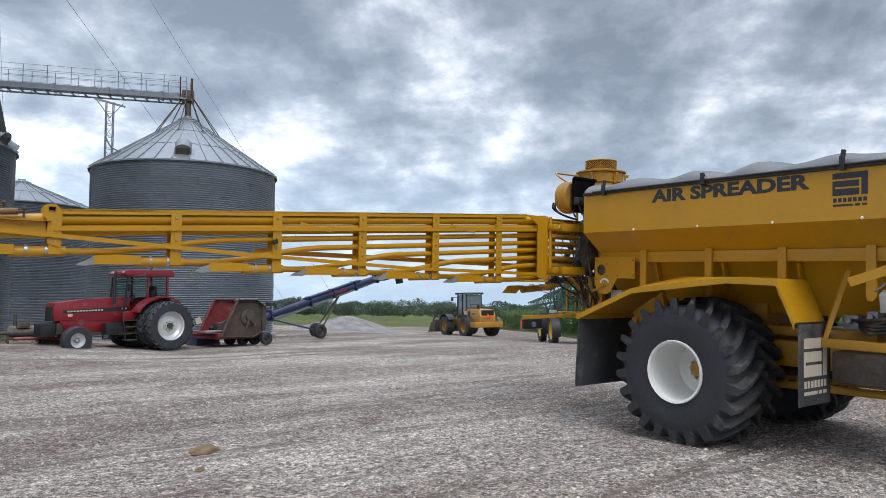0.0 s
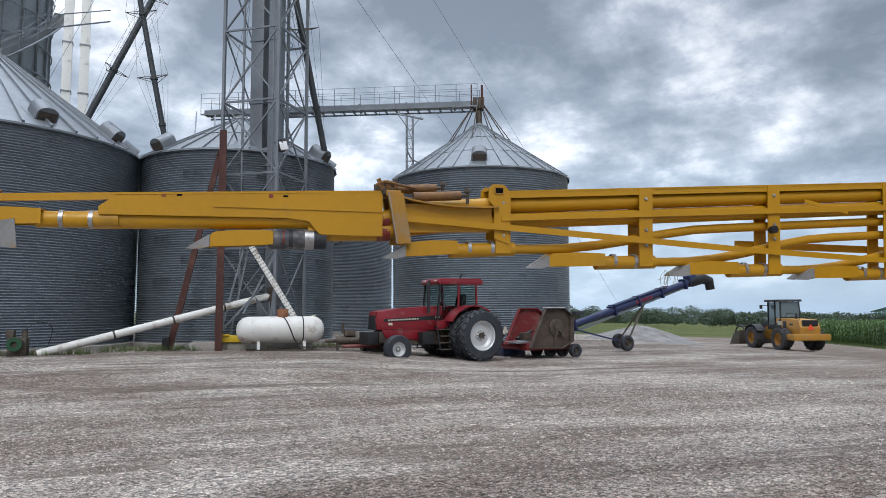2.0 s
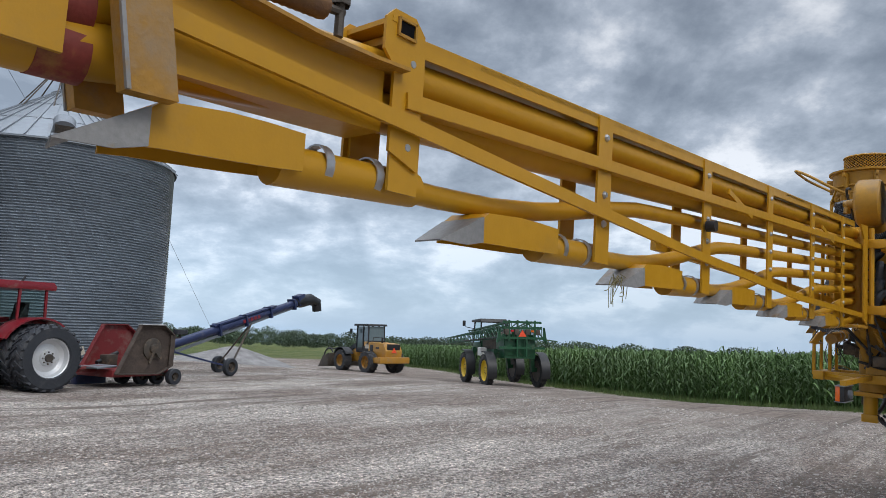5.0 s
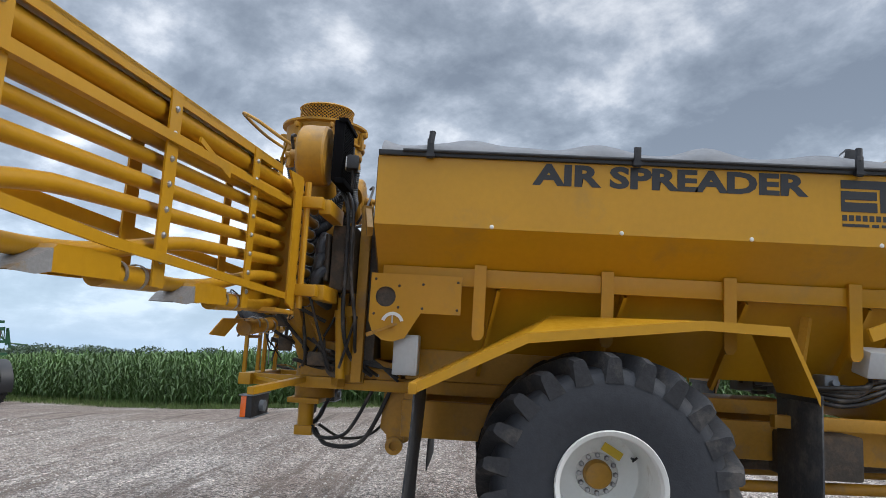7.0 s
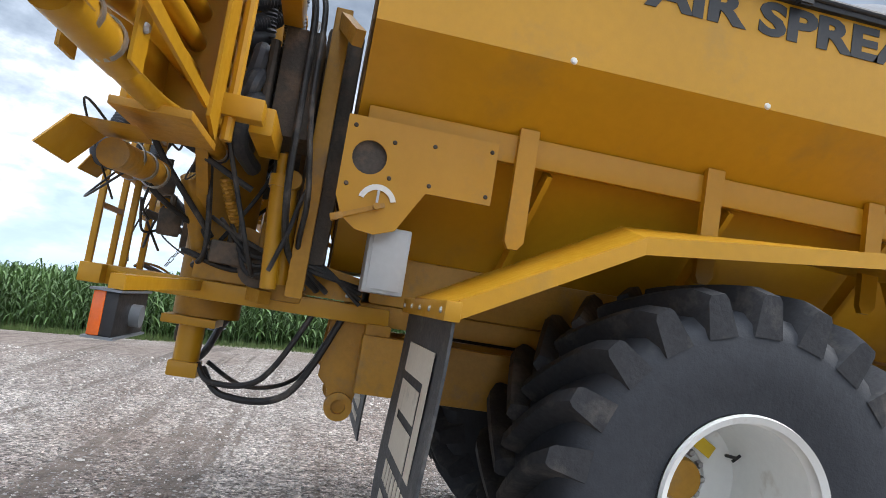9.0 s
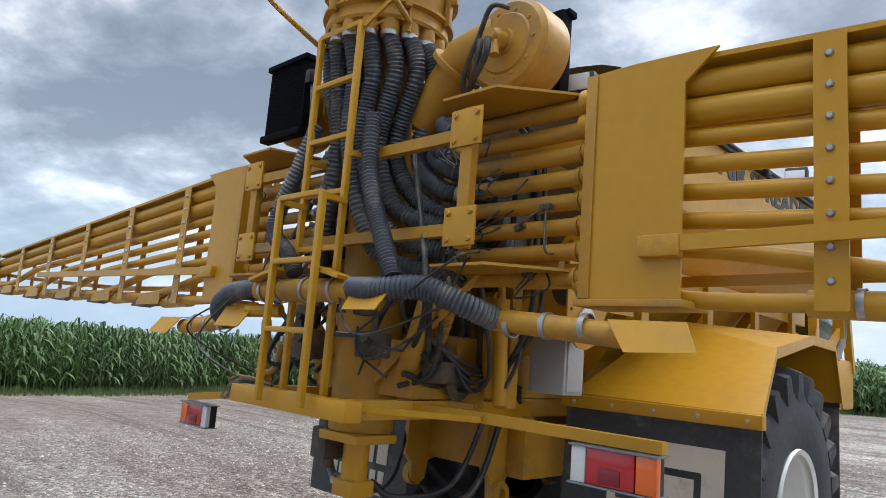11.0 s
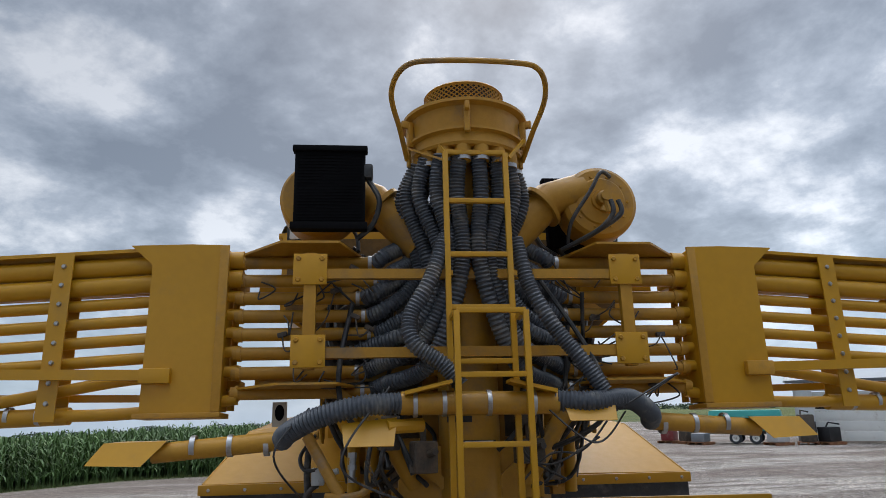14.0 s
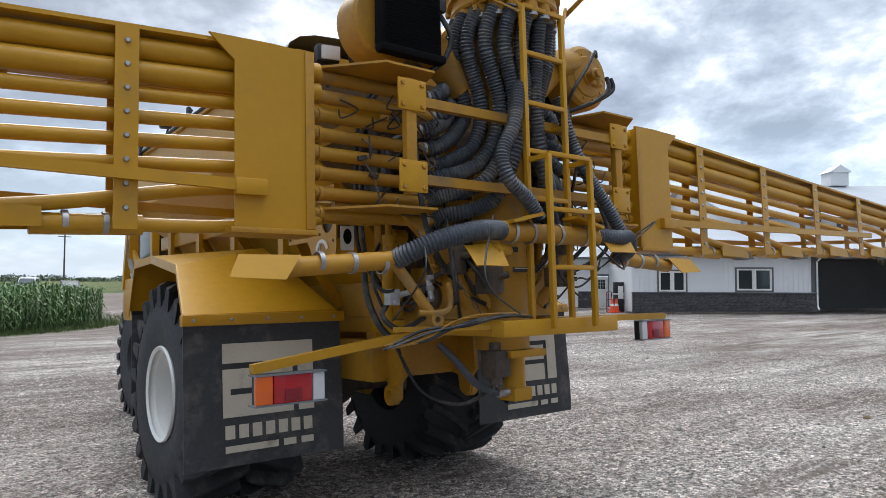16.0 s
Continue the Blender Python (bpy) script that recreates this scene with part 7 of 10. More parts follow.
GALV_SHEET = material("corrugated_galvanised_wall", (0.235, 0.268, 0.304), 0.38, 0.45, 0.1, 0.7, 0.03, 60, (0.064, 0.076, 0.088), 0.2, random_tint=0.16)

grain_bin(21.34, -26.1, 6.17, 8.33, 12.4, "large grey galvanised grain bin with hooded roof vents", 10, 44, 1.0, 0.10, (), [(k * 32 + 3, 0.13) for k in range(11)])
grain_bin(11.0, -27.1, 4.17, 8.3, 10.65, "mid-sized grey galvanised grain bin behind the elevator leg", 9, 30, 0.45, 0.06, (0.5,), [(150, 0.12), (40, 0.12), (185, 0.12)])
BIN_3 = grain_bin(5.2, -45.0, 4.4, 8.15, 10.0, "grey galvanised grain bin set further back with a dark emblem", 9, 30, 0.45, 0.06, (0.5,), [(200, 0.12)])
grain_bin(-1.2, -29.6, 4.62, 8.64, 11.8, "grey galvanised grain bin with a catwalk ending at its peak", 10, 38, 0.40, 0.055, (0.36, 0.70), [(72, 0.16)])

# emblem on the far bin: plain dark bars in a ring
bm = bmesh.new()
for k in range(5):
    a = radians(76 + 3.2 * k)
    bar(bm, (4.44 * math.cos(a), 4.44 * math.sin(a), 6.35), (4.44 * math.cos(a + 0.035), 4.44 * math.sin(a + 0.035), 6.35), 0.02, 0.36)
sweep(bm, [(4.46 * math.cos(radians(82 + 14 * math.cos(t))), 4.46 * math.sin(radians(82 + 14 * math.cos(t))), 6.35 + 0.42 * math.sin(t)) for t in (2 * math.pi * i / 24 for i in range(24))], 0.03, 6, True)
part("emblem", bm, INK, BIN_3, "dark plain emblem bars in a ring")


# peak struts, lattice ladder mast on the bin under the catwalk
def bolted(name, segs, r, mat, parent, label="", seg=8):
    for a, b in segs:
        bm = bmesh.new()
        rod(bm, a, b, r, seg)
        part(name, bm, mat, parent, label)


CAT_A, CAT_B = vec((13.3, -36.2, 13.3)), vec((-1.2, -29.65, 12.95))
mast = thing("lattice_mast", "slim galvanised lattice mast standing against the bin wall", "mast", pose(2.88, -28.4, float(land(2.9, -28))))
for dx in (-0.16, 0.16):
    for dy in (-0.16, 0.16):
        bm = bmesh.new()
        rod(bm, (dx, dy, 0), (dx, dy, 11.6), 0.025, 8)
        part("mast_post", bm, GALV_BAR, mast)
for k in range(19):
    z = 0.3 + k * 0.6
    bm = bmesh.new()
    for i, j in (((-1, -1), (1, -1)), ((1, -1), (1, 1)), ((1, 1), (-1, 1)), ((-1, 1), (-1, -1))):
        bar(bm, (i[0] * 0.16, i[1] * 0.16, z), (j[0] * 0.16, j[1] * 0.16, z), 0.025, 0.025)
        if k < 18:
            bar(bm, (i[0] * 0.16, i[1] * 0.16, z), (j[0] * 0.16, j[1] * 0.16, z + 0.6), 0.016, 0.016)
    part("lattice", bm, GALV_BAR, mast)
bm = bmesh.new()
bar(bm, (-0.7, 0, 11.5), (0.7, 0, 11.7), 0.08, 0.08)
for dx in (-0.6, 0.6):
    bar(bm, (0, 0, 10.85), (dx, 0, 11.65), 0.04, 0.04)
part("head_bracket", bm, GALV_BAR, mast)
bm = bmesh.new()
sweep(bm, bez([(0.2, 0.3, 9.8), (-0.1, 0.3, 9.3), (-0.9, 0.1, 9.15), (-1.9, -0.2, 9.4), (-3.0, -0.6, 10.2)], 8), 0.035, 8)
part("hand_rail", bm, GALV_BAR, mast)

# ---- the catwalk with its conveyor
walkway = thing("catwalk", "galvanised catwalk with a conveyor and mesh railing between bins", "catwalk")
d = (CAT_B - CAT_A)
L = d.length
d = d.normalized()
side = Vector((-d.y, d.x, 0))
bm = bmesh.new()
bar(bm, CAT_A, CAT_B, 0.42, 0.30)
part("conveyor_casing", bm, GALV_BAR, walkway)
for k in range(6):
    p = CAT_A + d * (L * (k + 0.5) / 6)
    bm = bmesh.new()
    bar(bm, p - d * 0.05, p + d * 0.05, 0.50, 0.42)
    part("flange", bm, GALV_BAR, walkway)
for s in (-1, 1):
    bm = bmesh.new()
    bar(bm, CAT_A + side * s * 0.55 + Vector((0, 0, -0.20)), CAT_B + side * s * 0.55 + Vector((0, 0, -0.20)), 0.05, 0.08)
    part("walkway_beam", bm, GALV_BAR, walkway)
    for z in (0.42, 0.72, 1.0):
        bm = bmesh.new()
        rod(bm, CAT_A + side * s * 0.6 + Vector((0, 0, z)), CAT_B + side * s * 0.6 + Vector((0, 0, z)), 0.011, 6)
        part("rail", bm, GALV_BAR, walkway)
    for k in range(15):
        p = CAT_A + d * (L * k / 14) + side * s * 0.6
        bm = bmesh.new()
        rod(bm, p + Vector((0, 0, -0.25)), p + Vector((0, 0, 1.0)), 0.018, 6)
        part("rail_post", bm, GALV_BAR, walkway)
for k in range(26):
    p = CAT_A + d * (L * (k + 0.5) / 26) + Vector((0, 0, -0.19))
    bm = bmesh.new()
    bar(bm, p - side * 0.55, p + side * 0.55, 0.10, 0.03)
    part("tread", bm, GALV_BAR, walkway)
# truss under the walk at its mast and the head above the bin
bm = bmesh.new()
box(bm, CAT_B + Vector((0, 0, 0.05)), (0.62, 0.55, 0.62), (0, 0, -18), 0.03)
rod(bm, CAT_B, CAT_B + Vector((0, 0.05, -1.4)), 0.17, 14)
part("discharge_head", bm, GREASE, walkway, "dark discharge head over the bin's peak")
bm = bmesh.new()
bar(bm, CAT_B + Vector((-0.1, 0.3, -0.3)), CAT_B + Vector((-0.1, 0.3, 1.0)), 0.10, 0.10)
bar(bm, CAT_B + Vector((0.5, 0.3, -0.3)), CAT_B + Vector((0.5, 0.3, 1.0)), 0.06, 0.06)
part("end_post", bm, BROWN_STEEL, walkway)
for az in (20, 60, 100, 140, 180, 220, 260, 300, 340):
    a = radians(az)
    bm = bmesh.new()
    rod(bm, CAT_B + Vector((0.2 * math.cos(a), 0.2 * math.sin(a), 0.1)), Vector((-1.2, -29.6, 10.55)) + Vector((1.9 * math.cos(a), 1.9 * math.sin(a), 0)), 0.028, 6)
    part("peak_strut", bm, GREASE, walkway)
bm = bmesh.new()
for dx, dy in ((0.5, 0.3), (-0.5, 0.3)):
    bar(bm, CAT_A + Vector((dx, dy, 0)), Vector(far(12.0 + dx, -33.0, 9.5)), 0.07, 0.07)
part("support_leg", bm, GALV_BAR, walkway)

# ---- the elevator leg in its lattice tower
zt = float(land(9.9, -21.3))
TALL = 27.0
leg = thing("elevator_tower", "tall galvanised lattice tower round a grain elevator leg", "elevator tower", pose(9.95, -23.3, zt, 0, 0, 60))
HW = 1.2
corners = [(-HW, -HW), (HW, -HW), (HW, HW), (-HW, HW)]
for cx_, cy_ in corners:
    bm = bmesh.new()
    bar(bm, (cx_, cy_, -0.2), (cx_, cy_, TALL), 0.11, 0.11, (1, 0, 0))
    part("corner_post", bm, GALV_BAR, leg)
    bm = bmesh.new()
    box(bm, (cx_, cy_, 0.05), (0.35, 0.35, 0.14))
    part("base_plate", bm, CONCRETE, leg)
STOREY = 2.9
for k in range(9):
    z0 = 0.9 + k * STOREY
    for (a, b) in zip(corners, corners[1:] + corners[:1]):
        a, b = vec((*a, 0)), vec((*b, 0))
        up_ = Vector((0, 0, 1))
        bm = bmesh.new()
        bar(bm, a + up_ * (z0 + STOREY), b + up_ * (z0 + STOREY), 0.07, 0.07)
        part("girt", bm, GALV_BAR, leg)
        for p, q in ((a, b), (b, a)):
            bm = bmesh.new()
            bar(bm, p + up_ * z0, q + up_ * (z0 + STOREY), 0.05, 0.05)
            part("brace", bm, GALV_BAR, leg)
for y_, w_ in ((-0.30, 0.56), (0.42, 0.40)):
    bm = bmesh.new()
    box(bm, (-0.05, y_, TALL / 2 + 0.4), (0.62, w_, TALL - 0.8), bev=0.01)
    tr = part("leg_trunk", bm, GALV_BAR, leg, "dull grey elevator trunk casing")
    for k in range(10):
        bm = bmesh.new()
        box(bm, (-0.05, y_, 2.0 + k * 2.6), (0.70, w_ + 0.08, 0.06))
        part("flange", bm, GALV_BAR, tr)
bm = bmesh.new()
prism(bm, [(-0.85, 0.1), (0.85, 0.1), (0.85, 0.9), (0.45, 1.7), (-0.45, 1.7), (-0.85, 1.0)], "x", -0.40, 0.36)
part("boot", bm, GALV_BAR, leg, "sloped grey elevator boot")
for x_, y_, r_ in ((0.75, -0.6, 0.05), (-0.85, 0.5, 0.07), (0.8, 0.75, 0.035), (0.55, 0.9, 0.03)):
    bm = bmesh.new()
    rod(bm, (x_, y_, 1.2), (x_, y_, TALL - 1), r_, 10)
    part("pipe", bm, GALV_BAR, leg)
# caged ladder
bm = bmesh.new()
for y_ in (-0.2, 0.2):
    bar(bm, (-1.32, y_, 2.2), (-1.32, y_, TALL), 0.04, 0.02)
for k in range(80):
    rod(bm, (-1.32, -0.2, 2.4 + 0.3 * k), (-1.32, 0.2, 2.4 + 0.3 * k), 0.012, 6)
lad = part("caged_ladder", bm, GALV_BAR, leg)
for k in range(16):
    bm = bmesh.new()
    sweep(bm, [(-1.32 - 0.62 * math.sin(radians(a)), -0.33 * math.cos(radians(a)), 4.5 + 1.4 * k) for a in range(0, 181, 20)], 0.018, 6)
    part("cage_hoop", bm, GALV_BAR, lad)
# cross arms with sagging stays where the pipes pass
bm = bmesh.new()
box(bm, (1.0, 1.27, 7.75), (0.34, 0.34, 0.42), (20, 10, 0), 0.03)
fl = part("floodlight", bm, BLACK, leg, "black floodlight with a pale lens")
bm = bmesh.new()
box(bm, (1.15, 1.44, 7.7), (0.30, 0.06, 0.36), (20, 10, -45), 0.01)
part("lens", bm, CLEAR_LENS, fl)

# spouts that run down from the tower's distributor
sp = thing("grain_spout", "dark steel grain spouts slanting to the bin roofs", "grain spout")
for a, b, r_ in (((14.07, -32.2, 22.0), (19.4, -31.2, 9.0), 0.155), ((15.95, -27.4, 18.0), (14.2, -27.6, 8.9), 0.12), ((10.45, -21.7, 22.0), (7.4, -24.9, 8.6), 0.13)):
    bm = bmesh.new()
    a, b = vec(a), vec(b)
    rod(bm, a, b, r_, 16)
    tube = part("tube", bm, GALV_DARK, sp)
    for t in (0.3, 0.62, 0.85):
        bm = bmesh.new()
        rod(bm, a.lerp(b, t) - (b - a).normalized() * 0.06, a.lerp(b, t) + (b - a).normalized() * 0.06, r_ + 0.04, 16)
        part("collar", bm, GALV_DARK, tube)
    # stay outriggers
    s_, u_ = frame_of(b - a)
    for t in (0.30, 0.62):
        c = a.lerp(b, t)
        for g in range(3):
            o = s_ * math.cos(g * 2.094 + 0.5) + u_ * math.sin(g * 2.094 + 0.5)
            o2 = s_ * math.cos((g + 1) * 2.094 + 0.5) + u_ * math.sin((g + 1) * 2.094 + 0.5)
            for p, q, r2 in ((c, c + o * 0.75, 0.018), (c + o * 0.75, c + o2 * 0.75, 0.013)):
                bm = bmesh.new()
                rod(bm, p, q, r2, 6)
                part("outrigger", bm, GREASE, tube)
        for g in range(3):
            o = s_ * math.cos(g * 2.094 + 0.5) + u_ * math.sin(g * 2.094 + 0.5)
            for p, q in ((a, c + o * 0.75), (c + o * 0.75, b)):
                bm = bmesh.new()
                rod(bm, p, q, 0.006, 5)
                part("stay_wire", bm, GREASE, tube)
for k, (a, b) in enumerate((((9.8, -24, 26), (26, -38, 0.5)), ((9.3, -24, 24), (33, -30, 7)), ((9.0, -24.5, 25), (-22, -52, 0)), ((9.0, -24.5, 19), (-14, -44, 0)), ((9.2, -24, 25.5), (12, -62, 0.4)), ((9.2, -24, 18), (15, -55, 0.4)))):
    w_ = thing("guy_wire", "thin steel guy wire anchoring the elevator tower", "guy wire", None, "guy wires of the tower")
    bm = bmesh.new()
    rod(bm, far(*a), far(*b), 0.010, 5)
    part("wire", bm, GALV_BAR, w_)

# brown post with its raking brace
post = thing("steel_post", "rust-brown square steel post with a raking brace", "steel post", pose(11.45, -21.0, float(land(11.45, -21.0))))
bm = bmesh.new()
bar(bm, (0, 0, -0.2), (0, 0, 8.0), 0.24, 0.24, (0, 1, 0))
for dx in (-0.1, 0.1):
    bar(bm, (dx, 0.122, 0), (dx, 0.122, 8.0), 0.05, 0.02, (0, 1, 0))
part("upright", bm, BROWN_STEEL, post)
bm = bmesh.new()
bar(bm, (1.85, -1.2, -0.1), (0.18, -1.2, 7.5), 0.16, 0.16, (0, 1, 0))
bar(bm, (1.73, -1.2, -0.1), (0.08, -1.2, 7.5), 0.05, 0.22, (0, 1, 0))
part("raking_brace", bm, BROWN_STEEL, post)
bm = bmesh.new()
box(bm, (1.9, -1.15, 0.22), (0.24, 0.24, 0.45), bev=0.02)
part("stub", bm, BLACK, post)
bm = bmesh.new()
bar(bm, (0, 0, 7.4), (0.22, -1.25, 7.4), 0.12, 0.12)
part("tie", bm, BROWN_STEEL, post)

# unloading auger
aug = thing("unloading_auger", "chipped white unloading auger tube leaning on the tower", "auger", Matrix.Translation((0.45, 1.55, 0)))
a, b = vec((16.65, -21.95, 0.5)), vec((9.25, -23.85, 2.45))
bm = bmesh.new()
rod(bm, a, b, 0.135, 20)
tube = part("tube", bm, PIPE_WHITE, aug)
for t in (0.0, 0.30, 0.55, 0.78, 1.0):
    bm = bmesh.new()
    rod(bm, a.lerp(b, t) - (b - a) * 0.004, a.lerp(b, t) + (b - a) * 0.004, 0.155, 20)
    part("band", bm, GREASE, tube)
bm = bmesh.new()
rod(bm, b, b + Vector((-0.25, 0, -0.55)), 0.15, 14, 0.12)
box(bm, b + Vector((-0.05, 0, 0.22)), (0.35, 0.25, 0.25), (0, 15, 0), 0.03)
part("spout_head", bm, GREASE, aug)
bm = bmesh.new()
box(bm, (17.15, -21.85, 0.75), (0.55, 0.40, 0.62), bev=0.04)
rod(bm, (17.15, -21.6, 0.85), (17.15, -21.5, 0.85), 0.24, 18)
rod(bm, (16.95, -21.8, 1.0), (16.95, -21.8, 1.3), 0.09, 12)
box(bm, (17.35, -21.75, 1.18), (0.24, 0.22, 0.26), bev=0.03)
drive = part("drive_engine", bm, GREASE, aug, "greasy dark green belt drive")
bm = bmesh.new()
lathe(bm, [(0.10, -0.03), (0.22, -0.03), (0.22, 0.03), (0.10, 0.03)], 20, Matrix.Translation((17.15, -21.46, 0.85)) @ Matrix.Rotation(math.pi / 2, 4, "X"), True)
part("pulley", bm, GREEN, drive)
bm = bmesh.new()
for dx, dy in ((-0.2, -0.1), (0.2, -0.1), (-0.2, 0.12), (0.2, 0.12)):
    bar(bm, (17.15 + dx, -21.85 + dy, float(land(17, -21.8)) - 0.02), (17.15 + dx, -21.85 + dy, 0.7), 0.06, 0.06)
part("stand", bm, GREASE, aug)
bm = bmesh.new()
sweep(bm, bez([(16.95, -21.8, 1.3), (16.6, -21.9, 1.55), (16.3, -22.3, 1.35), (16.5, -22.5, 0.6)], 8), 0.012, 6)
part("cable", bm, CABLE, aug)

# white cleated chute
chute = thing("cleated_chute", "white cleated chute leaning down from the tower", "chute")
a, b = vec((10.4, -21.8, 4.3)), vec((8.65, -21.2, 1.4))
bm = bmesh.new()
bar(bm, a, b, 0.20, 0.05, (0, 1, 0))
part("trough", bm, PIPE_WHITE, chute)
s_, u_ = frame_of(b - a, (0, 1, 0))
front = Vector((0, 1, 0)) * 0.032
for k in range(24):
    c = a.lerp(b, (k + 0.5) / 24) + front
    for o in (-0.055, 0.055):
        bm = bmesh.new()
        bar(bm, c + s_ * (o - 0.03), c + s_ * (o + 0.03), 0.035, 0.012, (0, 1, 0))
        part("cleat", bm, GREASE, chute)
# lower legs under the tower
stand = thing("chute_stand", "galvanised splayed frame under the tower's front", "frame", pose(10.3, -21.9, zt))
for a, b in (((-0.55, 0.1, 0), (-0.9, -0.1, 3.9)), ((1.3, 0.1, 0), (0.35, -0.1, 3.9)), ((0.9, -0.4, 0), (0.2, -0.4, 3.9)), ((-0.9, 0.1, 3.9), (1.6, 0.1, 3.9)), ((0.35, 0.1, 1.3), (-0.8, 0.1, 3.6)), ((1.35, 0, 0.4), (-0.4, 0, 2.4))):
    bm = bmesh.new()
    bar(bm, a, b, 0.07, 0.07)
    part("leg", bm, GALV_BAR, stand)
pad = thing("concrete_pad", "worn concrete pad under the elevator tower", "pad", pose(10.3, -23.1, zt), kind="structure")
bm = bmesh.new()
box(bm, (0, 0, 0.08), (4.4, 3.4, 0.36), bev=0.03)
part("slab", bm, CONCRETE, pad)
yb = thing("yellow_guard", "yellow steel guard lying on the concrete pad", "guard", pose(11.0, -21.45, zt + 0.26))
bm = bmesh.new()
box(bm, (0, 0, 0.13), (1.1, 0.3, 0.24), bev=0.02)
box(bm, (0.3, 0.1, 0.28), (0.4, 0.25, 0.06), bev=0.01)
part("guard", bm, BRIGHT_YELLOW, yb)

# ---- propane tank
zk = float(land(9.2, -19.3))
tank = thing("propane_tank", "white rust-specked propane tank with black straps on skids", "propane tank", pose(9.3, -20.6, zk, 0, 0, 4))
bm = bmesh.new()
prof = [(0, -1.55), (0.16, -1.53), (0.31, -1.46), (0.42, -1.34), (0.475, -1.18), (0.48, -1.1), (0.48, 1.1), (0.475, 1.18), (0.42, 1.34), (0.31, 1.46), (0.16, 1.53), (0, 1.55)]
lathe(bm, prof, 40, Matrix.Translation((0, 0, 0.72)) @ Matrix.Rotation(math.pi / 2, 4, "Y"))
part("shell", bm, PIPE_WHITE, tank)
bm = bmesh.new()
lathe(bm, [(0.20, -0.06), (0.20, 0.24), (0.17, 0.29), (0, 0.30)], 24, Matrix.Translation((-0.05, 0, 1.18)))
part("valve_dome", bm, RUST, tank, "rusty brown valve dome")
bm = bmesh.new()
box(bm, (-1.15, 0.0, 1.2), (0.16, 0.12, 0.08), bev=0.02)
part("gauge", bm, CREAM, tank)
for x_ in (-0.80, 0.80):
    for y_ in (-0.3, 0.3):
        bm = bmesh.new()
        box(bm, (x_, y_, 0.17), (0.10, 0.10, 0.30))
        part("leg", bm, WHITE, tank)
bm = bmesh.new()
for y_ in (-0.3, 0.3):
    box(bm, (0.05, y_, 0.02), (2.3, 0.12, 0.05))
part("skid", bm, GREASE, tank)
for pts in ([(-0.75, y, z) for y, z in [(0.49 * math.sin(radians(a)), 0.72 + 0.49 * math.cos(radians(a))) for a in range(-80, 150, 12)]], [(0.3 - 0.0035 * (a + 80), 0.5 * math.sin(radians(a)), 0.72 + 0.5 * math.cos(radians(a))) for a in range(-80, 140, 12)] + [(-0.6, 0.42, 0.12), (-0.85, 0.35, 0.10)]):
    bm = bmesh.new()
    sweep(bm, pts, 0.022, 8)
    part("hose", bm, CABLE, tank, "black rubber hose slung over the tank")

# pump between the tank and the tractor
zp_ = float(land(6.7, -20.3))
pump = thing("pump", "dark grey pump with pipes and a motor beside the tank", "pump", moved(6.2, -22.6) @ pose(6.2, -22.6, zp_))
bm = bmesh.new()
rod(bm, (-0.5, 0, 0.35), (0.5, 0, 0.35), 0.16, 16)
rod(bm, (-0.9, 0, 0.35), (0.9, 0, 0.35), 0.07, 12)
box(bm, (0, 0, 0.62), (0.4, 0.28, 0.22), bev=0.03)
rod(bm, (0.25, 0, 0.6), (0.25, 0, 1.0), 0.05, 10)
for x_ in (-0.45, 0.45):
    box(bm, (x_, 0, 0.12), (0.08, 0.3, 0.26))
bar(bm, (-1.4, 0.1, 0.14), (1.1, 0.1, 0.14), 0.08, 0.06)
part("pump_body", bm, GREASE, pump)
bm = bmesh.new()
rod(bm, (-1.6, 0.5, 0.16), (0.3, 0.4, 0.16), 0.06, 10)
part("red_pipe", bm, RED_OLD, pump)

# ---- electrics on the big bin's wall
def on_wall(az, z, dx=0.0):
    a = radians(az)
    return Matrix.Translation((21.34 + 6.22 * math.cos(a), -26.1 + 6.22 * math.sin(a), z)) @ Matrix.Rotation(a - math.pi / 2, 4, "Z")


cab = thing("electric_cabinet", "grey steel electric cabinet fixed to the bin wall", "electric cabinet", on_wall(93.8, 1.75))
bm = bmesh.new()
box(bm, (0, 0.10, 0), (1.0, 0.26, 1.05), bev=0.015)
part("body", bm, GALV_BAR, cab)
bm = bmesh.new()
box(bm, (-0.08, 0.24, 0), (0.78, 0.02, 0.95), bev=0.006)
door = part("door", bm, GALV_BAR, cab)
bm = bmesh.new()
box(bm, (0.12, 0.255, 0.05), (0.10, 0.012, 0.18))
part("label", bm, WHITE, door, "small white notice bars")
for az, z, sx, sz in ((103.5, 2.25, 0.5, 0.55), (106.5, 2.35, 0.25, 0.3), (104.6, 2.75, 0.2, 0.22), (108.5, 2.2, 0.4, 0.5)):
    mb = thing("meter_box", "small grey meter box on the bin wall", "meter box", on_wall(az - 20, z - 0.45), "meter boxes on the bin")
    bm = bmesh.new()
    box(bm, (0, 0.08, 0), (sx, 0.2, sz), bev=0.02)
    part("body", bm, GALV_BAR, mb)
    bm = bmesh.new()
    lathe(bm, [(0.09, 0), (0.09, 0.05), (0.06, 0.08), (0, 0.085)], 16, Matrix.Translation((0, 0.17, 0)) @ Matrix.Rotation(-math.pi / 2, 4, "X"))
    part("meter", bm, CLEAR_LENS, mb)
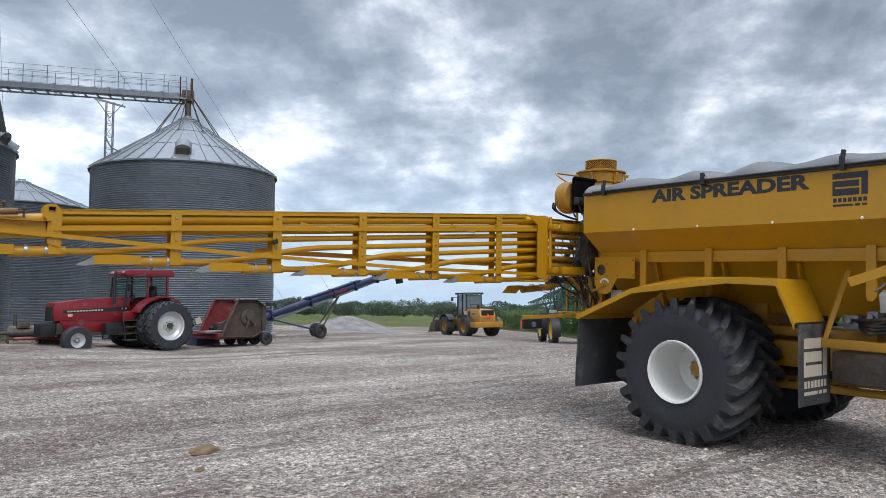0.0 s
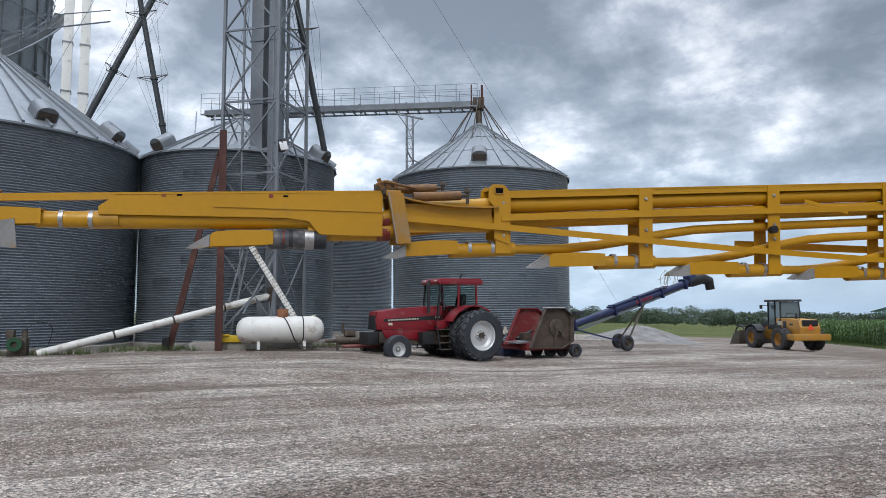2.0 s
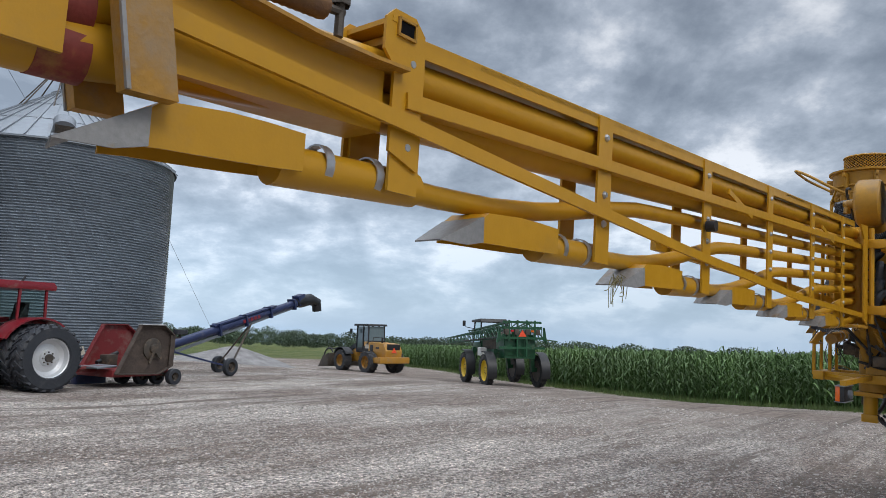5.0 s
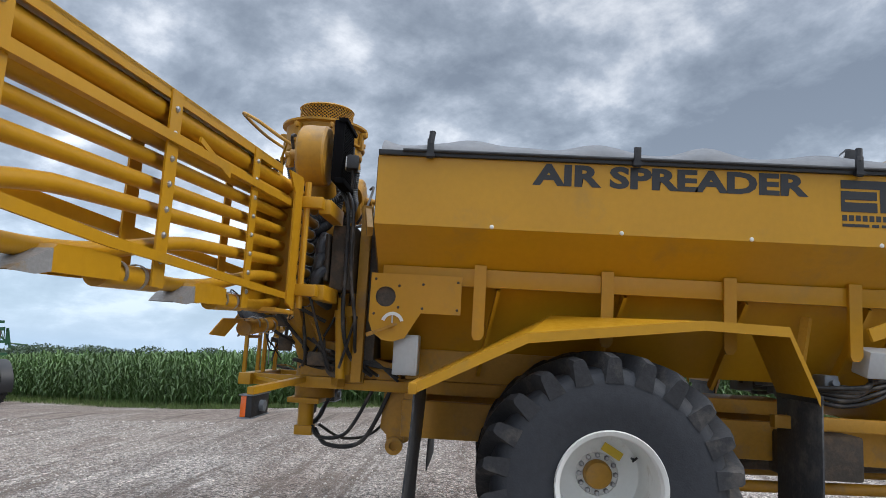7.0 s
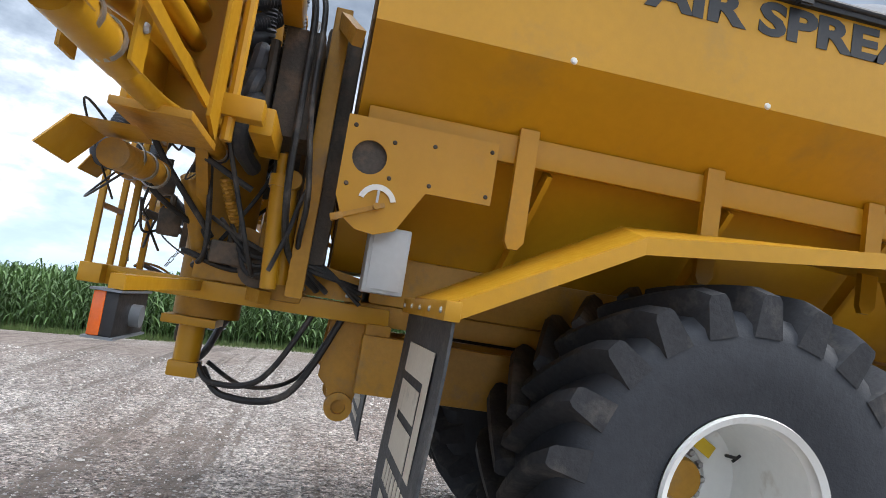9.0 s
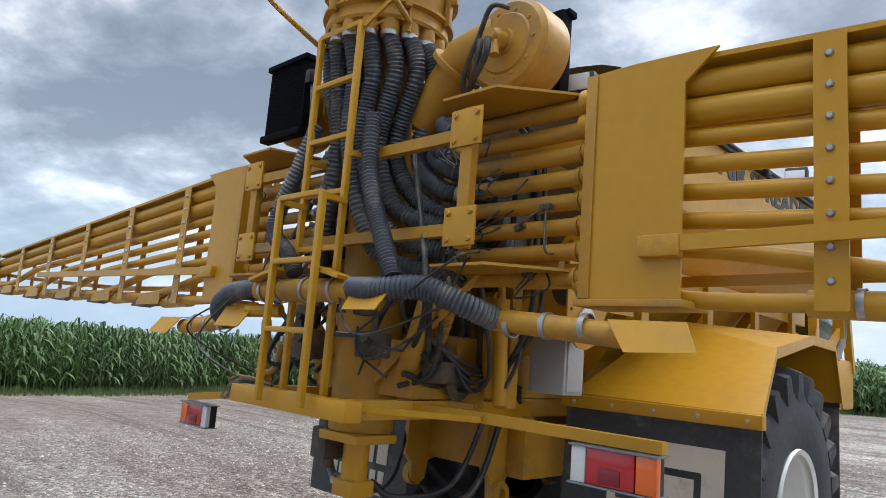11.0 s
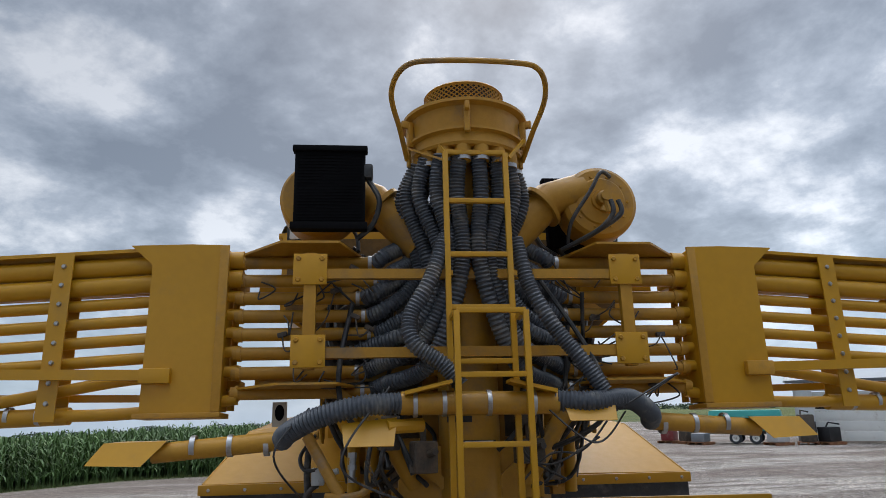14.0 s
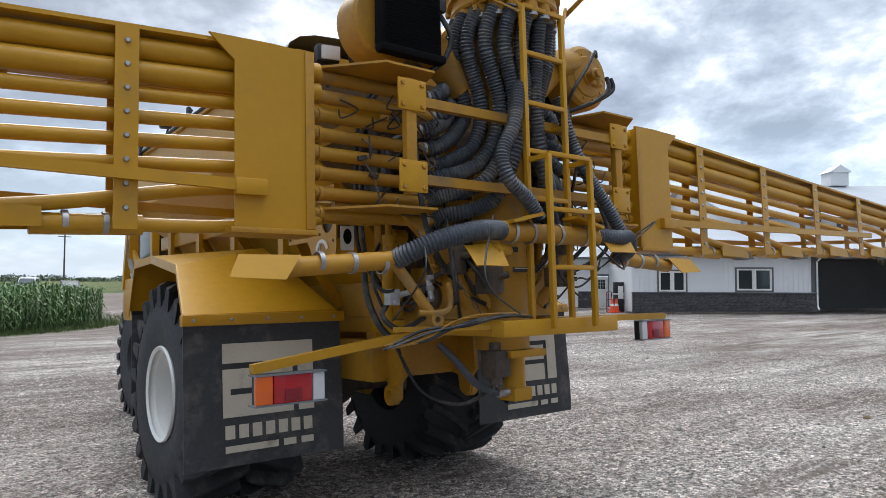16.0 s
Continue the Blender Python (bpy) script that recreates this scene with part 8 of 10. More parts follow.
for az, z0_, z1_ in ((97.6, 0.5, 1.75), (100.2, 0.5, 5.4), (103.5, 0.5, 2.0), (105.5, 0.5, 3.0)):
    cd = thing("conduit", "thin grey conduit pipe on the bin wall", "conduit", on_wall(az - 10, 0), "conduits on the bin")
    bm = bmesh.new()
    sweep(bm, bez([(0, 0.03, z0_), (0, 0.03, z1_), (0.1, 0.03, z1_ + 0.12)], 6), 0.025, 8)
    part("pipe", bm, GALV_BAR, cd)
cd = thing("conduit", "thin grey conduit pipe on the bin wall", "conduit", on_wall(90, 0), "conduits on the bin")
bm = bmesh.new()
bar(bm, (-1.6, 0.1, 1.35), (1.2, 0.1, 1.35), 0.06, 0.06)
bar(bm, (-1.0, 0.1, 0.75), (1.2, 0.1, 0.75), 0.08, 0.08)
part("pipe", bm, GALV_BAR, cd)
mv = thing("fan_motor", "grey motor with a red and white hand wheel", "motor", on_wall(96.6, 0.5))
bm = bmesh.new()
rod(bm, (-0.25, 0.35, 0.25), (0.3, 0.35, 0.25), 0.2, 16)
box(bm, (0, 0.3, 0.6), (0.3, 0.25, 0.3), bev=0.04)
box(bm, (0.35, 0.35, 0.55), (0.16, 0.2, 0.2), bev=0.03)
for x_ in (-0.2, 0.25):
    box(bm, (x_, 0.35, 0.02), (0.1, 0.34, 0.16))
part("body", bm, GALV_BAR, mv)
bm = bmesh.new()
lathe(bm, [(0.15, -0.02), (0.20, -0.02), (0.20, 0.02), (0.15, 0.02)], 20, Matrix.Translation((0.0, 0.58, 0.22)) @ Matrix.Rotation(math.pi / 2, 4, "X"), True)
for k in range(3):
    a = k * 2.1
    rod(bm, (0, 0.58, 0.22), (0.17 * math.cos(a), 0.58, 0.22 + 0.17 * math.sin(a)), 0.02, 6)
part("hand_wheel", bm, RED, mv)

# ---- tall ring-stiffened bin with its stairs, and the white pipes
big = thing("tall_grain_bin", "tall galvanised bin with stiffeners, ring girders and outside stairs", "grain bin", pose(30.55, -47.0, 0.3), "grain bins of the farmyard")
RB, HB, n, cs = 5.6, 26.0, 13, 24
h = HB / cs
me = mesh_from("wall_sheet", wave_sheet(RB, h, 2 * math.pi / n, h / 10, 0.016, 5), GALV_ROOF, 80)
for c in range(cs):
    for k in range(n):
        shared("wall_sheet", me, big, pose(0, 0, c * h, 0, 0, 360 * (k + 0.5 * (c % 2)) / n))
bm = bmesh.new()
box(bm, (RB + 0.10, 0, HB / 2), (0.12, 0.16, HB))
me = mesh_from("stiffener", bm, GALV_BAR)
for k in range(26):
    shared("stiffener", me, big, pose(0, 0, 0, 0, 0, 360 * k / 26))
for k in range(13):
    bm = bmesh.new()
    z = 1.6 + k * 2.0
    lathe(bm, [(RB + 0.20, z - 0.04), (RB + 0.27, z - 0.04), (RB + 0.27, z + 0.04), (RB + 0.20, z + 0.04)], 64, None, True)
    part("ring_girder", bm, GALV_BAR, big)
bm = bmesh.new()
lathe(bm, [(RB + 0.1, HB), (0.6, HB + 3.0), (0, HB + 3.0)], 48)
part("roof", bm, GALV_ROOF, big)
prev = None
for k in range(110):
    a = radians(40 + 150 * k / 110)
    z = 8.0 + 15.0 * k / 110
    p, q = ((RB + 0.35) * math.cos(a), (RB + 0.35) * math.sin(a), z), ((RB + 1.2) * math.cos(a), (RB + 1.2) * math.sin(a), z)
    bm = bmesh.new()
    bar(bm, p, q, 0.24, 0.04)
    part("stair_tread", bm, GALV_BAR, big)
for rr in (RB + 0.35, RB + 1.2):
    for zz, r_ in ((-0.05, 0.07), (0.55, 0.02), (1.05, 0.022)):
        bm = bmesh.new()
        sweep(bm, [(rr * math.cos(radians(40 + 150 * k / 40)), rr * math.sin(radians(40 + 150 * k / 40)), 8.0 + 15.0 * k / 40 + zz) for k in range(41)], r_, 6)
        part("stair_rail", bm, GALV_BAR, big)
for k in range(28):
    a = radians(40 + 150 * k / 28)
    bm = bmesh.new()
    rod(bm, ((RB + 1.2) * math.cos(a), (RB + 1.2) * math.sin(a), 8.0 + 15.0 * k / 28), ((RB + 1.2) * math.cos(a), (RB + 1.2) * math.sin(a), 9.05 + 15.0 * k / 28), 0.02, 6)
    part("stair_post", bm, GALV_BAR, big)
for x_, y_ in ((21.9, -40.8), (21.0, -41.1)):
    pp = thing("white_pipe", "tall white square downpipe with grey straps", "pipe", pose(x_, y_, 0.4), "white downpipes")
    bm = bmesh.new()
    box(bm, (0, 0, 12.5), (0.52, 0.52, 25.4), (0, 0, 12), 0.02)
    body = part("tube", bm, WHITE, pp)
    for k in range(8):
        bm = bmesh.new()
        box(bm, (0, 0, 2.6 + 3.1 * k), (0.60, 0.60, 0.09), (0, 0, 12))
        part("strap", bm, GALV_BAR, body)
# spout, catwalk bits and a plank at the big bin's peak
top = thing("roof_spout", "grey angled spout with a rusty hopper on the bin's peak", "spout", pose(21.34, -26.1, 12.45))
bm = bmesh.new()
bar(bm, (0.2, 0, 0.1), (0.1, 0, 1.2), 0.6, 0.55)
part("hopper", bm, GALV_DARK, top)
bm = bmesh.new()
sweep(bm, [(0.1, 0, 1.1), (0.6, -0.4, 2.4), (1.3, -1.2, 6.5)], [0.2, 0.2, 0.2], 14)
part("tube", bm, GALV_BAR, top)
bm = bmesh.new()
bar(bm, (0.3, 0.5, -0.05), (1.5, 0.8, -0.30), 0.4, 0.08)
bar(bm, (0.6, 0.5, 0.05), (1.3, 0.7, 0.45), 0.05, 0.10)
part("plank", bm, BROWN_STEEL, top, "rusty boards lying by the peak")
bm = bmesh.new()
for z in (0.5, 1.0):
    rod(bm, (0.6, 0.5, z), (6.6, 1.2, -2.6 + z), 0.022, 6)
for k in range(6):
    rod(bm, (0.6 + k * 1.2, 0.5 + k * 0.14, -0.1 - k * 0.6), (0.6 + k * 1.2, 0.5 + k * 0.14, 1.0 - k * 0.62), 0.02, 6)
bar(bm, (-0.8, 0.6, 0.6), (-3.6, -6, 4.2), 0.07, 0.07)
bar(bm, (-0.8, 0.6, 1.2), (-3.6, -6, 4.8), 0.05, 0.05)
part("roof_rail", bm, GALV_BAR, top)


# ---------------------------------------------------------------- vehicles: x ahead, y to their left
def wheel(parent, c, R, w, rim, tyre_mat, rim_mat, lugs=0, out=1, label="", name="wheel"):
    """A wheel whose axle lies along y: tyre with lugs, dished rim and hub nuts; out is the side of the dish."""
    hub = new(name)
    hub.parent, hub.matrix_basis = parent, Matrix.Translation(c) @ Matrix.Rotation(-out * math.pi / 2, 4, "X")
    tagged(hub, label)
    bm = bmesh.new()
    lathe(bm, [(rim, -w * 0.42), (rim * 1.06, -w * 0.5), (R * 0.90, -w * 0.5), (R * 0.965, -w * 0.40), (R * 0.97, w * 0.40), (R * 0.90, w * 0.5), (rim * 1.06, w * 0.5), (rim, w * 0.42)], 40, None, True)
    tyre = part("tyre", bm, tyre_mat, hub)
    if lugs:
        bm = bmesh.new()
        for k in range(lugs):
            for s in (-1, 1):
                a = 2 * math.pi * (k + 0.25 * s) / lugs
                a2 = a + 0.24
                p = Vector((R * 0.985 * math.cos(a), R * 0.985 * math.sin(a), s * w * 0.03))
                q = Vector((R * 0.955 * math.cos(a2), R * 0.955 * math.sin(a2), s * w * 0.52))
                bar(bm, p, q, 0.07 * R, 0.07 * R, p)
        part("tread", bm, tyre_mat, tyre)
    bm = bmesh.new()
    lathe(bm, [(rim * 1.02, w * 0.46), (rim * 1.04, w * 0.43), (rim * 0.95, w * 0.36), (rim * 0.90, w * 0.08), (rim * 0.72, -w * 0.04), (rim * 0.42, w * 0.02), (rim * 0.36, w * 0.12), (rim * 0.20, w * 0.14), (rim * 0.18, w * 0.22), (0, w * 0.23)], 32)
    rm = part("rim", bm, rim_mat, hub)
    bm = bmesh.new()
    lathe(bm, [(rim * 1.0, -w * 0.38), (0.0, -w * 0.34)], 24)
    part("rim_back", bm, GREASE, hub)
    for k in range(8):
        a = 2 * math.pi * k / 8
        bm = bmesh.new()
        lathe(bm, [(0, 0.03), (0.018, 0.03), (0.024, 0)], 6, Matrix.Translation((rim * 0.30 * math.cos(a), rim * 0.30 * math.sin(a), w * 0.13)))
        part("nut", bm, GREASE, rm)
    return hub


def house_of(parent, name, poly, y0, y1, mat, label="", bev=0.03):
    """A body of the side outline (x, z) drawn across from y0 to y1, its edges eased."""
    bm = bmesh.new()
    prism(bm, poly, "y", y0, y1)
    if bev:
        bmesh.ops.bevel(bm, geom=list(bm.edges), offset=bev, segments=2, affect="EDGES", profile=0.6)
    return part(name, bm, mat, parent, label)


def boxy(parent, name, c, s, mat, label="", rot=(0, 0, 0), bev=0.02):
    bm = bmesh.new()
    box(bm, c, s, rot, bev)
    return part(name, bm, mat, parent, label)


def tube(parent, name, pts, r, mat, label="", seg=10):
    bm = bmesh.new()
    sweep(bm, pts, r, seg)
    return part(name, bm, mat, parent, label)


MUD = material("caked_brown_steel", (0.062, 0.045, 0.036), 0.8, 0, 0.3, 4, 0.4, 30, (0.11, 0.08, 0.06), 0.35)
SILVER = material("silver_rim", (0.62, 0.63, 0.64), 0.4, 0.3, 0.08, 5, 0.05, 60, (0.35, 0.32, 0.28), 0.15)
TINT = material("grey_cab_glass", (0.10, 0.135, 0.145), 0.05, 0, 0.2, 1.5, spec=0.9)
CAB_GLASS = bpy.data.materials.new("cab_glass")
CAB_GLASS.use_nodes = True
_b = CAB_GLASS.node_tree.nodes["Principled BSDF"]
_b.inputs["Base Color"].default_value = (0.72, 0.82, 0.80, 1)
_b.inputs["Roughness"].default_value, _b.inputs["Transmission Weight"].default_value, _b.inputs["IOR"].default_value = 0.02, 1.0, 1.08


def tractor():
    z0 = float(land(2, -22))
    T = thing("tractor", "red farm tractor with dual rear wheels and black stripe", "tractor", moved(1.98, -22.6) @ pose(1.98, -22.6, z0, 0, 0, 15))
    for y_, nm in ((1.45, 1), (0.86, 1), (-0.86, -1), (-1.45, -1)):
        wheel(T, (0, y_, 0.92), 0.92, 0.50, 0.54, RUBBER, SILVER, 22, nm, "dusty ribbed tractor wheel with a silver rim", "rear_wheel")
    for y_, o in ((0.93, 1), (-0.93, -1)):
        wheel(T, (3.10, y_, 0.50), 0.50, 0.34, 0.25, RUBBER, SILVER, 0, o, "ribbed front wheel with a silver rim", "front_wheel")
    bm = bmesh.new()
    rod(bm, (0, -1.6, 0.92), (0, 1.6, 0.92), 0.11, 12)
    part("rear_axle", bm, GREASE, T)
    bm = bmesh.new()
    box(bm, (3.1, 0, 0.58), (0.26, 1.7, 0.2), bev=0.03)
    part("front_axle", bm, GREASE, T)
    house_of(T, "chassis", [(-0.5, 0.65), (0.6, 0.55), (2.2, 0.62), (3.5, 0.70), (3.5, 1.10), (-0.5, 1.35)], -0.28, 0.28, GREASE)
    house_of(T, "hood", [(0.95, 1.10), (3.62, 1.16), (3.66, 1.55), (3.60, 1.82), (2.6, 1.93), (0.95, 2.02)], -0.36, 0.36, RED, "red engine hood", 0.05)
    house_of(T, "lower_panel", [(1.6, 0.75), (3.25, 0.85), (3.45, 1.2), (1.6, 1.15)], -0.33, 0.33, RED)
    for s in (1, -1):
        bm = bmesh.new()
        slab(bm, [(1.0, s * 0.364, 1.50), (3.35, s * 0.364, 1.44), (3.35, s * 0.364, 1.54), (1.0, s * 0.364, 1.66)], 0.012)
        st = part("stripe", bm, BLACK, T, "black side stripe")
        for k in range(12):
            boxy(st, "lettering_bar", (3.16 - k * 0.105, s * 0.374, 1.495 + k * 0.004), (0.07, 0.006, 0.05), CREAM, "", (0, 0, 0), 0)
        boxy(st, "lettering_bar", (1.18, s * 0.374, 1.585), (0.18, 0.006, 0.06), CREAM, "", (0, 0, 0), 0)
        boxy(st, "badge", (3.1, s * 0.372, 1.36), (0.16, 0.01, 0.09), CREAM, "", (0, 0, 0), 0.01)
        # fender over the dual wheels
        bm = bmesh.new()
        sweep_pts = [(1.08 * math.cos(radians(a)), 0.92 + 1.06 * math.sin(radians(a))) for a in range(28, 138, 10)]
        strip(bm, sweep_pts, s * 0.45, s * 1.12, 0.05)
        part("fender", bm, RED, T)
        house_of(T, "cab_side", [(-0.35, 1.5), (1.35, 1.1), (1.35, 1.45), (0.62, 1.52), (0.2, 2.0), (-0.6, 2.0)], s * 0.58 - 0.05, s * 0.58 + 0.05, RED, "", 0.02)
        for k in range(4):
            boxy(T, "step", (1.15 - 0.02 * k, s * (0.72 + 0.10 * (3 - k) / 3), 0.42 + 0.24 * k), (0.42, 0.30, 0.035), GREASE, "", (0, 0, 0), 0.008)
        bm = bmesh.new()
        for x_ in (0.94, 1.36):
            bar(bm, (x_, s * 0.92, 0.40), (x_, s * 0.66, 1.25), 0.04, 0.03)
        part("step_rail", bm, BLACK, T)
        boxy(T, "battery_box", (1.75, s * 0.56, 0.85), (0.5, 0.36, 0.42), BLACK)
        boxy(T, "headlight", (3.61, s * 0.24, 1.50), (0.06, 0.20, 0.14), CLEAR_LENS)
        boxy(T, "roof_light", (1.27, s * 0.42, 2.93), (0.05, 0.16, 0.08), CLEAR_LENS, "", (0, 0, 0), 0.01)
    boxy(T, "grille", (3.63, 0, 1.42), (0.08, 0.60, 0.50), BLACK, "black front grille", (0, -4, 0), 0.02)
    for k in range(7):
        boxy(T, "front_weight", (3.78, -0.33 + 0.11 * k, 0.86), (0.42, 0.095, 0.46), BLACK, "", (0, 0, 0), 0.03)
    # cab
    posts = [(1.30, 0.56, 1.45, 1.16, 0.60, 2.82), (0.42, 0.60, 1.50, 0.40, 0.63, 2.82), (-0.42, 0.58, 1.95, -0.38, 0.62, 2.82)]
    for s in (1, -1):
        for x0, y0_, z0_, x1, y1_, z1_ in posts:
            bm = bmesh.new()
            bar(bm, (x0, s * y0_, z0_), (x1, s * y1_, z1_), 0.065, 0.06)
            part("cab_post", bm, BLACK if x0 > 0.8 else RED, T)
        bm = bmesh.new()
        slab(bm, [(1.27, s * 0.57, 1.48), (0.45, s * 0.60, 1.53), (0.43, s * 0.63, 2.78), (1.14, s * 0.60, 2.78)], 0.012)
        slab(bm, [(0.38, s * 0.60, 1.75), (-0.38, s * 0.585, 2.0), (-0.36, s * 0.62, 2.78), (0.38, s * 0.63, 2.78)], 0.012)
        g = part("side_window", bm, CAB_GLASS, T)
        g.visible_shadow = False
    bm = bmesh.new()
    slab(bm, [(1.29, -0.54, 1.9), (1.29, 0.54, 1.9), (1.15, 0.58, 2.80), (1.15, -0.58, 2.80)], 0.012)
    g = part("windscreen", bm, CAB_GLASS, T)
    g.visible_shadow = False
    bm = bmesh.new()
    slab(bm, [(-0.43, -0.54, 2.0), (-0.43, 0.54, 2.0), (-0.39, 0.58, 2.78), (-0.39, -0.58, 2.78)], 0.012)
    g = part("rear_window", bm, CAB_GLASS, T)
    g.visible_shadow = False
    house_of(T, "cab_floor", [(-0.4, 1.35), (1.3, 1.1), (1.3, 1.32), (-0.4, 1.5)], -0.55, 0.55, BLACK)
    house_of(T, "seat", [(-0.15, 1.5), (0.35, 1.5), (0.38, 1.85), (0.05, 1.9), (-0.02, 2.45), (-0.18, 2.45)], -0.24, 0.24, BLACK, "", 0.04)
    tube(T, "steering_wheel", [(0.72 + 0.06 * math.cos(a), 0.19 * math.sin(a), 2.05 + 0.19 * math.cos(a) * 0.6) for a in (2 * math.pi * i / 16 for i in range(17))], 0.016, BLACK)
    tube(T, "steering_column", [(0.95, 0, 1.4), (0.72, 0, 2.05)], 0.04, BLACK)
    house_of(T, "dashboard", [(0.85, 1.3), (1.25, 1.3), (1.25, 1.95), (0.95, 2.0)], -0.25, 0.25, BLACK)
    house_of(T, "cab_roof", [(-0.62, 2.80), (1.25, 2.80), (1.32, 2.88), (1.22, 3.02), (-0.55, 3.04), (-0.66, 2.92)], -0.70, 0.70, RED, "red cab roof", 0.04)
    tube(T, "exhaust_pipe", [(1.62, 0.50, 1.75), (1.62, 0.50, 2.72), (1.58, 0.50, 2.95)], [0.06, 0.055, 0.045], BLACK)
    boxy(T, "mirror", (1.30, 0.98, 2.35), (0.04, 0.20, 0.30), BLACK)
    tube(T, "mirror_arm", [(1.2, 0.62, 2.5), (1.28, 0.95, 2.48)], 0.015, BLACK)
    tube(T, "antenna", [(0.1, 0.2, 3.04), (0.0, 0.2, 3.22)], 0.03, BLACK)
    house_of(T, "hitch", [(-1.5, 0.45), (-0.4, 0.6), (-0.4, 0.95), (-1.3, 0.6)], -0.35, 0.35, GREASE)


tractor()


def mower():
    z0 = float(land(-1.5, -22.5))
    M = thing("batwing_mower", "red and mud-brown rotary mower with its wings folded up", "mower", moved(-1.35, -22.9) @ pose(-1.35, -22.9, z0, 0, 0, 13))
    wing = [(1.05, 0.42), (0.30, 1.92), (-0.55, 1.92), (-0.98, 1.62), (-0.95, 0.62), (-0.45, 0.38)]
    for y_, mat_, lb in ((0.95, MUD, "mud-caked underside of the near wing"), (-0.85, RED_OLD, "faded red far wing")):
        bm = bmesh.new()
        prism(bm, wing, "y", y_ - 0.02, y_ + 0.02)
        w = part("wing_deck", bm, mat_, M, lb)
        bm = bmesh.new()
        for a, b in zip(wing, wing[1:] + wing[:1]):
            bar(bm, (a[0], y_ + 0.09, a[1]), (b[0], y_ + 0.09, b[1]), 0.18, 0.03, (0, 0, 1))
        part("deck_skirt", bm, mat_, w)
    bm = bmesh.new()
    bar(bm, (0.32, 1.03, 1.945), (-0.57, 1.03, 1.945), 0.24, 0.03)
    part("edge_strip", bm, SILVER, M, "pale worn edge strip")
    bm = bmesh.new()
    mt = Matrix.Translation((-0.22, 0.97, 1.18)) @ Matrix.Rotation(-math.pi / 2, 4, "X")
    lathe(bm, [(0.34, 0), (0.34, 0.05), (0.30, 0.08), (0.16, 0.09), (0.14, 0.16), (0.06, 0.18), (0, 0.18)], 28, mt)
    bar(bm, (-0.22, 1.12, 1.18), (-0.05, 1.12, 0.72), 0.03, 0.09)
    bar(bm, (-0.22, 1.12, 1.18), (-0.5, 1.12, 0.85), 0.03, 0.09)
    part("blade_carrier", bm, GREASE, M)
    boxy(M, "centre_deck", (0.0, 0.0, 0.42), (2.1, 1.7, 0.22), RED_OLD)
    boxy(M, "gearbox", (0.35, -0.3, 0.75), (0.4, 0.35, 0.4), GREASE)
    boxy(M, "notice", (1.05, -0.72, 1.05), (0.24, 0.012, 0.26), CREAM, "pale sticker", (0, 20, 0), 0)
    tube(M, "hydraulic_cylinder", [(0.7, -0.4, 0.7), (-0.1, -0.5, 1.0)], 0.07, BLACK)
    bm = bmesh.new()
    bar(bm, (1.0, 0.0, 0.5), (2.3, 0.0, 0.5), 0.16, 0.12)
    bar(bm, (1.0, 0.4, 0.62), (1.9, 0.05, 0.58), 0.08, 0.08)
    bar(bm, (1.0, -0.4, 0.62), (1.9, -0.05, 0.58), 0.08, 0.08)
    part("drawbar", bm, RED_OLD, M)
    boxy(M, "tongue_plate", (1.15, 0.3, 0.62), (0.7, 0.9, 0.06), GALV_BAR, "", (0, 4, 0))
    bm = bmesh.new()
    bar(bm, (-0.6, 0.85, 0.42), (-1.1, 0.85, 0.3), 0.08, 0.08)
    bar(bm, (-0.6, -0.5, 0.42), (-1.1, -0.5, 0.3), 0.08, 0.08)
    bar(bm, (-1.0, -0.6, 0.3), (-1.0, 1.05, 0.3), 0.08, 0.08)
    part("wheel_frame", bm, GREASE, M)
    for x_, y_ in ((-1.05, 1.1), (-0.85, 0.55), (-0.4, 0.35), (-0.2, -0.3)):
        wheel(M, (x_, y_, 0.27), 0.27, 0.20, 0.13, RUBBER, GREASE, 0, 1, "small mower wheel", "wheel")
    bm = bmesh.new()
    bar(bm, (-0.95, 0.8, 1.5), (-1.55, 0.75, 1.55), 0.06, 0.06)
    bar(bm, (-1.5, 0.75, 1.55), (-1.5, 0.75, 1.65), 0.05, 0.05)
    part("caster_arm", bm, GREASE, M)
    w = wheel(M, (0, 0, 0), 0.24, 0.17, 0.12, RUBBER, GREASE, 0, 1, "wing wheel held in the air")
    w.matrix_basis = Matrix.Translation((-1.52, 0.75, 1.72))


mower()


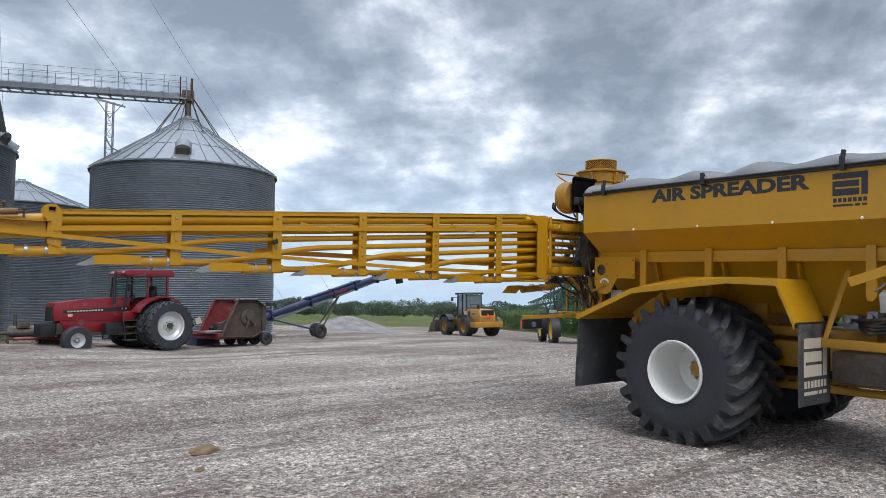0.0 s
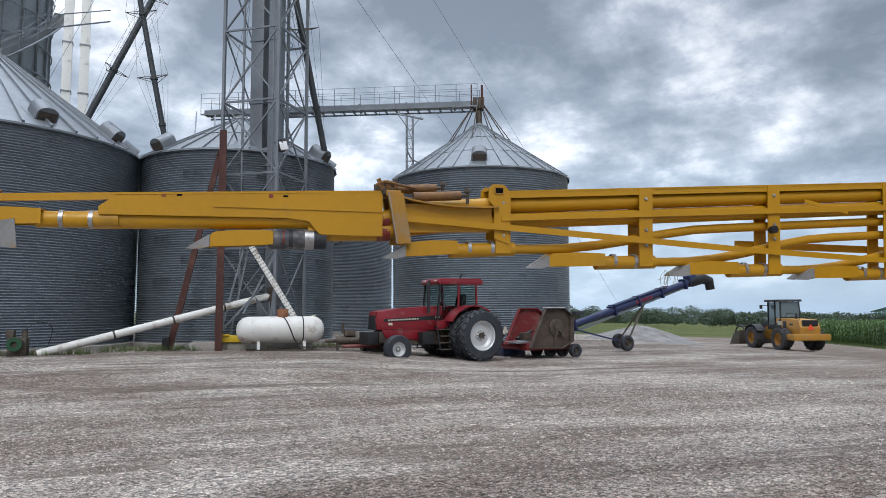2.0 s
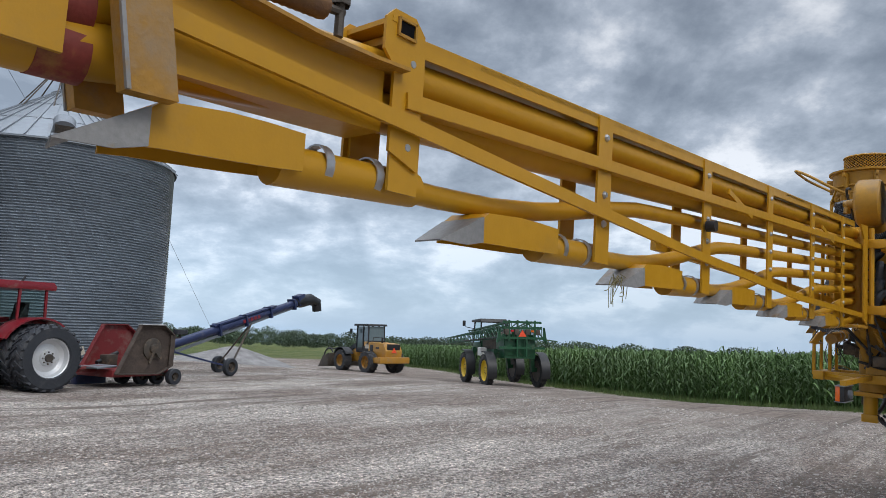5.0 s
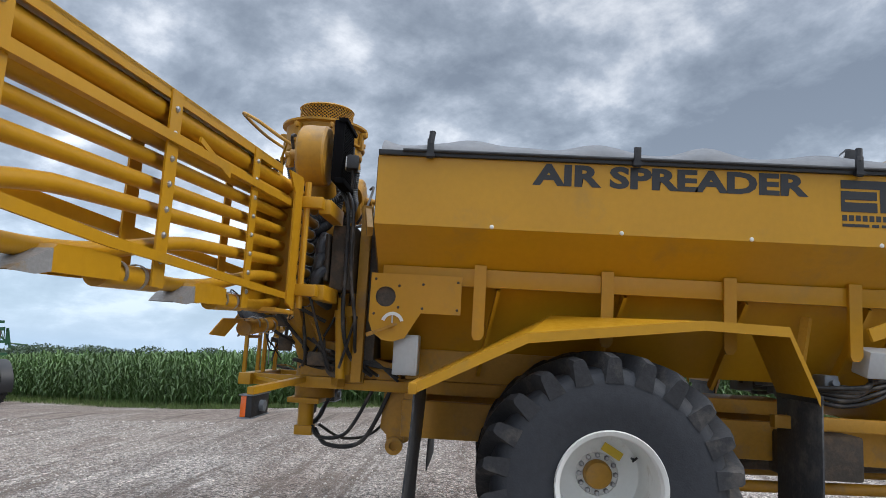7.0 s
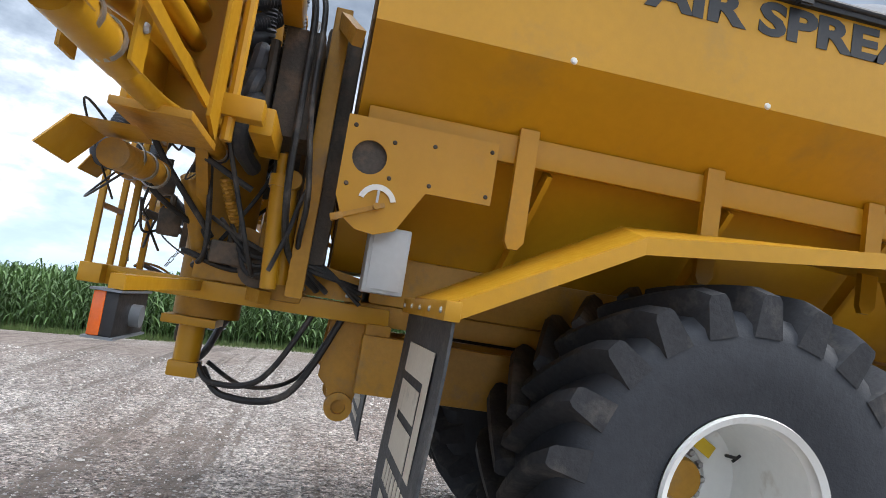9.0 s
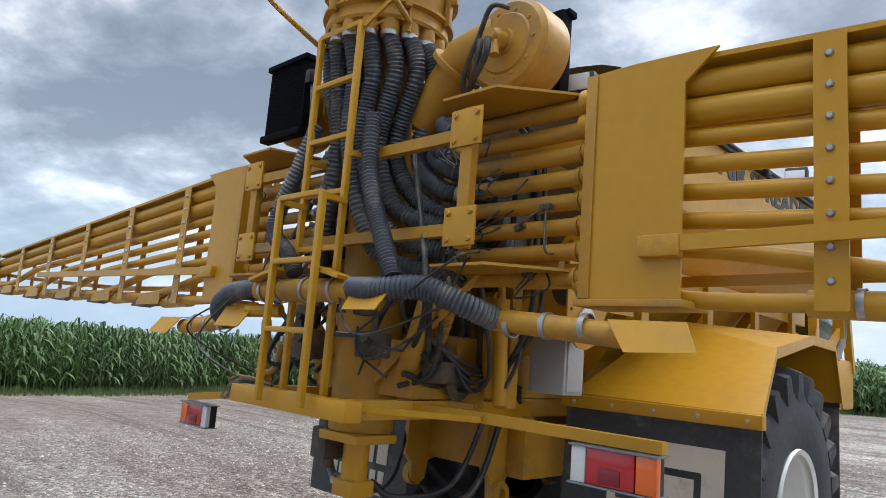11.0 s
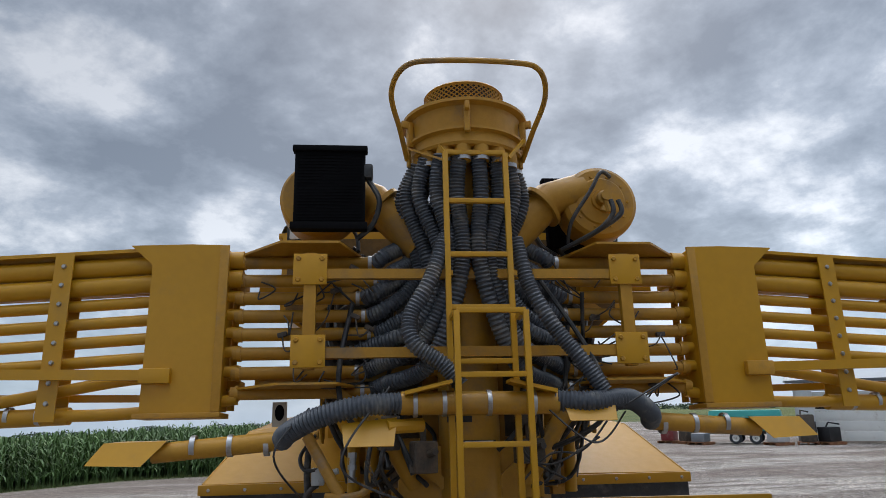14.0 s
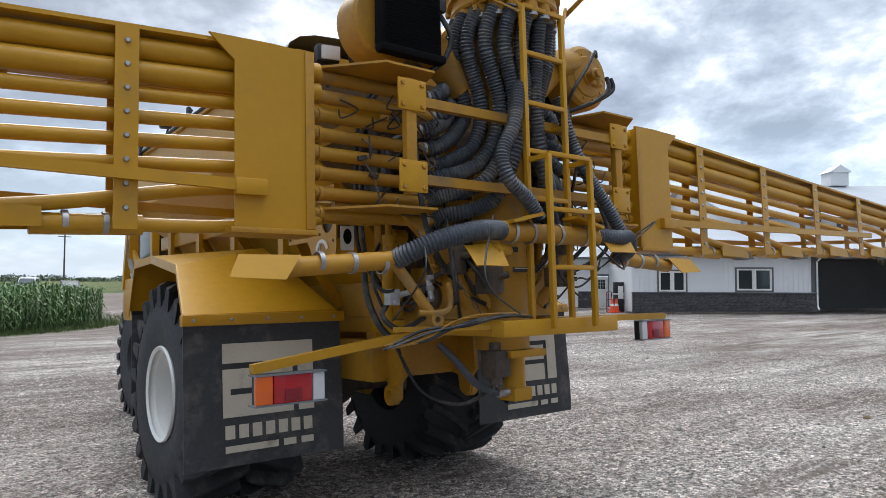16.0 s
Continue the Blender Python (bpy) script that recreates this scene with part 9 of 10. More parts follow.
def belt_auger():
    A = thing("grain_auger", "dark blue portable grain auger with black discharge hood", "auger", moved(-6, -27))
    a, b = vec((-0.9, -24.5, 0.32)), vec((-11.3, -27.1, 3.22))
    d_ = (b - a).normalized()
    s_, u_ = frame_of(d_)
    bm = bmesh.new()
    rod(bm, a, b, 0.17, 18)
    tb = part("auger_tube", bm, BLUE, A)
    bm = bmesh.new()
    bar(bm, a.lerp(b, 0.28) - u_ * 0.30, b - u_ * 0.16, 0.10, 0.10)
    part("under_beam", bm, GALV_BAR, A)
    bm = bmesh.new()
    bar(bm, a.lerp(b, 0.50) + u_ * 0.2, a.lerp(b, 0.84) + u_ * 0.2, 0.30, 0.06)
    part("top_cover", bm, BLUE, A)
    for t in (0.30, 0.52, 0.66, 0.80, 0.95):
        bm = bmesh.new()
        bar(bm, a.lerp(b, t) - d_ * 0.04, a.lerp(b, t) + d_ * 0.04, 0.44, 0.50)
        part("band", bm, BLUE, tb)
    for t, w_ in ((0.20, 0.5), (0.64, 0.9)):
        bm = bmesh.new()
        for k in range(5):
            c = a.lerp(b, t) + d_ * (k * w_ / 4) - s_ * 0.175
            c2 = a.lerp(b, t) + d_ * (k * w_ / 4) + s_ * 0.175
            for q in (c, c2):
                bar(bm, q, q + d_ * (w_ / 6), 0.012, 0.14)
        part("lettering_bar", bm, RED, tb, "plain red lettering bars")
    # hood
    bm = bmesh.new()
    prev = None
    pts = [b - d_ * 0.3, b + d_ * 0.15, b + d_ * 0.8 + u_ * -0.05, b + d_ * 1.35 + Vector((0, 0, -0.30)), b + d_ * 1.45 + Vector((0, 0, -0.75))]
    sweep(bm, pts, [0.20, 0.30, 0.28, 0.25, 0.22], 12)
    part("discharge_hood", bm, BLACK, A, "black rubber discharge hood")
    bm = bmesh.new()
    box(bm, b + u_ * 0.1, (0.5, 0.42, 0.48), (0, 17, 14), 0.03)
    part("head_drive", bm, BLUE, A)
    # undercarriage
    wy = [(-6.6, -25.2), (-7.35, -27.3)]
    for x_, y_ in wy:
        z_ = float(land(x_, y_))
        w = wheel(A, (x_, y_, z_ + 0.36), 0.36, 0.2, 0.2, RUBBER, GREASE, 0, 1, "small black auger wheel")
        w.matrix_basis = Matrix.Translation((x_, y_, z_ + 0.36)) @ Matrix.Rotation(radians(15), 4, "Z") @ Matrix.Rotation(-math.pi / 2, 4, "X")
        for t in (0.30, 0.70):
            bm = bmesh.new()
            bar(bm, (x_, y_, z_ + 0.36), a.lerp(b, t) - u_ * 0.2, 0.06, 0.06)
            part("strut", bm, BLUE if t < 0.5 else GREASE, A)
    bm = bmesh.new()
    bar(bm, (*wy[0], float(land(*wy[0])) + 0.36), (*wy[1], float(land(*wy[1])) + 0.36), 0.09, 0.09)
    part("axle", bm, GREASE, A)
    bm = bmesh.new()
    box(bm, a + Vector((0.2, 0, -0.15)), (1.1, 0.9, 0.55), (0, 0, 14), 0.05)
    part("inlet_hopper", bm, BLUE, A)


belt_auger()


def gravel_pile():
    r = np.random.RandomState(6)
    n = 60
    g = np.linspace(-1, 1, n)
    X, Y = np.meshgrid(g, g)
    ob_r = np.sqrt(X ** 2 + Y ** 2)
    H = np.maximum(0, 1 - ob_r ** 1.3) ** 1.05 * (1 + 0.16 * waves(X, Y, 41, 5)) + 0.01 * r.normal(0, 1, X.shape) * (ob_r < 1)
    H2 = 0.6 * np.maximum(0, 1 - ((X - 0.35) ** 2 + (Y * 1.1) ** 2) * 5.2)
    x, y = -15.0 + X * 4.4, -36.7 + Y * 3.2
    z = land(x, y) - 0.08 + 1.2 * np.maximum(H * 0.92, H2)
    i = np.arange(n * n).reshape(n, n)
    f = np.stack([i[:-1, :-1], i[:-1, 1:], i[1:, 1:], i[1:, :-1]], -1).reshape(-1, 4)
    me = mesh_of("stone_mound", np.stack([x, y, z], -1).reshape(-1, 3).tolist(), f.tolist(), HEAP)
    tagged(me, "grey heap of crushed gravel beyond the auger", "gravel pile")


gravel_pile()


def wheel_loader():
    x, y = -24.2, -34.2
    W = thing("wheel_loader", "yellow articulated wheel loader with a dark cab and grapple", "wheel loader", pose(x, y, float(land(x, y)), 0, 0, degrees(math.atan2(-0.978, -0.207))) @ Matrix.Diagonal((1.2, 1.06, 1.04, 1)))
    for x_ in (-1.35, 1.55):
        for s in (1, -1):
            wheel(W, (x_, s * 1.02, 0.72), 0.72, 0.55, 0.40, TREAD, LOADER_YELLOW, 16, s, "chunky loader wheel with a yellow rim")
    house_of(W, "rear_body", [(-2.55, 0.75), (-0.2, 0.75), (-0.1, 1.35), (-0.25, 2.05), (-2.35, 1.95), (-2.6, 1.5)], -0.62, 0.62, LOADER_YELLOW, "", 0.05)
    house_of(W, "front_frame", [(0.0, 0.65), (1.9, 0.65), (1.9, 1.2), (1.2, 1.7), (0.1, 1.4)], -0.45, 0.45, LOADER_YELLOW, "", 0.04)
    house_of(W, "counterweight", [(-2.75, 0.70), (-1.95, 0.70), (-1.95, 1.05), (-2.75, 1.10)], -1.12, 1.12, LOADER_YELLOW, "", 0.05)
    boxy(W, "rear_grille", (-2.53, 0, 1.58), (0.10, 0.95, 0.70), BLACK, "black radiator grille", (0, -6, 0))
    bm = bmesh.new()
    prism(bm, [(-0.20, 1.36), (0.20, 1.36), (0, 1.70)], "x", -2.62, -2.60)
    part("warning_triangle", bm, SIGN_ORANGE, W, "orange-red warning triangle")
    for s in (1, -1):
        boxy(W, "side_vent", (-1.1, s * 0.63, 1.55), (0.30, 0.02, 0.60), BLACK)
        boxy(W, "badge", (-0.6, s * 0.635, 1.72), (0.40, 0.012, 0.26), CREAM, "plain pale badge", (0, 0, 0), 0)
        boxy(W, "lettering_bar", (-1.75, s * 0.635, 1.66), (0.34, 0.012, 0.10), INK, "", (0, 0, 0), 0)
        bm = bmesh.new()
        pts = [(1.55 + 0.84 * math.cos(radians(a)), 0.72 + 0.86 * math.sin(radians(a))) for a in range(30, 160, 15)]
        strip(bm, pts, s * 0.72, s * 1.28, 0.04)
        part("fender", bm, BLACK, W)
        bm = bmesh.new()
        bar(bm, (0.9, s * 0.42, 1.75), (2.3, s * 0.42, 1.15), 0.12, 0.30)
        bar(bm, (2.3, s * 0.42, 1.15), (3.1, s * 0.42, 0.55), 0.12, 0.26)
        part("lift_arm", bm, BLACK, W)
        for x_, z0_, z1_ in ((0.62, 1.5, 3.1), (-0.12, 1.5, 3.1), (-0.72, 2.0, 3.1)):
            bm = bmesh.new()
            bar(bm, (x_, s * 0.62, z0_), (x_ * 0.94, s * 0.60, z1_), 0.07, 0.07)
            part("cab_post", bm, BLACK, W)
        bm = bmesh.new()
        slab(bm, [(0.60, s * 0.60, 1.5), (-0.10, s * 0.60, 1.5), (-0.10, s * 0.58, 3.05), (0.58, s * 0.58, 3.05)], 0.012)
        slab(bm, [(-0.14, s * 0.60, 2.05), (-0.70, s * 0.60, 2.05), (-0.68, s * 0.58, 3.05), (-0.14, s * 0.58, 3.05)], 0.012)
        g = part("side_window", bm, TINT, W)
        g.visible_shadow = False
    bm = bmesh.new()
    slab(bm, [(0.63, -0.58, 1.6), (0.63, 0.58, 1.6), (0.59, 0.58, 3.05), (0.59, -0.58, 3.05)], 0.012)
    g = part("end_window", bm, TINT, W)
    g.visible_shadow = False
    bm = bmesh.new()
    slab(bm, [(-0.73, -0.58, 2.1), (-0.73, 0.58, 2.1), (-0.69, 0.58, 3.05), (-0.69, -0.58, 3.05)], 0.012)
    g = part("end_window", bm, TINT, W)
    g.visible_shadow = False
    house_of(W, "cab_base", [(-0.75, 1.3), (0.65, 1.3), (0.65, 1.62), (-0.2, 1.62), (-0.75, 2.08)], -0.64, 0.64, BLACK)
    house_of(W, "operator_seat", [(-0.5, 1.6), (0.1, 1.6), (0.1, 2.0), (-0.25, 2.0), (-0.32, 2.65), (-0.5, 2.65)], -0.26, 0.26, BLACK, "", 0.04)
    house_of(W, "cab_roof", [(-0.85, 3.08), (0.82, 3.08), (0.78, 3.22), (-0.80, 3.22)], -0.74, 0.74, BLACK, "", 0.04)
    for s in (1, -1):
        boxy(W, "mirror", (0.75, s * 0.98, 2.75), (0.05, 0.18, 0.26), BLACK)
        tube(W, "mirror_arm", [(0.6, s * 0.6, 2.85), (0.74, s * 0.95, 2.85)], 0.018, BLACK)
    tube(W, "exhaust_pipe", [(-1.7, 0.25, 1.95), (-1.7, 0.25, 2.35)], 0.06, BLACK)
    house_of(W, "bucket", [(3.0, 0.25), (4.25, 0.12), (4.3, 0.17), (3.3, 0.5), (3.0, 1.15), (2.85, 1.15)], -1.28, 1.28, GREASE, "dark worn bucket", 0.01)
    for s in (1, -1):
        house_of(W, "bucket_side", [(3.0, 0.2), (4.2, 0.15), (3.7, 0.9), (2.9, 1.15)], s * 1.26 - 0.02, s * 1.26 + 0.02, GREASE, "", 0)
    for y_ in (-0.8, 0.0, 0.8):
        tube(W, "grapple_tine", bez([(2.95, y_, 0.95), (3.5, y_, 1.45), (4.1, y_, 1.25), (4.3, y_, 0.7), (4.0, y_, 0.35)], 6), 0.055, BLACK)
    tube(W, "grapple_bar", [(3.5, -1.0, 1.42), (3.5, 1.0, 1.42)], 0.06, BLACK)
    tube(W, "grapple_cylinder", [(2.7, 0.4, 1.2), (3.4, 0.4, 1.5)], 0.05, BLACK)
    tube(W, "handrail", [(-2.4, 0.55, 1.95), (-2.4, 0.55, 2.3), (-1.2, 0.55, 2.35), (-1.1, 0.55, 2.05)], 0.02, BLACK)


wheel_loader()


def truss(parent, a, b, w, h, n, mat):
    """A folded spray boom: four chords with lacing."""
    a, b = vec(a), vec(b)
    s_, u_ = frame_of(b - a)
    for i in (-1, 1):
        for j in (-1, 1):
            bm = bmesh.new()
            taper = 0.55
            bar(bm, a + s_ * (i * w / 2) + u_ * (j * h / 2), b + s_ * (i * w / 2 * taper) + u_ * (j * h / 2 * taper), 0.055, 0.055)
            part("boom_chord", bm, mat, parent)
    bm = bmesh.new()
    for k in range(n):
        t0, t1 = k / n, (k + 1) / n
        f0, f1 = 1 - 0.45 * t0, 1 - 0.45 * t1
        p, q = a.lerp(b, t0), a.lerp(b, t1)
        for i in (-1, 1):
            bar(bm, p + s_ * (i * w / 2 * f0) - u_ * (h / 2 * f0), q + s_ * (i * w / 2 * f1) + u_ * (h / 2 * f1), 0.03, 0.03)
            bar(bm, p + s_ * (i * w / 2 * f0) - u_ * (h / 2 * f0), p + s_ * (i * w / 2 * f0) + u_ * (h / 2 * f0), 0.03, 0.03)
        bar(bm, p - s_ * (w / 2 * f0) - u_ * (h / 2 * f0), q + s_ * (w / 2 * f1) - u_ * (h / 2 * f1), 0.03, 0.03)
        bar(bm, p - s_ * (w / 2 * f0) + u_ * (h / 2 * f0), p + s_ * (w / 2 * f0) + u_ * (h / 2 * f0), 0.03, 0.03)
    part("boom_lacing", bm, mat, parent)


def sprayer():
    x, y = -21.2, -20.6
    S = thing("field_sprayer", "tall green field sprayer with folded booms and yellow wheels", "sprayer", pose(x, y, float(land(x, y)), 0, 0, 236))
    for x_ in (-1.75, 1.75):
        for s in (1, -1):
            wheel(S, (x_, s * 1.45, 0.84), 0.84, 0.34, 0.54, TREAD, BRIGHT_YELLOW, 22, s, "tall narrow wheel with a yellow rim")
            bm = bmesh.new()
            pts = [(x_ + 0.94 * math.cos(radians(a)), 0.84 + 0.95 * math.sin(radians(a))) for a in range(75, 215, 14)]
            strip(bm, pts, s * 1.22, s * 1.70, 0.035)
            part("mudguard", bm, BLACK, S, "black curved mudguard")
            bm = bmesh.new()
            bar(bm, (x_, s * 1.12, 0.8), (x_, s * 1.0, 1.95), 0.22, 0.20)
            bar(bm, (x_, s * 1.4, 0.92), (x_, s * 1.05, 0.92), 0.2, 0.2)
            part("drop_leg", bm, GREEN, S)
    house_of(S, "main_frame", [(-2.6, 1.55), (2.6, 1.55), (2.7, 1.9), (-2.6, 1.9)], -0.55, 0.55, GREEN)
    for x_ in (-1.75, 1.75):
        boxy(S, "axle_beam", (x_, 0, 1.78), (0.24, 2.2, 0.22), GREEN)
    house_of(S, "solution_tank", [(-1.5, 1.9), (1.0, 1.9), (1.1, 2.3), (0.8, 2.85), (-1.2, 2.85), (-1.6, 2.3)], -0.75, 0.75, GREASE, "dark tank between the wheels", 0.1)
    house_of(S, "hood", [(1.0, 1.9), (2.0, 1.9), (2.0, 2.6), (1.0, 2.6)], -0.6, 0.6, GREEN)
    # cab
    house_of(S, "cab_base", [(1.5, 1.75), (2.9, 1.75), (2.9, 2.2), (1.5, 2.3)], -0.7, 0.7, GREEN)
    for s in (1, -1):
        for x_, x2 in ((2.85, 2.65), (1.55, 1.5)):
            bm = bmesh.new()
            bar(bm, (x_, s * 0.70, 2.2), (x2, s * 0.68, 3.40), 0.07, 0.07)
            part("cab_post", bm, BLACK, S)
        bm = bmesh.new()
        slab(bm, [(2.82, s * 0.68, 2.2), (1.57, s * 0.68, 2.3), (1.52, s * 0.66, 3.38), (2.63, s * 0.66, 3.38)], 0.012)
        g = part("side_window", bm, CAB_GLASS, S)
        g.visible_shadow = False
        boxy(S, "mirror", (2.75, s * 1.32, 3.30), (0.06, 0.18, 0.32), BLACK)
        tube(S, "mirror_arm", [(2.7, s * 0.7, 3.0), (2.72, s * 1.25, 3.1)], 0.02, BLACK)
        truss(S, (-2.75, s * 0.95, 2.85), (4.4, s * 1.75, 2.25), 0.42, 0.55, 14, GREEN)
        truss(S, (-2.55, s * 0.55, 3.15), (2.0, s * 1.20, 2.75), 0.30, 0.40, 9, GREEN)
        tube(S, "boom_pipe", [(-2.75, s * 1.25, 2.55), (3.6, s * 1.75, 2.2)], 0.03, BLACK)
    house_of(S, "cab_roof", [(1.25, 3.38), (3.0, 3.38), (2.95, 3.52), (1.35, 3.58)], -0.80, 0.80, BLACK, "dark cab roof", 0.05)
    house_of(S, "operator_seat", [(1.7, 2.2), (2.2, 2.2), (2.2, 2.5), (1.85, 2.55), (1.8, 3.1), (1.65, 3.1)], -0.24, 0.24, BLACK, "", 0.04)
    house_of(S, "rear_frame", [(-2.7, 1.5), (-1.5, 1.5), (-1.4, 2.5), (-2.6, 2.75)], -0.85, 0.85, GREEN, "dark green rear frame", 0.05)
    for y_ in (-0.6, 0.0, 0.6):
        boxy(S, "frame_panel", (-2.72, y_, 2.1), (0.06, 0.45, 0.9), GREEN)
    # rear boom rack
    for z_ in (2.05, 2.55, 3.05, 3.35):
        bm = bmesh.new()
        w_ = 1.25 if z_ < 3.0 else 1.05
        bar(bm, (-2.95, -w_, z_), (-2.95, w_, z_), 0.09, 0.11)
        part("rack_rail", bm, GREEN, S)
    for y_ in (-1.2, -0.7, -0.25, 0.25, 0.7, 1.2):
        bm = bmesh.new()
        bar(bm, (-2.95, y_, 1.6 if abs(y_) < 0.5 else 2.4), (-2.95, y_, 3.45 if abs(y_) < 0.9 else 3.1), 0.08, 0.08)
        part("rack_upright", bm, GREEN, S)
    for y_ in (-1.2, 1.2):
        for a_, b_, w_ in (((-2.95, y_, 3.1), (-2.95, y_ * 1.12, 2.3), 0.08), ((-2.95, y_ * 0.2, 3.35), (-2.95, y_, 2.55), 0.05), ((-2.4, y_ * 0.4, 1.8), (-2.95, y_ * 0.4, 2.9), 0.09)):
            bm = bmesh.new()
            bar(bm, a_, b_, w_, w_)
            part("rack_brace", bm, GREEN, S)
    for y_ in (-0.85, -0.3, 0.3, 0.85):
        boxy(S, "boom_block", (-2.9, y_, 2.85), (0.25, 0.22, 0.28), GREASE)
        tube(S, "hose", bez([(-2.8, y_, 2.9), (-2.7, y_ * 0.8, 2.5), (-2.5, y_ * 0.5, 2.2), (-2.2, y_ * 0.3, 1.9)], 6), 0.025, CABLE)
    bm = bmesh.new()
    prism(bm, [(-0.21, 2.62), (0.21, 2.62), (0, 2.98)], "x", -3.03, -3.01)
    part("warning_triangle", bm, SIGN_ORANGE, S, "orange-red warning triangle")
    boxy(S, "tail_lamp", (-3.02, -0.55, 2.9), (0.05, 0.16, 0.10), AMBER_LENS)
    boxy(S, "tail_lamp", (-3.02, 0.55, 2.9), (0.05, 0.16, 0.10), RED_LENS)
    tube(S, "ladder", [(1.3, 1.15, 0.7), (1.5, 0.8, 2.0)], 0.03, BLACK)
    tube(S, "boom_tip", [(-2.95, -1.2, 2.5), (-2.95, -1.95, 2.42)], 0.035, GREEN)
    boxy(S, "nurse_bottle", (0.2, 1.05, 1.75), (0.6, 0.35, 0.45), WHITE, "pale rinse tank", (0, 0, 0), 0.06)


sprayer()


# ---------------------------------------------------------------- shop and office, x along the front, y inwards
B = thing("farm_office", "white metal-sided office with a dark stone wainscot", "building", pose(31.3, 22.4, 0, 0, 0, degrees(math.atan2(-0.61, 0.79))))


def siding(parent, x0, x1, y, z0, z1, holes=(), label="", pitch=0.30, axis="x"):
    """A wall with its openings cut through, and upright ribs proud of it; as one mesh."""
    bm = bmesh.new()
    xs = sorted({x0, x1, *[v for h_ in holes for v in (h_[0], h_[1])]})
    for a, b in zip(xs, xs[1:]):
        m_ = (a + b) / 2
        cut = [h_ for h_ in holes if h_[0] <= m_ <= h_[1]]
        zs = [z0]
        for h_ in sorted(cut, key=lambda q: q[2]):
            zs += [h_[2], h_[3]]
        zs.append(z1)
        for k in range(0, len(zs), 2):
            if zs[k + 1] - zs[k] > 0.01:
                box(bm, ((a + b) / 2, y + 0.09, (zs[k] + zs[k + 1]) / 2), (b - a, 0.18, zs[k + 1] - zs[k]))
    wl_ob = part("wall", bm, WALL_WHITE, parent, label)
    n = int((x1 - x0) / pitch)
    for k in range(n):
        x_ = x0 + (k + 0.5) * (x1 - x0) / n
        spans = [(z0, z1)]
        for h_ in holes:
            if h_[0] - 0.05 <= x_ <= h_[1] + 0.05:
                spans = [s for lo, hi in spans for s in ((lo, min(hi, h_[2] - 0.05)), (max(lo, h_[3] + 0.05), hi)) if s[1] - s[0] > 0.02]
        for lo, hi in spans:
            bm = bmesh.new()
            box(bm, (x_, y - 0.008, (lo + hi) / 2), (0.05, 0.02, hi - lo))
            part("panel_rib", bm, WALL_WHITE, wl_ob)
    return wl_ob


def window(parent, x0, x1, y, z0, z1):
    W = new("window")
    W.parent = parent
    tagged(W, "white double window with dark panes")
    bm = bmesh.new()
    for a, b, c, d_ in ((x0 - 0.09, x1 + 0.09, z1, z1 + 0.09), (x0 - 0.09, x1 + 0.09, z0 - 0.09, z0), (x0 - 0.09, x0, z0, z1), (x1, x1 + 0.09, z0, z1)):
        box(bm, ((a + b) / 2, y - 0.02, (c + d_) / 2), (b - a, 0.07, d_ - c), bev=0.006)
    part("outer_trim", bm, GREY_TRIM, W, "grey outer trim")
    m_ = (x0 + x1) / 2
    bm = bmesh.new()
    for a, b, c, d_ in ((x0, x1, z1 - 0.10, z1), (x0, x1, z0, z0 + 0.10), (x0, x0 + 0.12, z0 + 0.1, z1 - 0.1), (x1 - 0.12, x1, z0 + 0.1, z1 - 0.1), (m_ - 0.12, m_ + 0.12, z0 + 0.1, z1 - 0.1)):
        box(bm, ((a + b) / 2, y + 0.02, (c + d_) / 2), (b - a, 0.09, d_ - c))
    part("frame_white", bm, WHITE, W)
    for a, b in ((x0 + 0.12, m_ - 0.12), (m_ + 0.12, x1 - 0.12)):
        bm = bmesh.new()
        box(bm, ((a + b) / 2, y + 0.045, (z0 + z1) / 2), (b - a, 0.02, z1 - z0 - 0.2))
        part("pane", bm, GLASS_DARK, W)


GREY_TRIM = material("dark_grey_trim", (0.10, 0.105, 0.11), 0.5, 0, 0.1, 4)
# the porch's shade is put into this dark colour of walls and ceiling
SHADED_WALL = material("porch_wall_shade", (0.16, 0.165, 0.17), 0.7, 0, 0.1, 3)
LEN, OFF_H = 11.2, 3.35
siding(B, 0, LEN, 0, 1.02, OFF_H, [(1.6, 3.25, 1.12, 2.36), (6.35, 8.5, 1.2, 2.52)], "white ribbed metal wall")
window(B, 1.6, 3.25, 0, 1.12, 2.36)
window(B, 6.35, 8.5, 0, 1.2, 2.52)
bm = bmesh.new()
box(bm, (LEN / 2, 0.10, 0.45), (LEN, 0.18, 1.14))
ws = part("wainscot", bm, GREY_TRIM, B, "dark stone veneer wainscot")
bm = bmesh.new()
box(bm, (LEN / 2, -0.03, 1.05), (LEN + 0.1, 0.16, 0.07), bev=0.01)
part("stone_cap", bm, GREY_TRIM, ws)
rs = random.Random(5)
shapes = []
for k in range(9):
    bm = bmesh.new()
    box(bm, (0, 0, 0), (0.26 + 0.05 * k, 0.05 + 0.012 * (k % 3), 0.088), (0, 0, 0), 0.008)
    shapes.append((0.26 + 0.05 * k, mesh_from("stone", bm, STONE)))
for row in range(11):
    x_ = 0.0
    while x_ < LEN - 0.1:
        ln, me = rs.choice(shapes)
        if x_ + ln > LEN:
            break
        shared("stone", me, ws, Matrix.Translation((x_ + ln / 2, -0.005 - rs.random() * 0.018, 0.0 + row * 0.094)))
        x_ += ln + 0.008
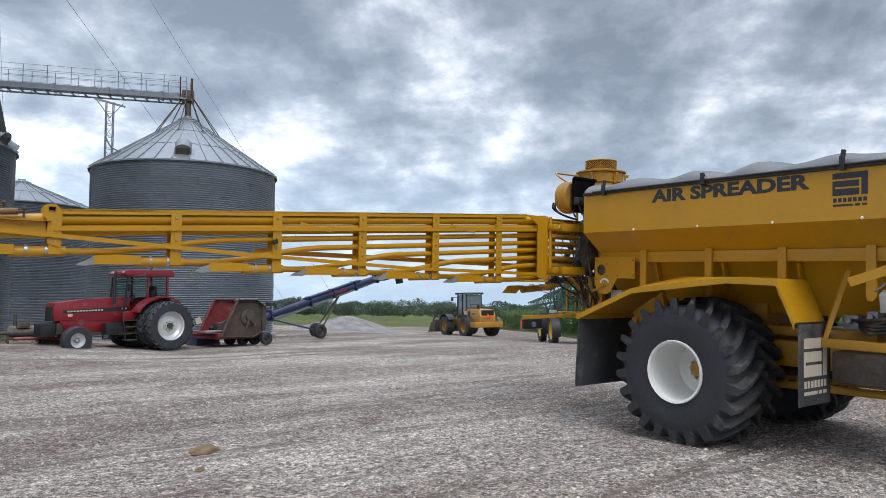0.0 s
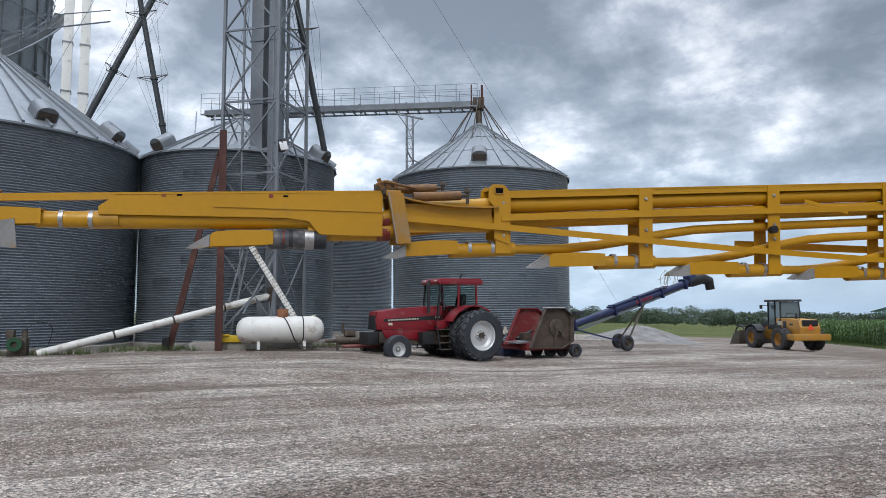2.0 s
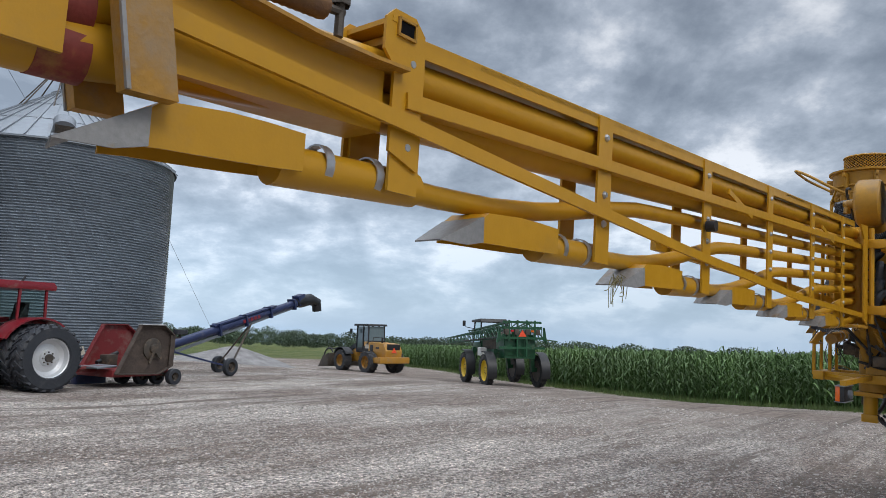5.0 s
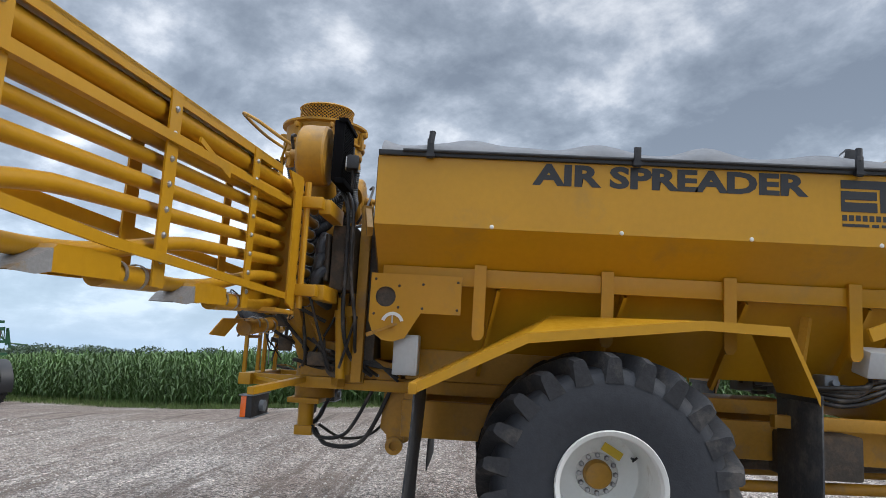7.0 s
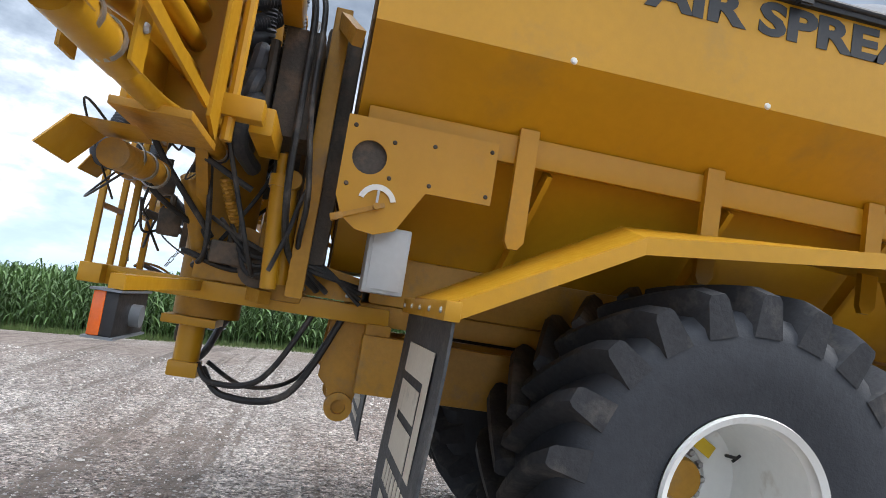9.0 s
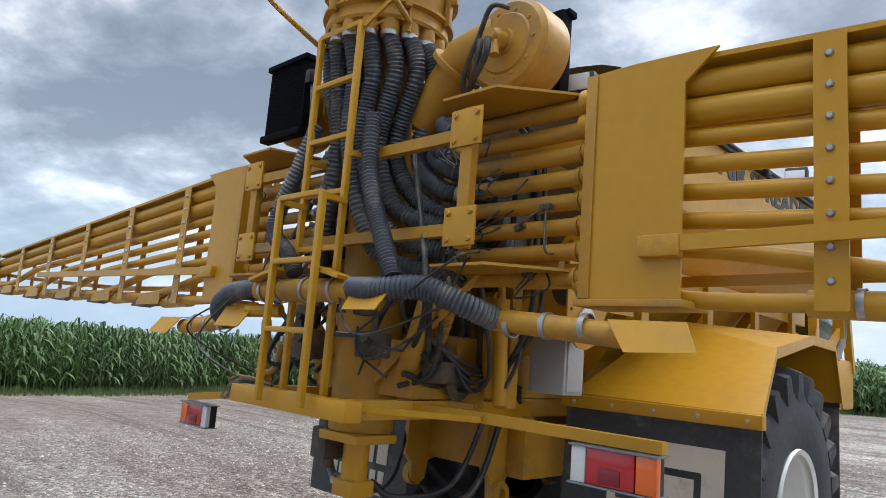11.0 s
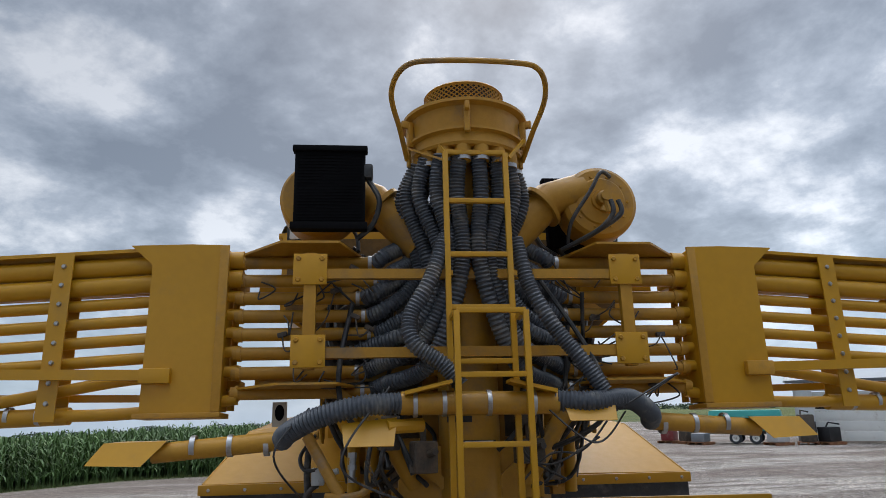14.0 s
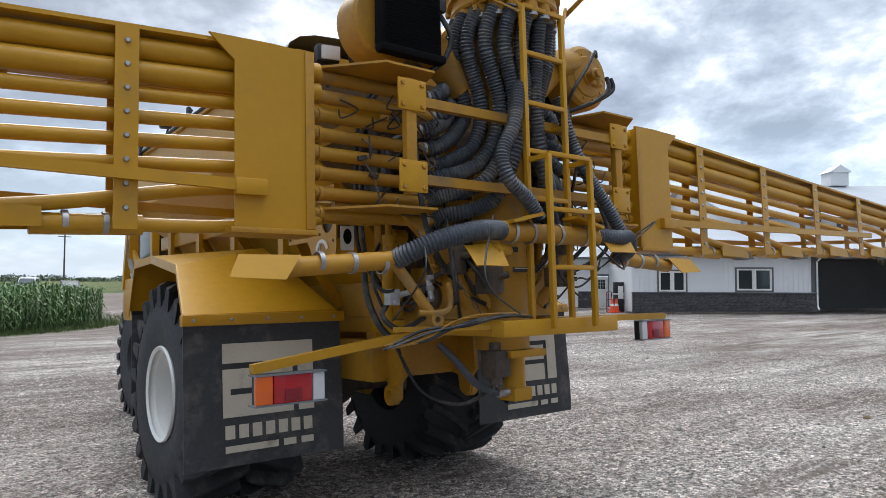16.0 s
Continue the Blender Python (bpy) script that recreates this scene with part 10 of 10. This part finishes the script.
# end walls, roof, soffit, downpipe
bm = bmesh.new()
box(bm, (0.09, 3.2, 1.6), (0.18, 6.0, OFF_H + 0.1))
part("end_wall", bm, WALL_WHITE, B)
bm = bmesh.new()
box(bm, (LEN - 0.09, 3.2, 1.6), (0.18, 6.0, OFF_H + 0.1))
part("end_wall", bm, WALL_WHITE, B)
bm = bmesh.new()
prism(bm, [(-0.7, OFF_H - 0.02), (8.0, OFF_H + 2.1), (8.0, OFF_H + 2.22), (-0.7, OFF_H + 0.12)], "x", -0.4, LEN + 9)
part("roof", bm, ROOF_GREY, B, "low-pitched grey metal roof")
bm = bmesh.new()
box(bm, ((LEN + 8.6) / 2, -0.35, OFF_H - 0.06), (LEN + 9.4, 0.7, 0.04))
box(bm, ((LEN + 8.6) / 2, -0.72, OFF_H + 0.03), (LEN + 9.4, 0.09, 0.16))
part("soffit", bm, GREY_TRIM, B)
bm = bmesh.new()
sweep(bm, [(LEN + 0.02, -0.62, OFF_H - 0.1), (LEN + 0.02, -0.08, OFF_H - 0.4), (LEN + 0.02, -0.08, 0.25), (LEN + 0.02, -0.25, 0.05)], 0.055, 8)
part("downpipe", bm, WHITE, B, "white downpipe at the corner")
bm = bmesh.new()
box(bm, (LEN - 0.15, -0.012, 2.2), (0.3, 0.03, 2.2))
part("corner_trim", bm, GREY_TRIM, B)
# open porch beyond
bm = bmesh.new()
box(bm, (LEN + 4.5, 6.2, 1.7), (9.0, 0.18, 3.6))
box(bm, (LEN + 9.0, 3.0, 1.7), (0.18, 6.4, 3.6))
part("porch_wall", bm, SHADED_WALL, B, "back wall of the open porch, its shade put into the colour")
for x_ in (LEN + 4.6, LEN + 8.8):
    bm = bmesh.new()
    box(bm, (x_, 0.1, 1.6), (0.2, 0.2, 3.4))
    part("porch_post", bm, WHITE, B)
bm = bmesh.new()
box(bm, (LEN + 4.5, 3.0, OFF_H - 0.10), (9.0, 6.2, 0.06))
part("porch_ceiling", bm, SHADED_WALL, B)

# wing set back, with its door and overhead doors
WG = thing("shop_wing", "lower white shop wing with doors and dark wainscot", "building", B.matrix_basis.copy())
siding(WG, -13.6, 0.0, 6.0, 1.0, 3.3, [(-0.95, 0.0, 1.0, 2.1), (-6.4, -2.1, 1.0, 2.75), (-12.6, -7.9, 1.0, 2.75)], "white ribbed metal wall")
for x0, x1 in ((-13.6, -12.6), (-7.9, -6.4), (-2.1, -0.95)):
    bm = bmesh.new()
    box(bm, ((x0 + x1) / 2, 6.08, 0.42), (x1 - x0, 0.20, 1.16))
    part("wainscot", bm, STONE, WG, "dark stone wainscot")
D = new("entry_door")
D.parent = WG
tagged(D, "white entry door with small dark panes")
bm = bmesh.new()
box(bm, (-0.48, 6.05, 0.98), (0.86, 0.06, 2.12), bev=0.008)
part("leaf", bm, WHITE, D)
for i in range(3):
    for j in range(3):
        bm = bmesh.new()
        box(bm, (-0.48 + (i - 1) * 0.17, 6.012, 1.5 + (j - 1) * 0.22), (0.15, 0.02, 0.20))
        part("pane", bm, GLASS_DARK, D)
bm = bmesh.new()
for a, b, c, d_ in ((-1.02, -0.92, -0.1, 2.2), (-0.04, 0.06, -0.1, 2.2), (-1.02, 0.06, 2.08, 2.2)):
    box(bm, ((a + b) / 2, 5.99, (c + d_) / 2), (b - a, 0.08, d_ - c))
part("door_trim", bm, GREY_TRIM, D)
for x0, x1 in ((-6.4, -2.1), (-12.6, -7.9)):
    G = new("overhead_door")
    G.parent = WG
    tagged(G, "white sectional overhead door with a window row")
    for k in range(5):
        bm = bmesh.new()
        box(bm, ((x0 + x1) / 2, 6.10, 0.18 + k * 0.56), (x1 - x0, 0.05, 0.545), bev=0.008)
        part("door_section", bm, WHITE, G)
    for k in range(6):
        bm = bmesh.new()
        box(bm, (x0 + (k + 0.5) * (x1 - x0) / 6, 6.068, 0.18 + 3 * 0.56), ((x1 - x0) / 6 - 0.16, 0.02, 0.30))
        part("pane", bm, GLASS_DARK, G)
bm = bmesh.new()
box(bm, (-13.5, 10, 1.6), (0.18, 8, 3.4))
part("end_wall", bm, WALL_WHITE, WG)
bm = bmesh.new()
prism(bm, [(5.4, 3.26), (12.0, 4.9), (12.0, 5.0), (5.4, 3.38)], "x", -14.0, 0.4)
part("roof", bm, ROOF_GREY, WG)
bm = bmesh.new()
box(bm, (-6.8, 5.42, 3.30), (14.2, 0.09, 0.17))
part("eave_trim", bm, GREY_TRIM, WG)

# tall hall behind
HL = thing("machine_hall", "tall white metal machine hall with a pale roof", "building", B.matrix_basis.copy())
siding(HL, 10.2, 46, 8.0, 0, 6.5, (), "white ribbed metal wall", 0.6)
bm = bmesh.new()
prism(bm, [(7.4, 6.35), (20, 10.4), (32, 6.4), (32, 6.25), (20, 10.2), (7.4, 6.2)], "x", 9.6, 46.5)
part("roof", bm, ROOF_GREY, HL, "pale grey metal roof")
bm = bmesh.new()
prism(bm, [(8.0, 0), (8.0, 6.4), (20, 10.2), (31.5, 6.4), (31.5, 0)], "x", 10.2, 10.38)
part("gable_wall", bm, WALL_WHITE, HL)
bm = bmesh.new()
box(bm, (28, 7.38, 6.30), (37, 0.10, 0.18))
box(bm, (17.3, 7.98, 3.2), (0.3, 0.06, 6.4))
part("trim", bm, GREY_TRIM, HL)
bm = bmesh.new()
rod(bm, (15.9, 7.9, 5.6), (15.9, 7.9, 6.9), 0.05, 8)
box(bm, (15.9, 7.8, 6.9), (0.3, 0.3, 0.16), bev=0.03)
part("vent_pipe", bm, GREY_TRIM, HL)
bm = bmesh.new()
box(bm, (24, 20, 10.9), (1.6, 1.6, 1.2), bev=0.03)
prism(bm, [(23.0, 11.5), (25.0, 11.5), (24.0, 12.2)], "y", 19.0, 21.0)
part("cupola", bm, WALL_WHITE, HL, "white roof cupola")


def local(x, y, z=0.0):
    return B.matrix_basis @ Vector((x, y, z))


# cones and the dispenser by the corner
for k, (x_, y_) in enumerate(((-0.95, 1.2), (-0.60, 1.5))):
    p = local(x_, y_)
    cn = thing("safety_cone", "orange-red traffic cone with a pale band", "traffic cone", pose(p.x, p.y, float(land(p.x, p.y))), "cones by the office")
    bm = bmesh.new()
    box(bm, (0, 0, 0.03), (0.42, 0.42, 0.05), bev=0.01)
    lathe(bm, [(0.18, 0.05), (0.09, 0.62), (0.055, 0.86), (0.0, 0.87)], 20)
    cone_ = part("cone", bm, SIGN_ORANGE, cn)
    bm = bmesh.new()
    lathe(bm, [(0.128, 0.40), (0.104, 0.55)], 20)
    part("band", bm, WHITE, cone_)
p = local(-0.35, 2.0)
fp = thing("fuel_dispenser", "black and white fuel dispenser with a red hose stand", "fuel dispenser", pose(p.x, p.y, float(land(p.x, p.y)), 0, 0, -34))
boxy(fp, "cabinet", (0, 0, 0.55), (0.55, 0.45, 1.1), BLACK)
boxy(fp, "head", (0, 0, 1.55), (0.60, 0.42, 0.7), BLACK)
boxy(fp, "face", (0.08, -0.225, 1.25), (0.34, 0.02, 0.8), WHITE, "white face panel", (0, 0, 0), 0.005)
tube(fp, "hose_stand", [(-0.75, 0, 0), (-0.75, 0, 1.25), (-0.6, 0, 1.35), (-0.45, 0, 1.25), (-0.45, 0, 0)], 0.03, RED)
for z_ in (0.35, 0.8):
    tube(fp, "stand_bar", [(-0.75, 0, z_), (-0.45, 0, z_)], 0.02, RED)
tube(fp, "hose", bez([(0.3, -0.1, 1.5), (0.55, -0.2, 1.0), (0.4, -0.2, 0.4), (0.28, -0.1, 0.8)], 8), 0.02, CABLE)

# teal tank trailer and clutter at the wing's end
p = local(-16.2, 5.0)
tl = thing("teal_trailer", "teal tank trailer parked beside the shop wing", "trailer", pose(p.x, p.y, float(land(p.x, p.y)), 0, 0, -34))
house_of(tl, "tank_body", [(-2.0, 0.75), (1.9, 0.75), (2.0, 1.35), (1.9, 1.95), (-2.0, 1.95), (-2.1, 1.35)], -0.8, 0.8, TEAL, "", 0.08)
bm = bmesh.new()
for y_ in (-0.5, 0.5):
    bar(bm, (-2.2, y_, 0.65), (2.6, y_, 0.65), 0.1, 0.14)
part("chassis", bm, GREASE, tl)
for x_ in (-0.6, 0.5):
    for s in (1, -1):
        wheel(tl, (x_, s * 0.85, 0.36), 0.36, 0.22, 0.2, RUBBER, WHITE, 0, s, "small trailer wheel")
for dx, dy, sz, mt_ in ((-19.5, 4.2, 0.9, GREASE), (-18.6, 3.4, 0.5, GALV_BAR), (-14.4, 3.6, 1.1, ALU), (-13.0, 4.6, 1.5, GREASE), (-11.9, 4.9, 0.8, BLACK), (-20.8, 4.8, 0.7, RED_OLD)):
    p = local(dx, dy)
    q = thing("pallet_load", "dark machine parts standing on a wooden pallet", "pallet", pose(p.x, p.y, float(land(p.x, p.y)), 0, 0, dx * 37 % 90), "pallets beside the shop")
    for k in range(3):
        boxy(q, "runner", (0, -0.5 + 0.5 * k, 0.06), (1.2, 0.1, 0.12), RUST, "", (0, 0, 0), 0)
    boxy(q, "deck", (0, 0, 0.14), (1.2, 1.1, 0.03), RUST, "", (0, 0, 0), 0)
    boxy(q, "load", (0, 0, 0.16 + sz / 2), (0.9, 0.8, sz), mt_, "", (0, 0, 7), 0.06)
    tube(q, "load_pipe", [(-0.4, 0.3, 0.3), (0.2, 0.2, sz + 0.4), (0.6, -0.2, sz + 0.3)], 0.05, mt_)


# ---- parked pickups
def pickup(x, y, turn, mat, label):
    P = thing("pickup_truck", label, "pickup truck", pose(x, y, float(land(x, y)), 0, 0, turn), "pickups parked by the field")
    house_of(P, "body", [(-2.7, 0.5), (2.6, 0.5), (2.75, 0.75), (2.7, 1.05), (1.3, 1.12), (-2.7, 1.12)], -0.95, 0.95, mat, "", 0.06)
    house_of(P, "cab", [(-0.95, 1.1), (1.35, 1.1), (0.65, 1.75), (0.45, 1.85), (-0.75, 1.85), (-0.95, 1.75)], -0.80, 0.80, mat, "", 0.06)
    for s in (1, -1):
        bm = bmesh.new()
        slab(bm, [(1.05, s * 0.81, 1.18), (-0.8, s * 0.81, 1.18), (-0.75, s * 0.81, 1.7), (0.55, s * 0.81, 1.7)], 0.02)
        part("side_window", bm, GLASS_DARK, P)
        for x_ in (-1.7, 1.75):
            wheel(P, (x_, s * 0.85, 0.38), 0.38, 0.26, 0.24, RUBBER, SILVER, 0, s, "pickup wheel")
        boxy(P, "headlight", (2.72, s * 0.75, 0.92), (0.06, 0.28, 0.16), CLEAR_LENS)
        boxy(P, "tail_light", (-2.70, s * 0.85, 0.95), (0.04, 0.14, 0.26), RED_LENS)
    bm = bmesh.new()
    slab(bm, [(1.33, -0.7, 1.16), (1.33, 0.7, 1.16), (0.72, 0.68, 1.74), (0.72, -0.68, 1.74)], 0.02)
    part("windscreen", bm, GLASS_DARK, P)
    boxy(P, "grille", (2.74, 0, 0.85), (0.05, 1.1, 0.26), GREASE)
    boxy(P, "bumper", (2.78, 0, 0.55), (0.14, 1.8, 0.2), SILVER)


pickup(6.4, 82.2, 250, ALU, "silver pickup truck parked beside the field track")
pickup(8.9, 73.3, 265, BLACK, "black pickup truck parked beside the field track")


# ---- conifers and trees behind the hall, a far power pole
def needle_tree(x, y, h, seed, label):
    z0 = float(land(x, y))
    T = thing("conifer", label, "tree", pose(x, y, z0), "conifers behind the hall")
    bm = bmesh.new()
    rod(bm, (0, 0, 0), (0, 0, h * 0.97), 0.02 * h, 8, 0.01)
    part("trunk", bm, BARK, T)
    r = np.random.RandomState(seed)
    V, F = [], []
    for k in range(int(h * 9)):
        z = h * (0.12 + 0.86 * (k / (h * 9)))
        reach = (h - z) * 0.26 * r.uniform(0.55, 1.15) + 0.15
        a = r.uniform(0, 6.28)
        for j in range(9):
            t = r.uniform(0.25, 1.0)
            c = np.array([reach * t * math.cos(a), reach * t * math.sin(a), z - 0.22 * reach * t])
            d4 = r.normal(0, 1, (4, 3)) * np.array([0.22, 0.22, 0.13])
            i = len(V)
            V.extend((c + d4).tolist())
            F.append((i, i + 1, i + 2, i + 3))
    tagged(mesh_of("crown", V, F, TREE, T), "")


for k, (lx, ly, h_) in enumerate(((14.5, 52, 11.6), (16.6, 53, 12.3), (27.5, 50, 12.6), (38, 52, 15.0), (41, 54, 14.2), (44, 53, 15.8), (47, 51, 14), (33.5, 55, 12.2))):
    p = local(lx, ly)
    needle_tree(p.x, p.y, h_, 50 + k, "dark green conifer rising behind the machine hall")
pl = thing("power_pole", "far wooden power pole with a crossarm", "power pole", pose(20, 150, float(land(20, 150))))
tube(pl, "mast", [(0, 0, -0.5), (0, 0, 11)], [0.18, 0.13], BARK)
boxy(pl, "crossarm", (0, 0, 10.2), (2.6, 0.12, 0.14), BARK, "", (0, 0, 20))

# clod of dirt on the gravel
CLOD = material("dry_brown_earth", (0.22, 0.15, 0.085), 0.9, 0, 0.35, 20, 0.5, 60)
cl = thing("dirt_clod", "brown clod of dirt lying on the gravel", "clod", pose(6.57, -0.55, float(land(6.57, -0.55))))
bm = bmesh.new()
bmesh.ops.create_icosphere(bm, subdivisions=3, radius=1)
rc = random.Random(3)
for v in bm.verts:
    k = 1 + 0.22 * math.sin(v.co.x * 5 + 1) * math.cos(v.co.y * 6) + rc.uniform(-0.08, 0.08)
    v.co = Vector((v.co.x * 0.17 * k, v.co.y * 0.12 * k, max(-0.2, v.co.z) * 0.075 * k + 0.0))
part("lump", bm, CLOD, cl)
bm = bmesh.new()
bmesh.ops.create_icosphere(bm, subdivisions=2, radius=1)
for v in bm.verts:
    v.co = Vector((0.32 + v.co.x * 0.06, 0.9 + v.co.y * 0.05, max(-0.2, v.co.z) * 0.035))
part("crumb", bm, CLOD, cl)
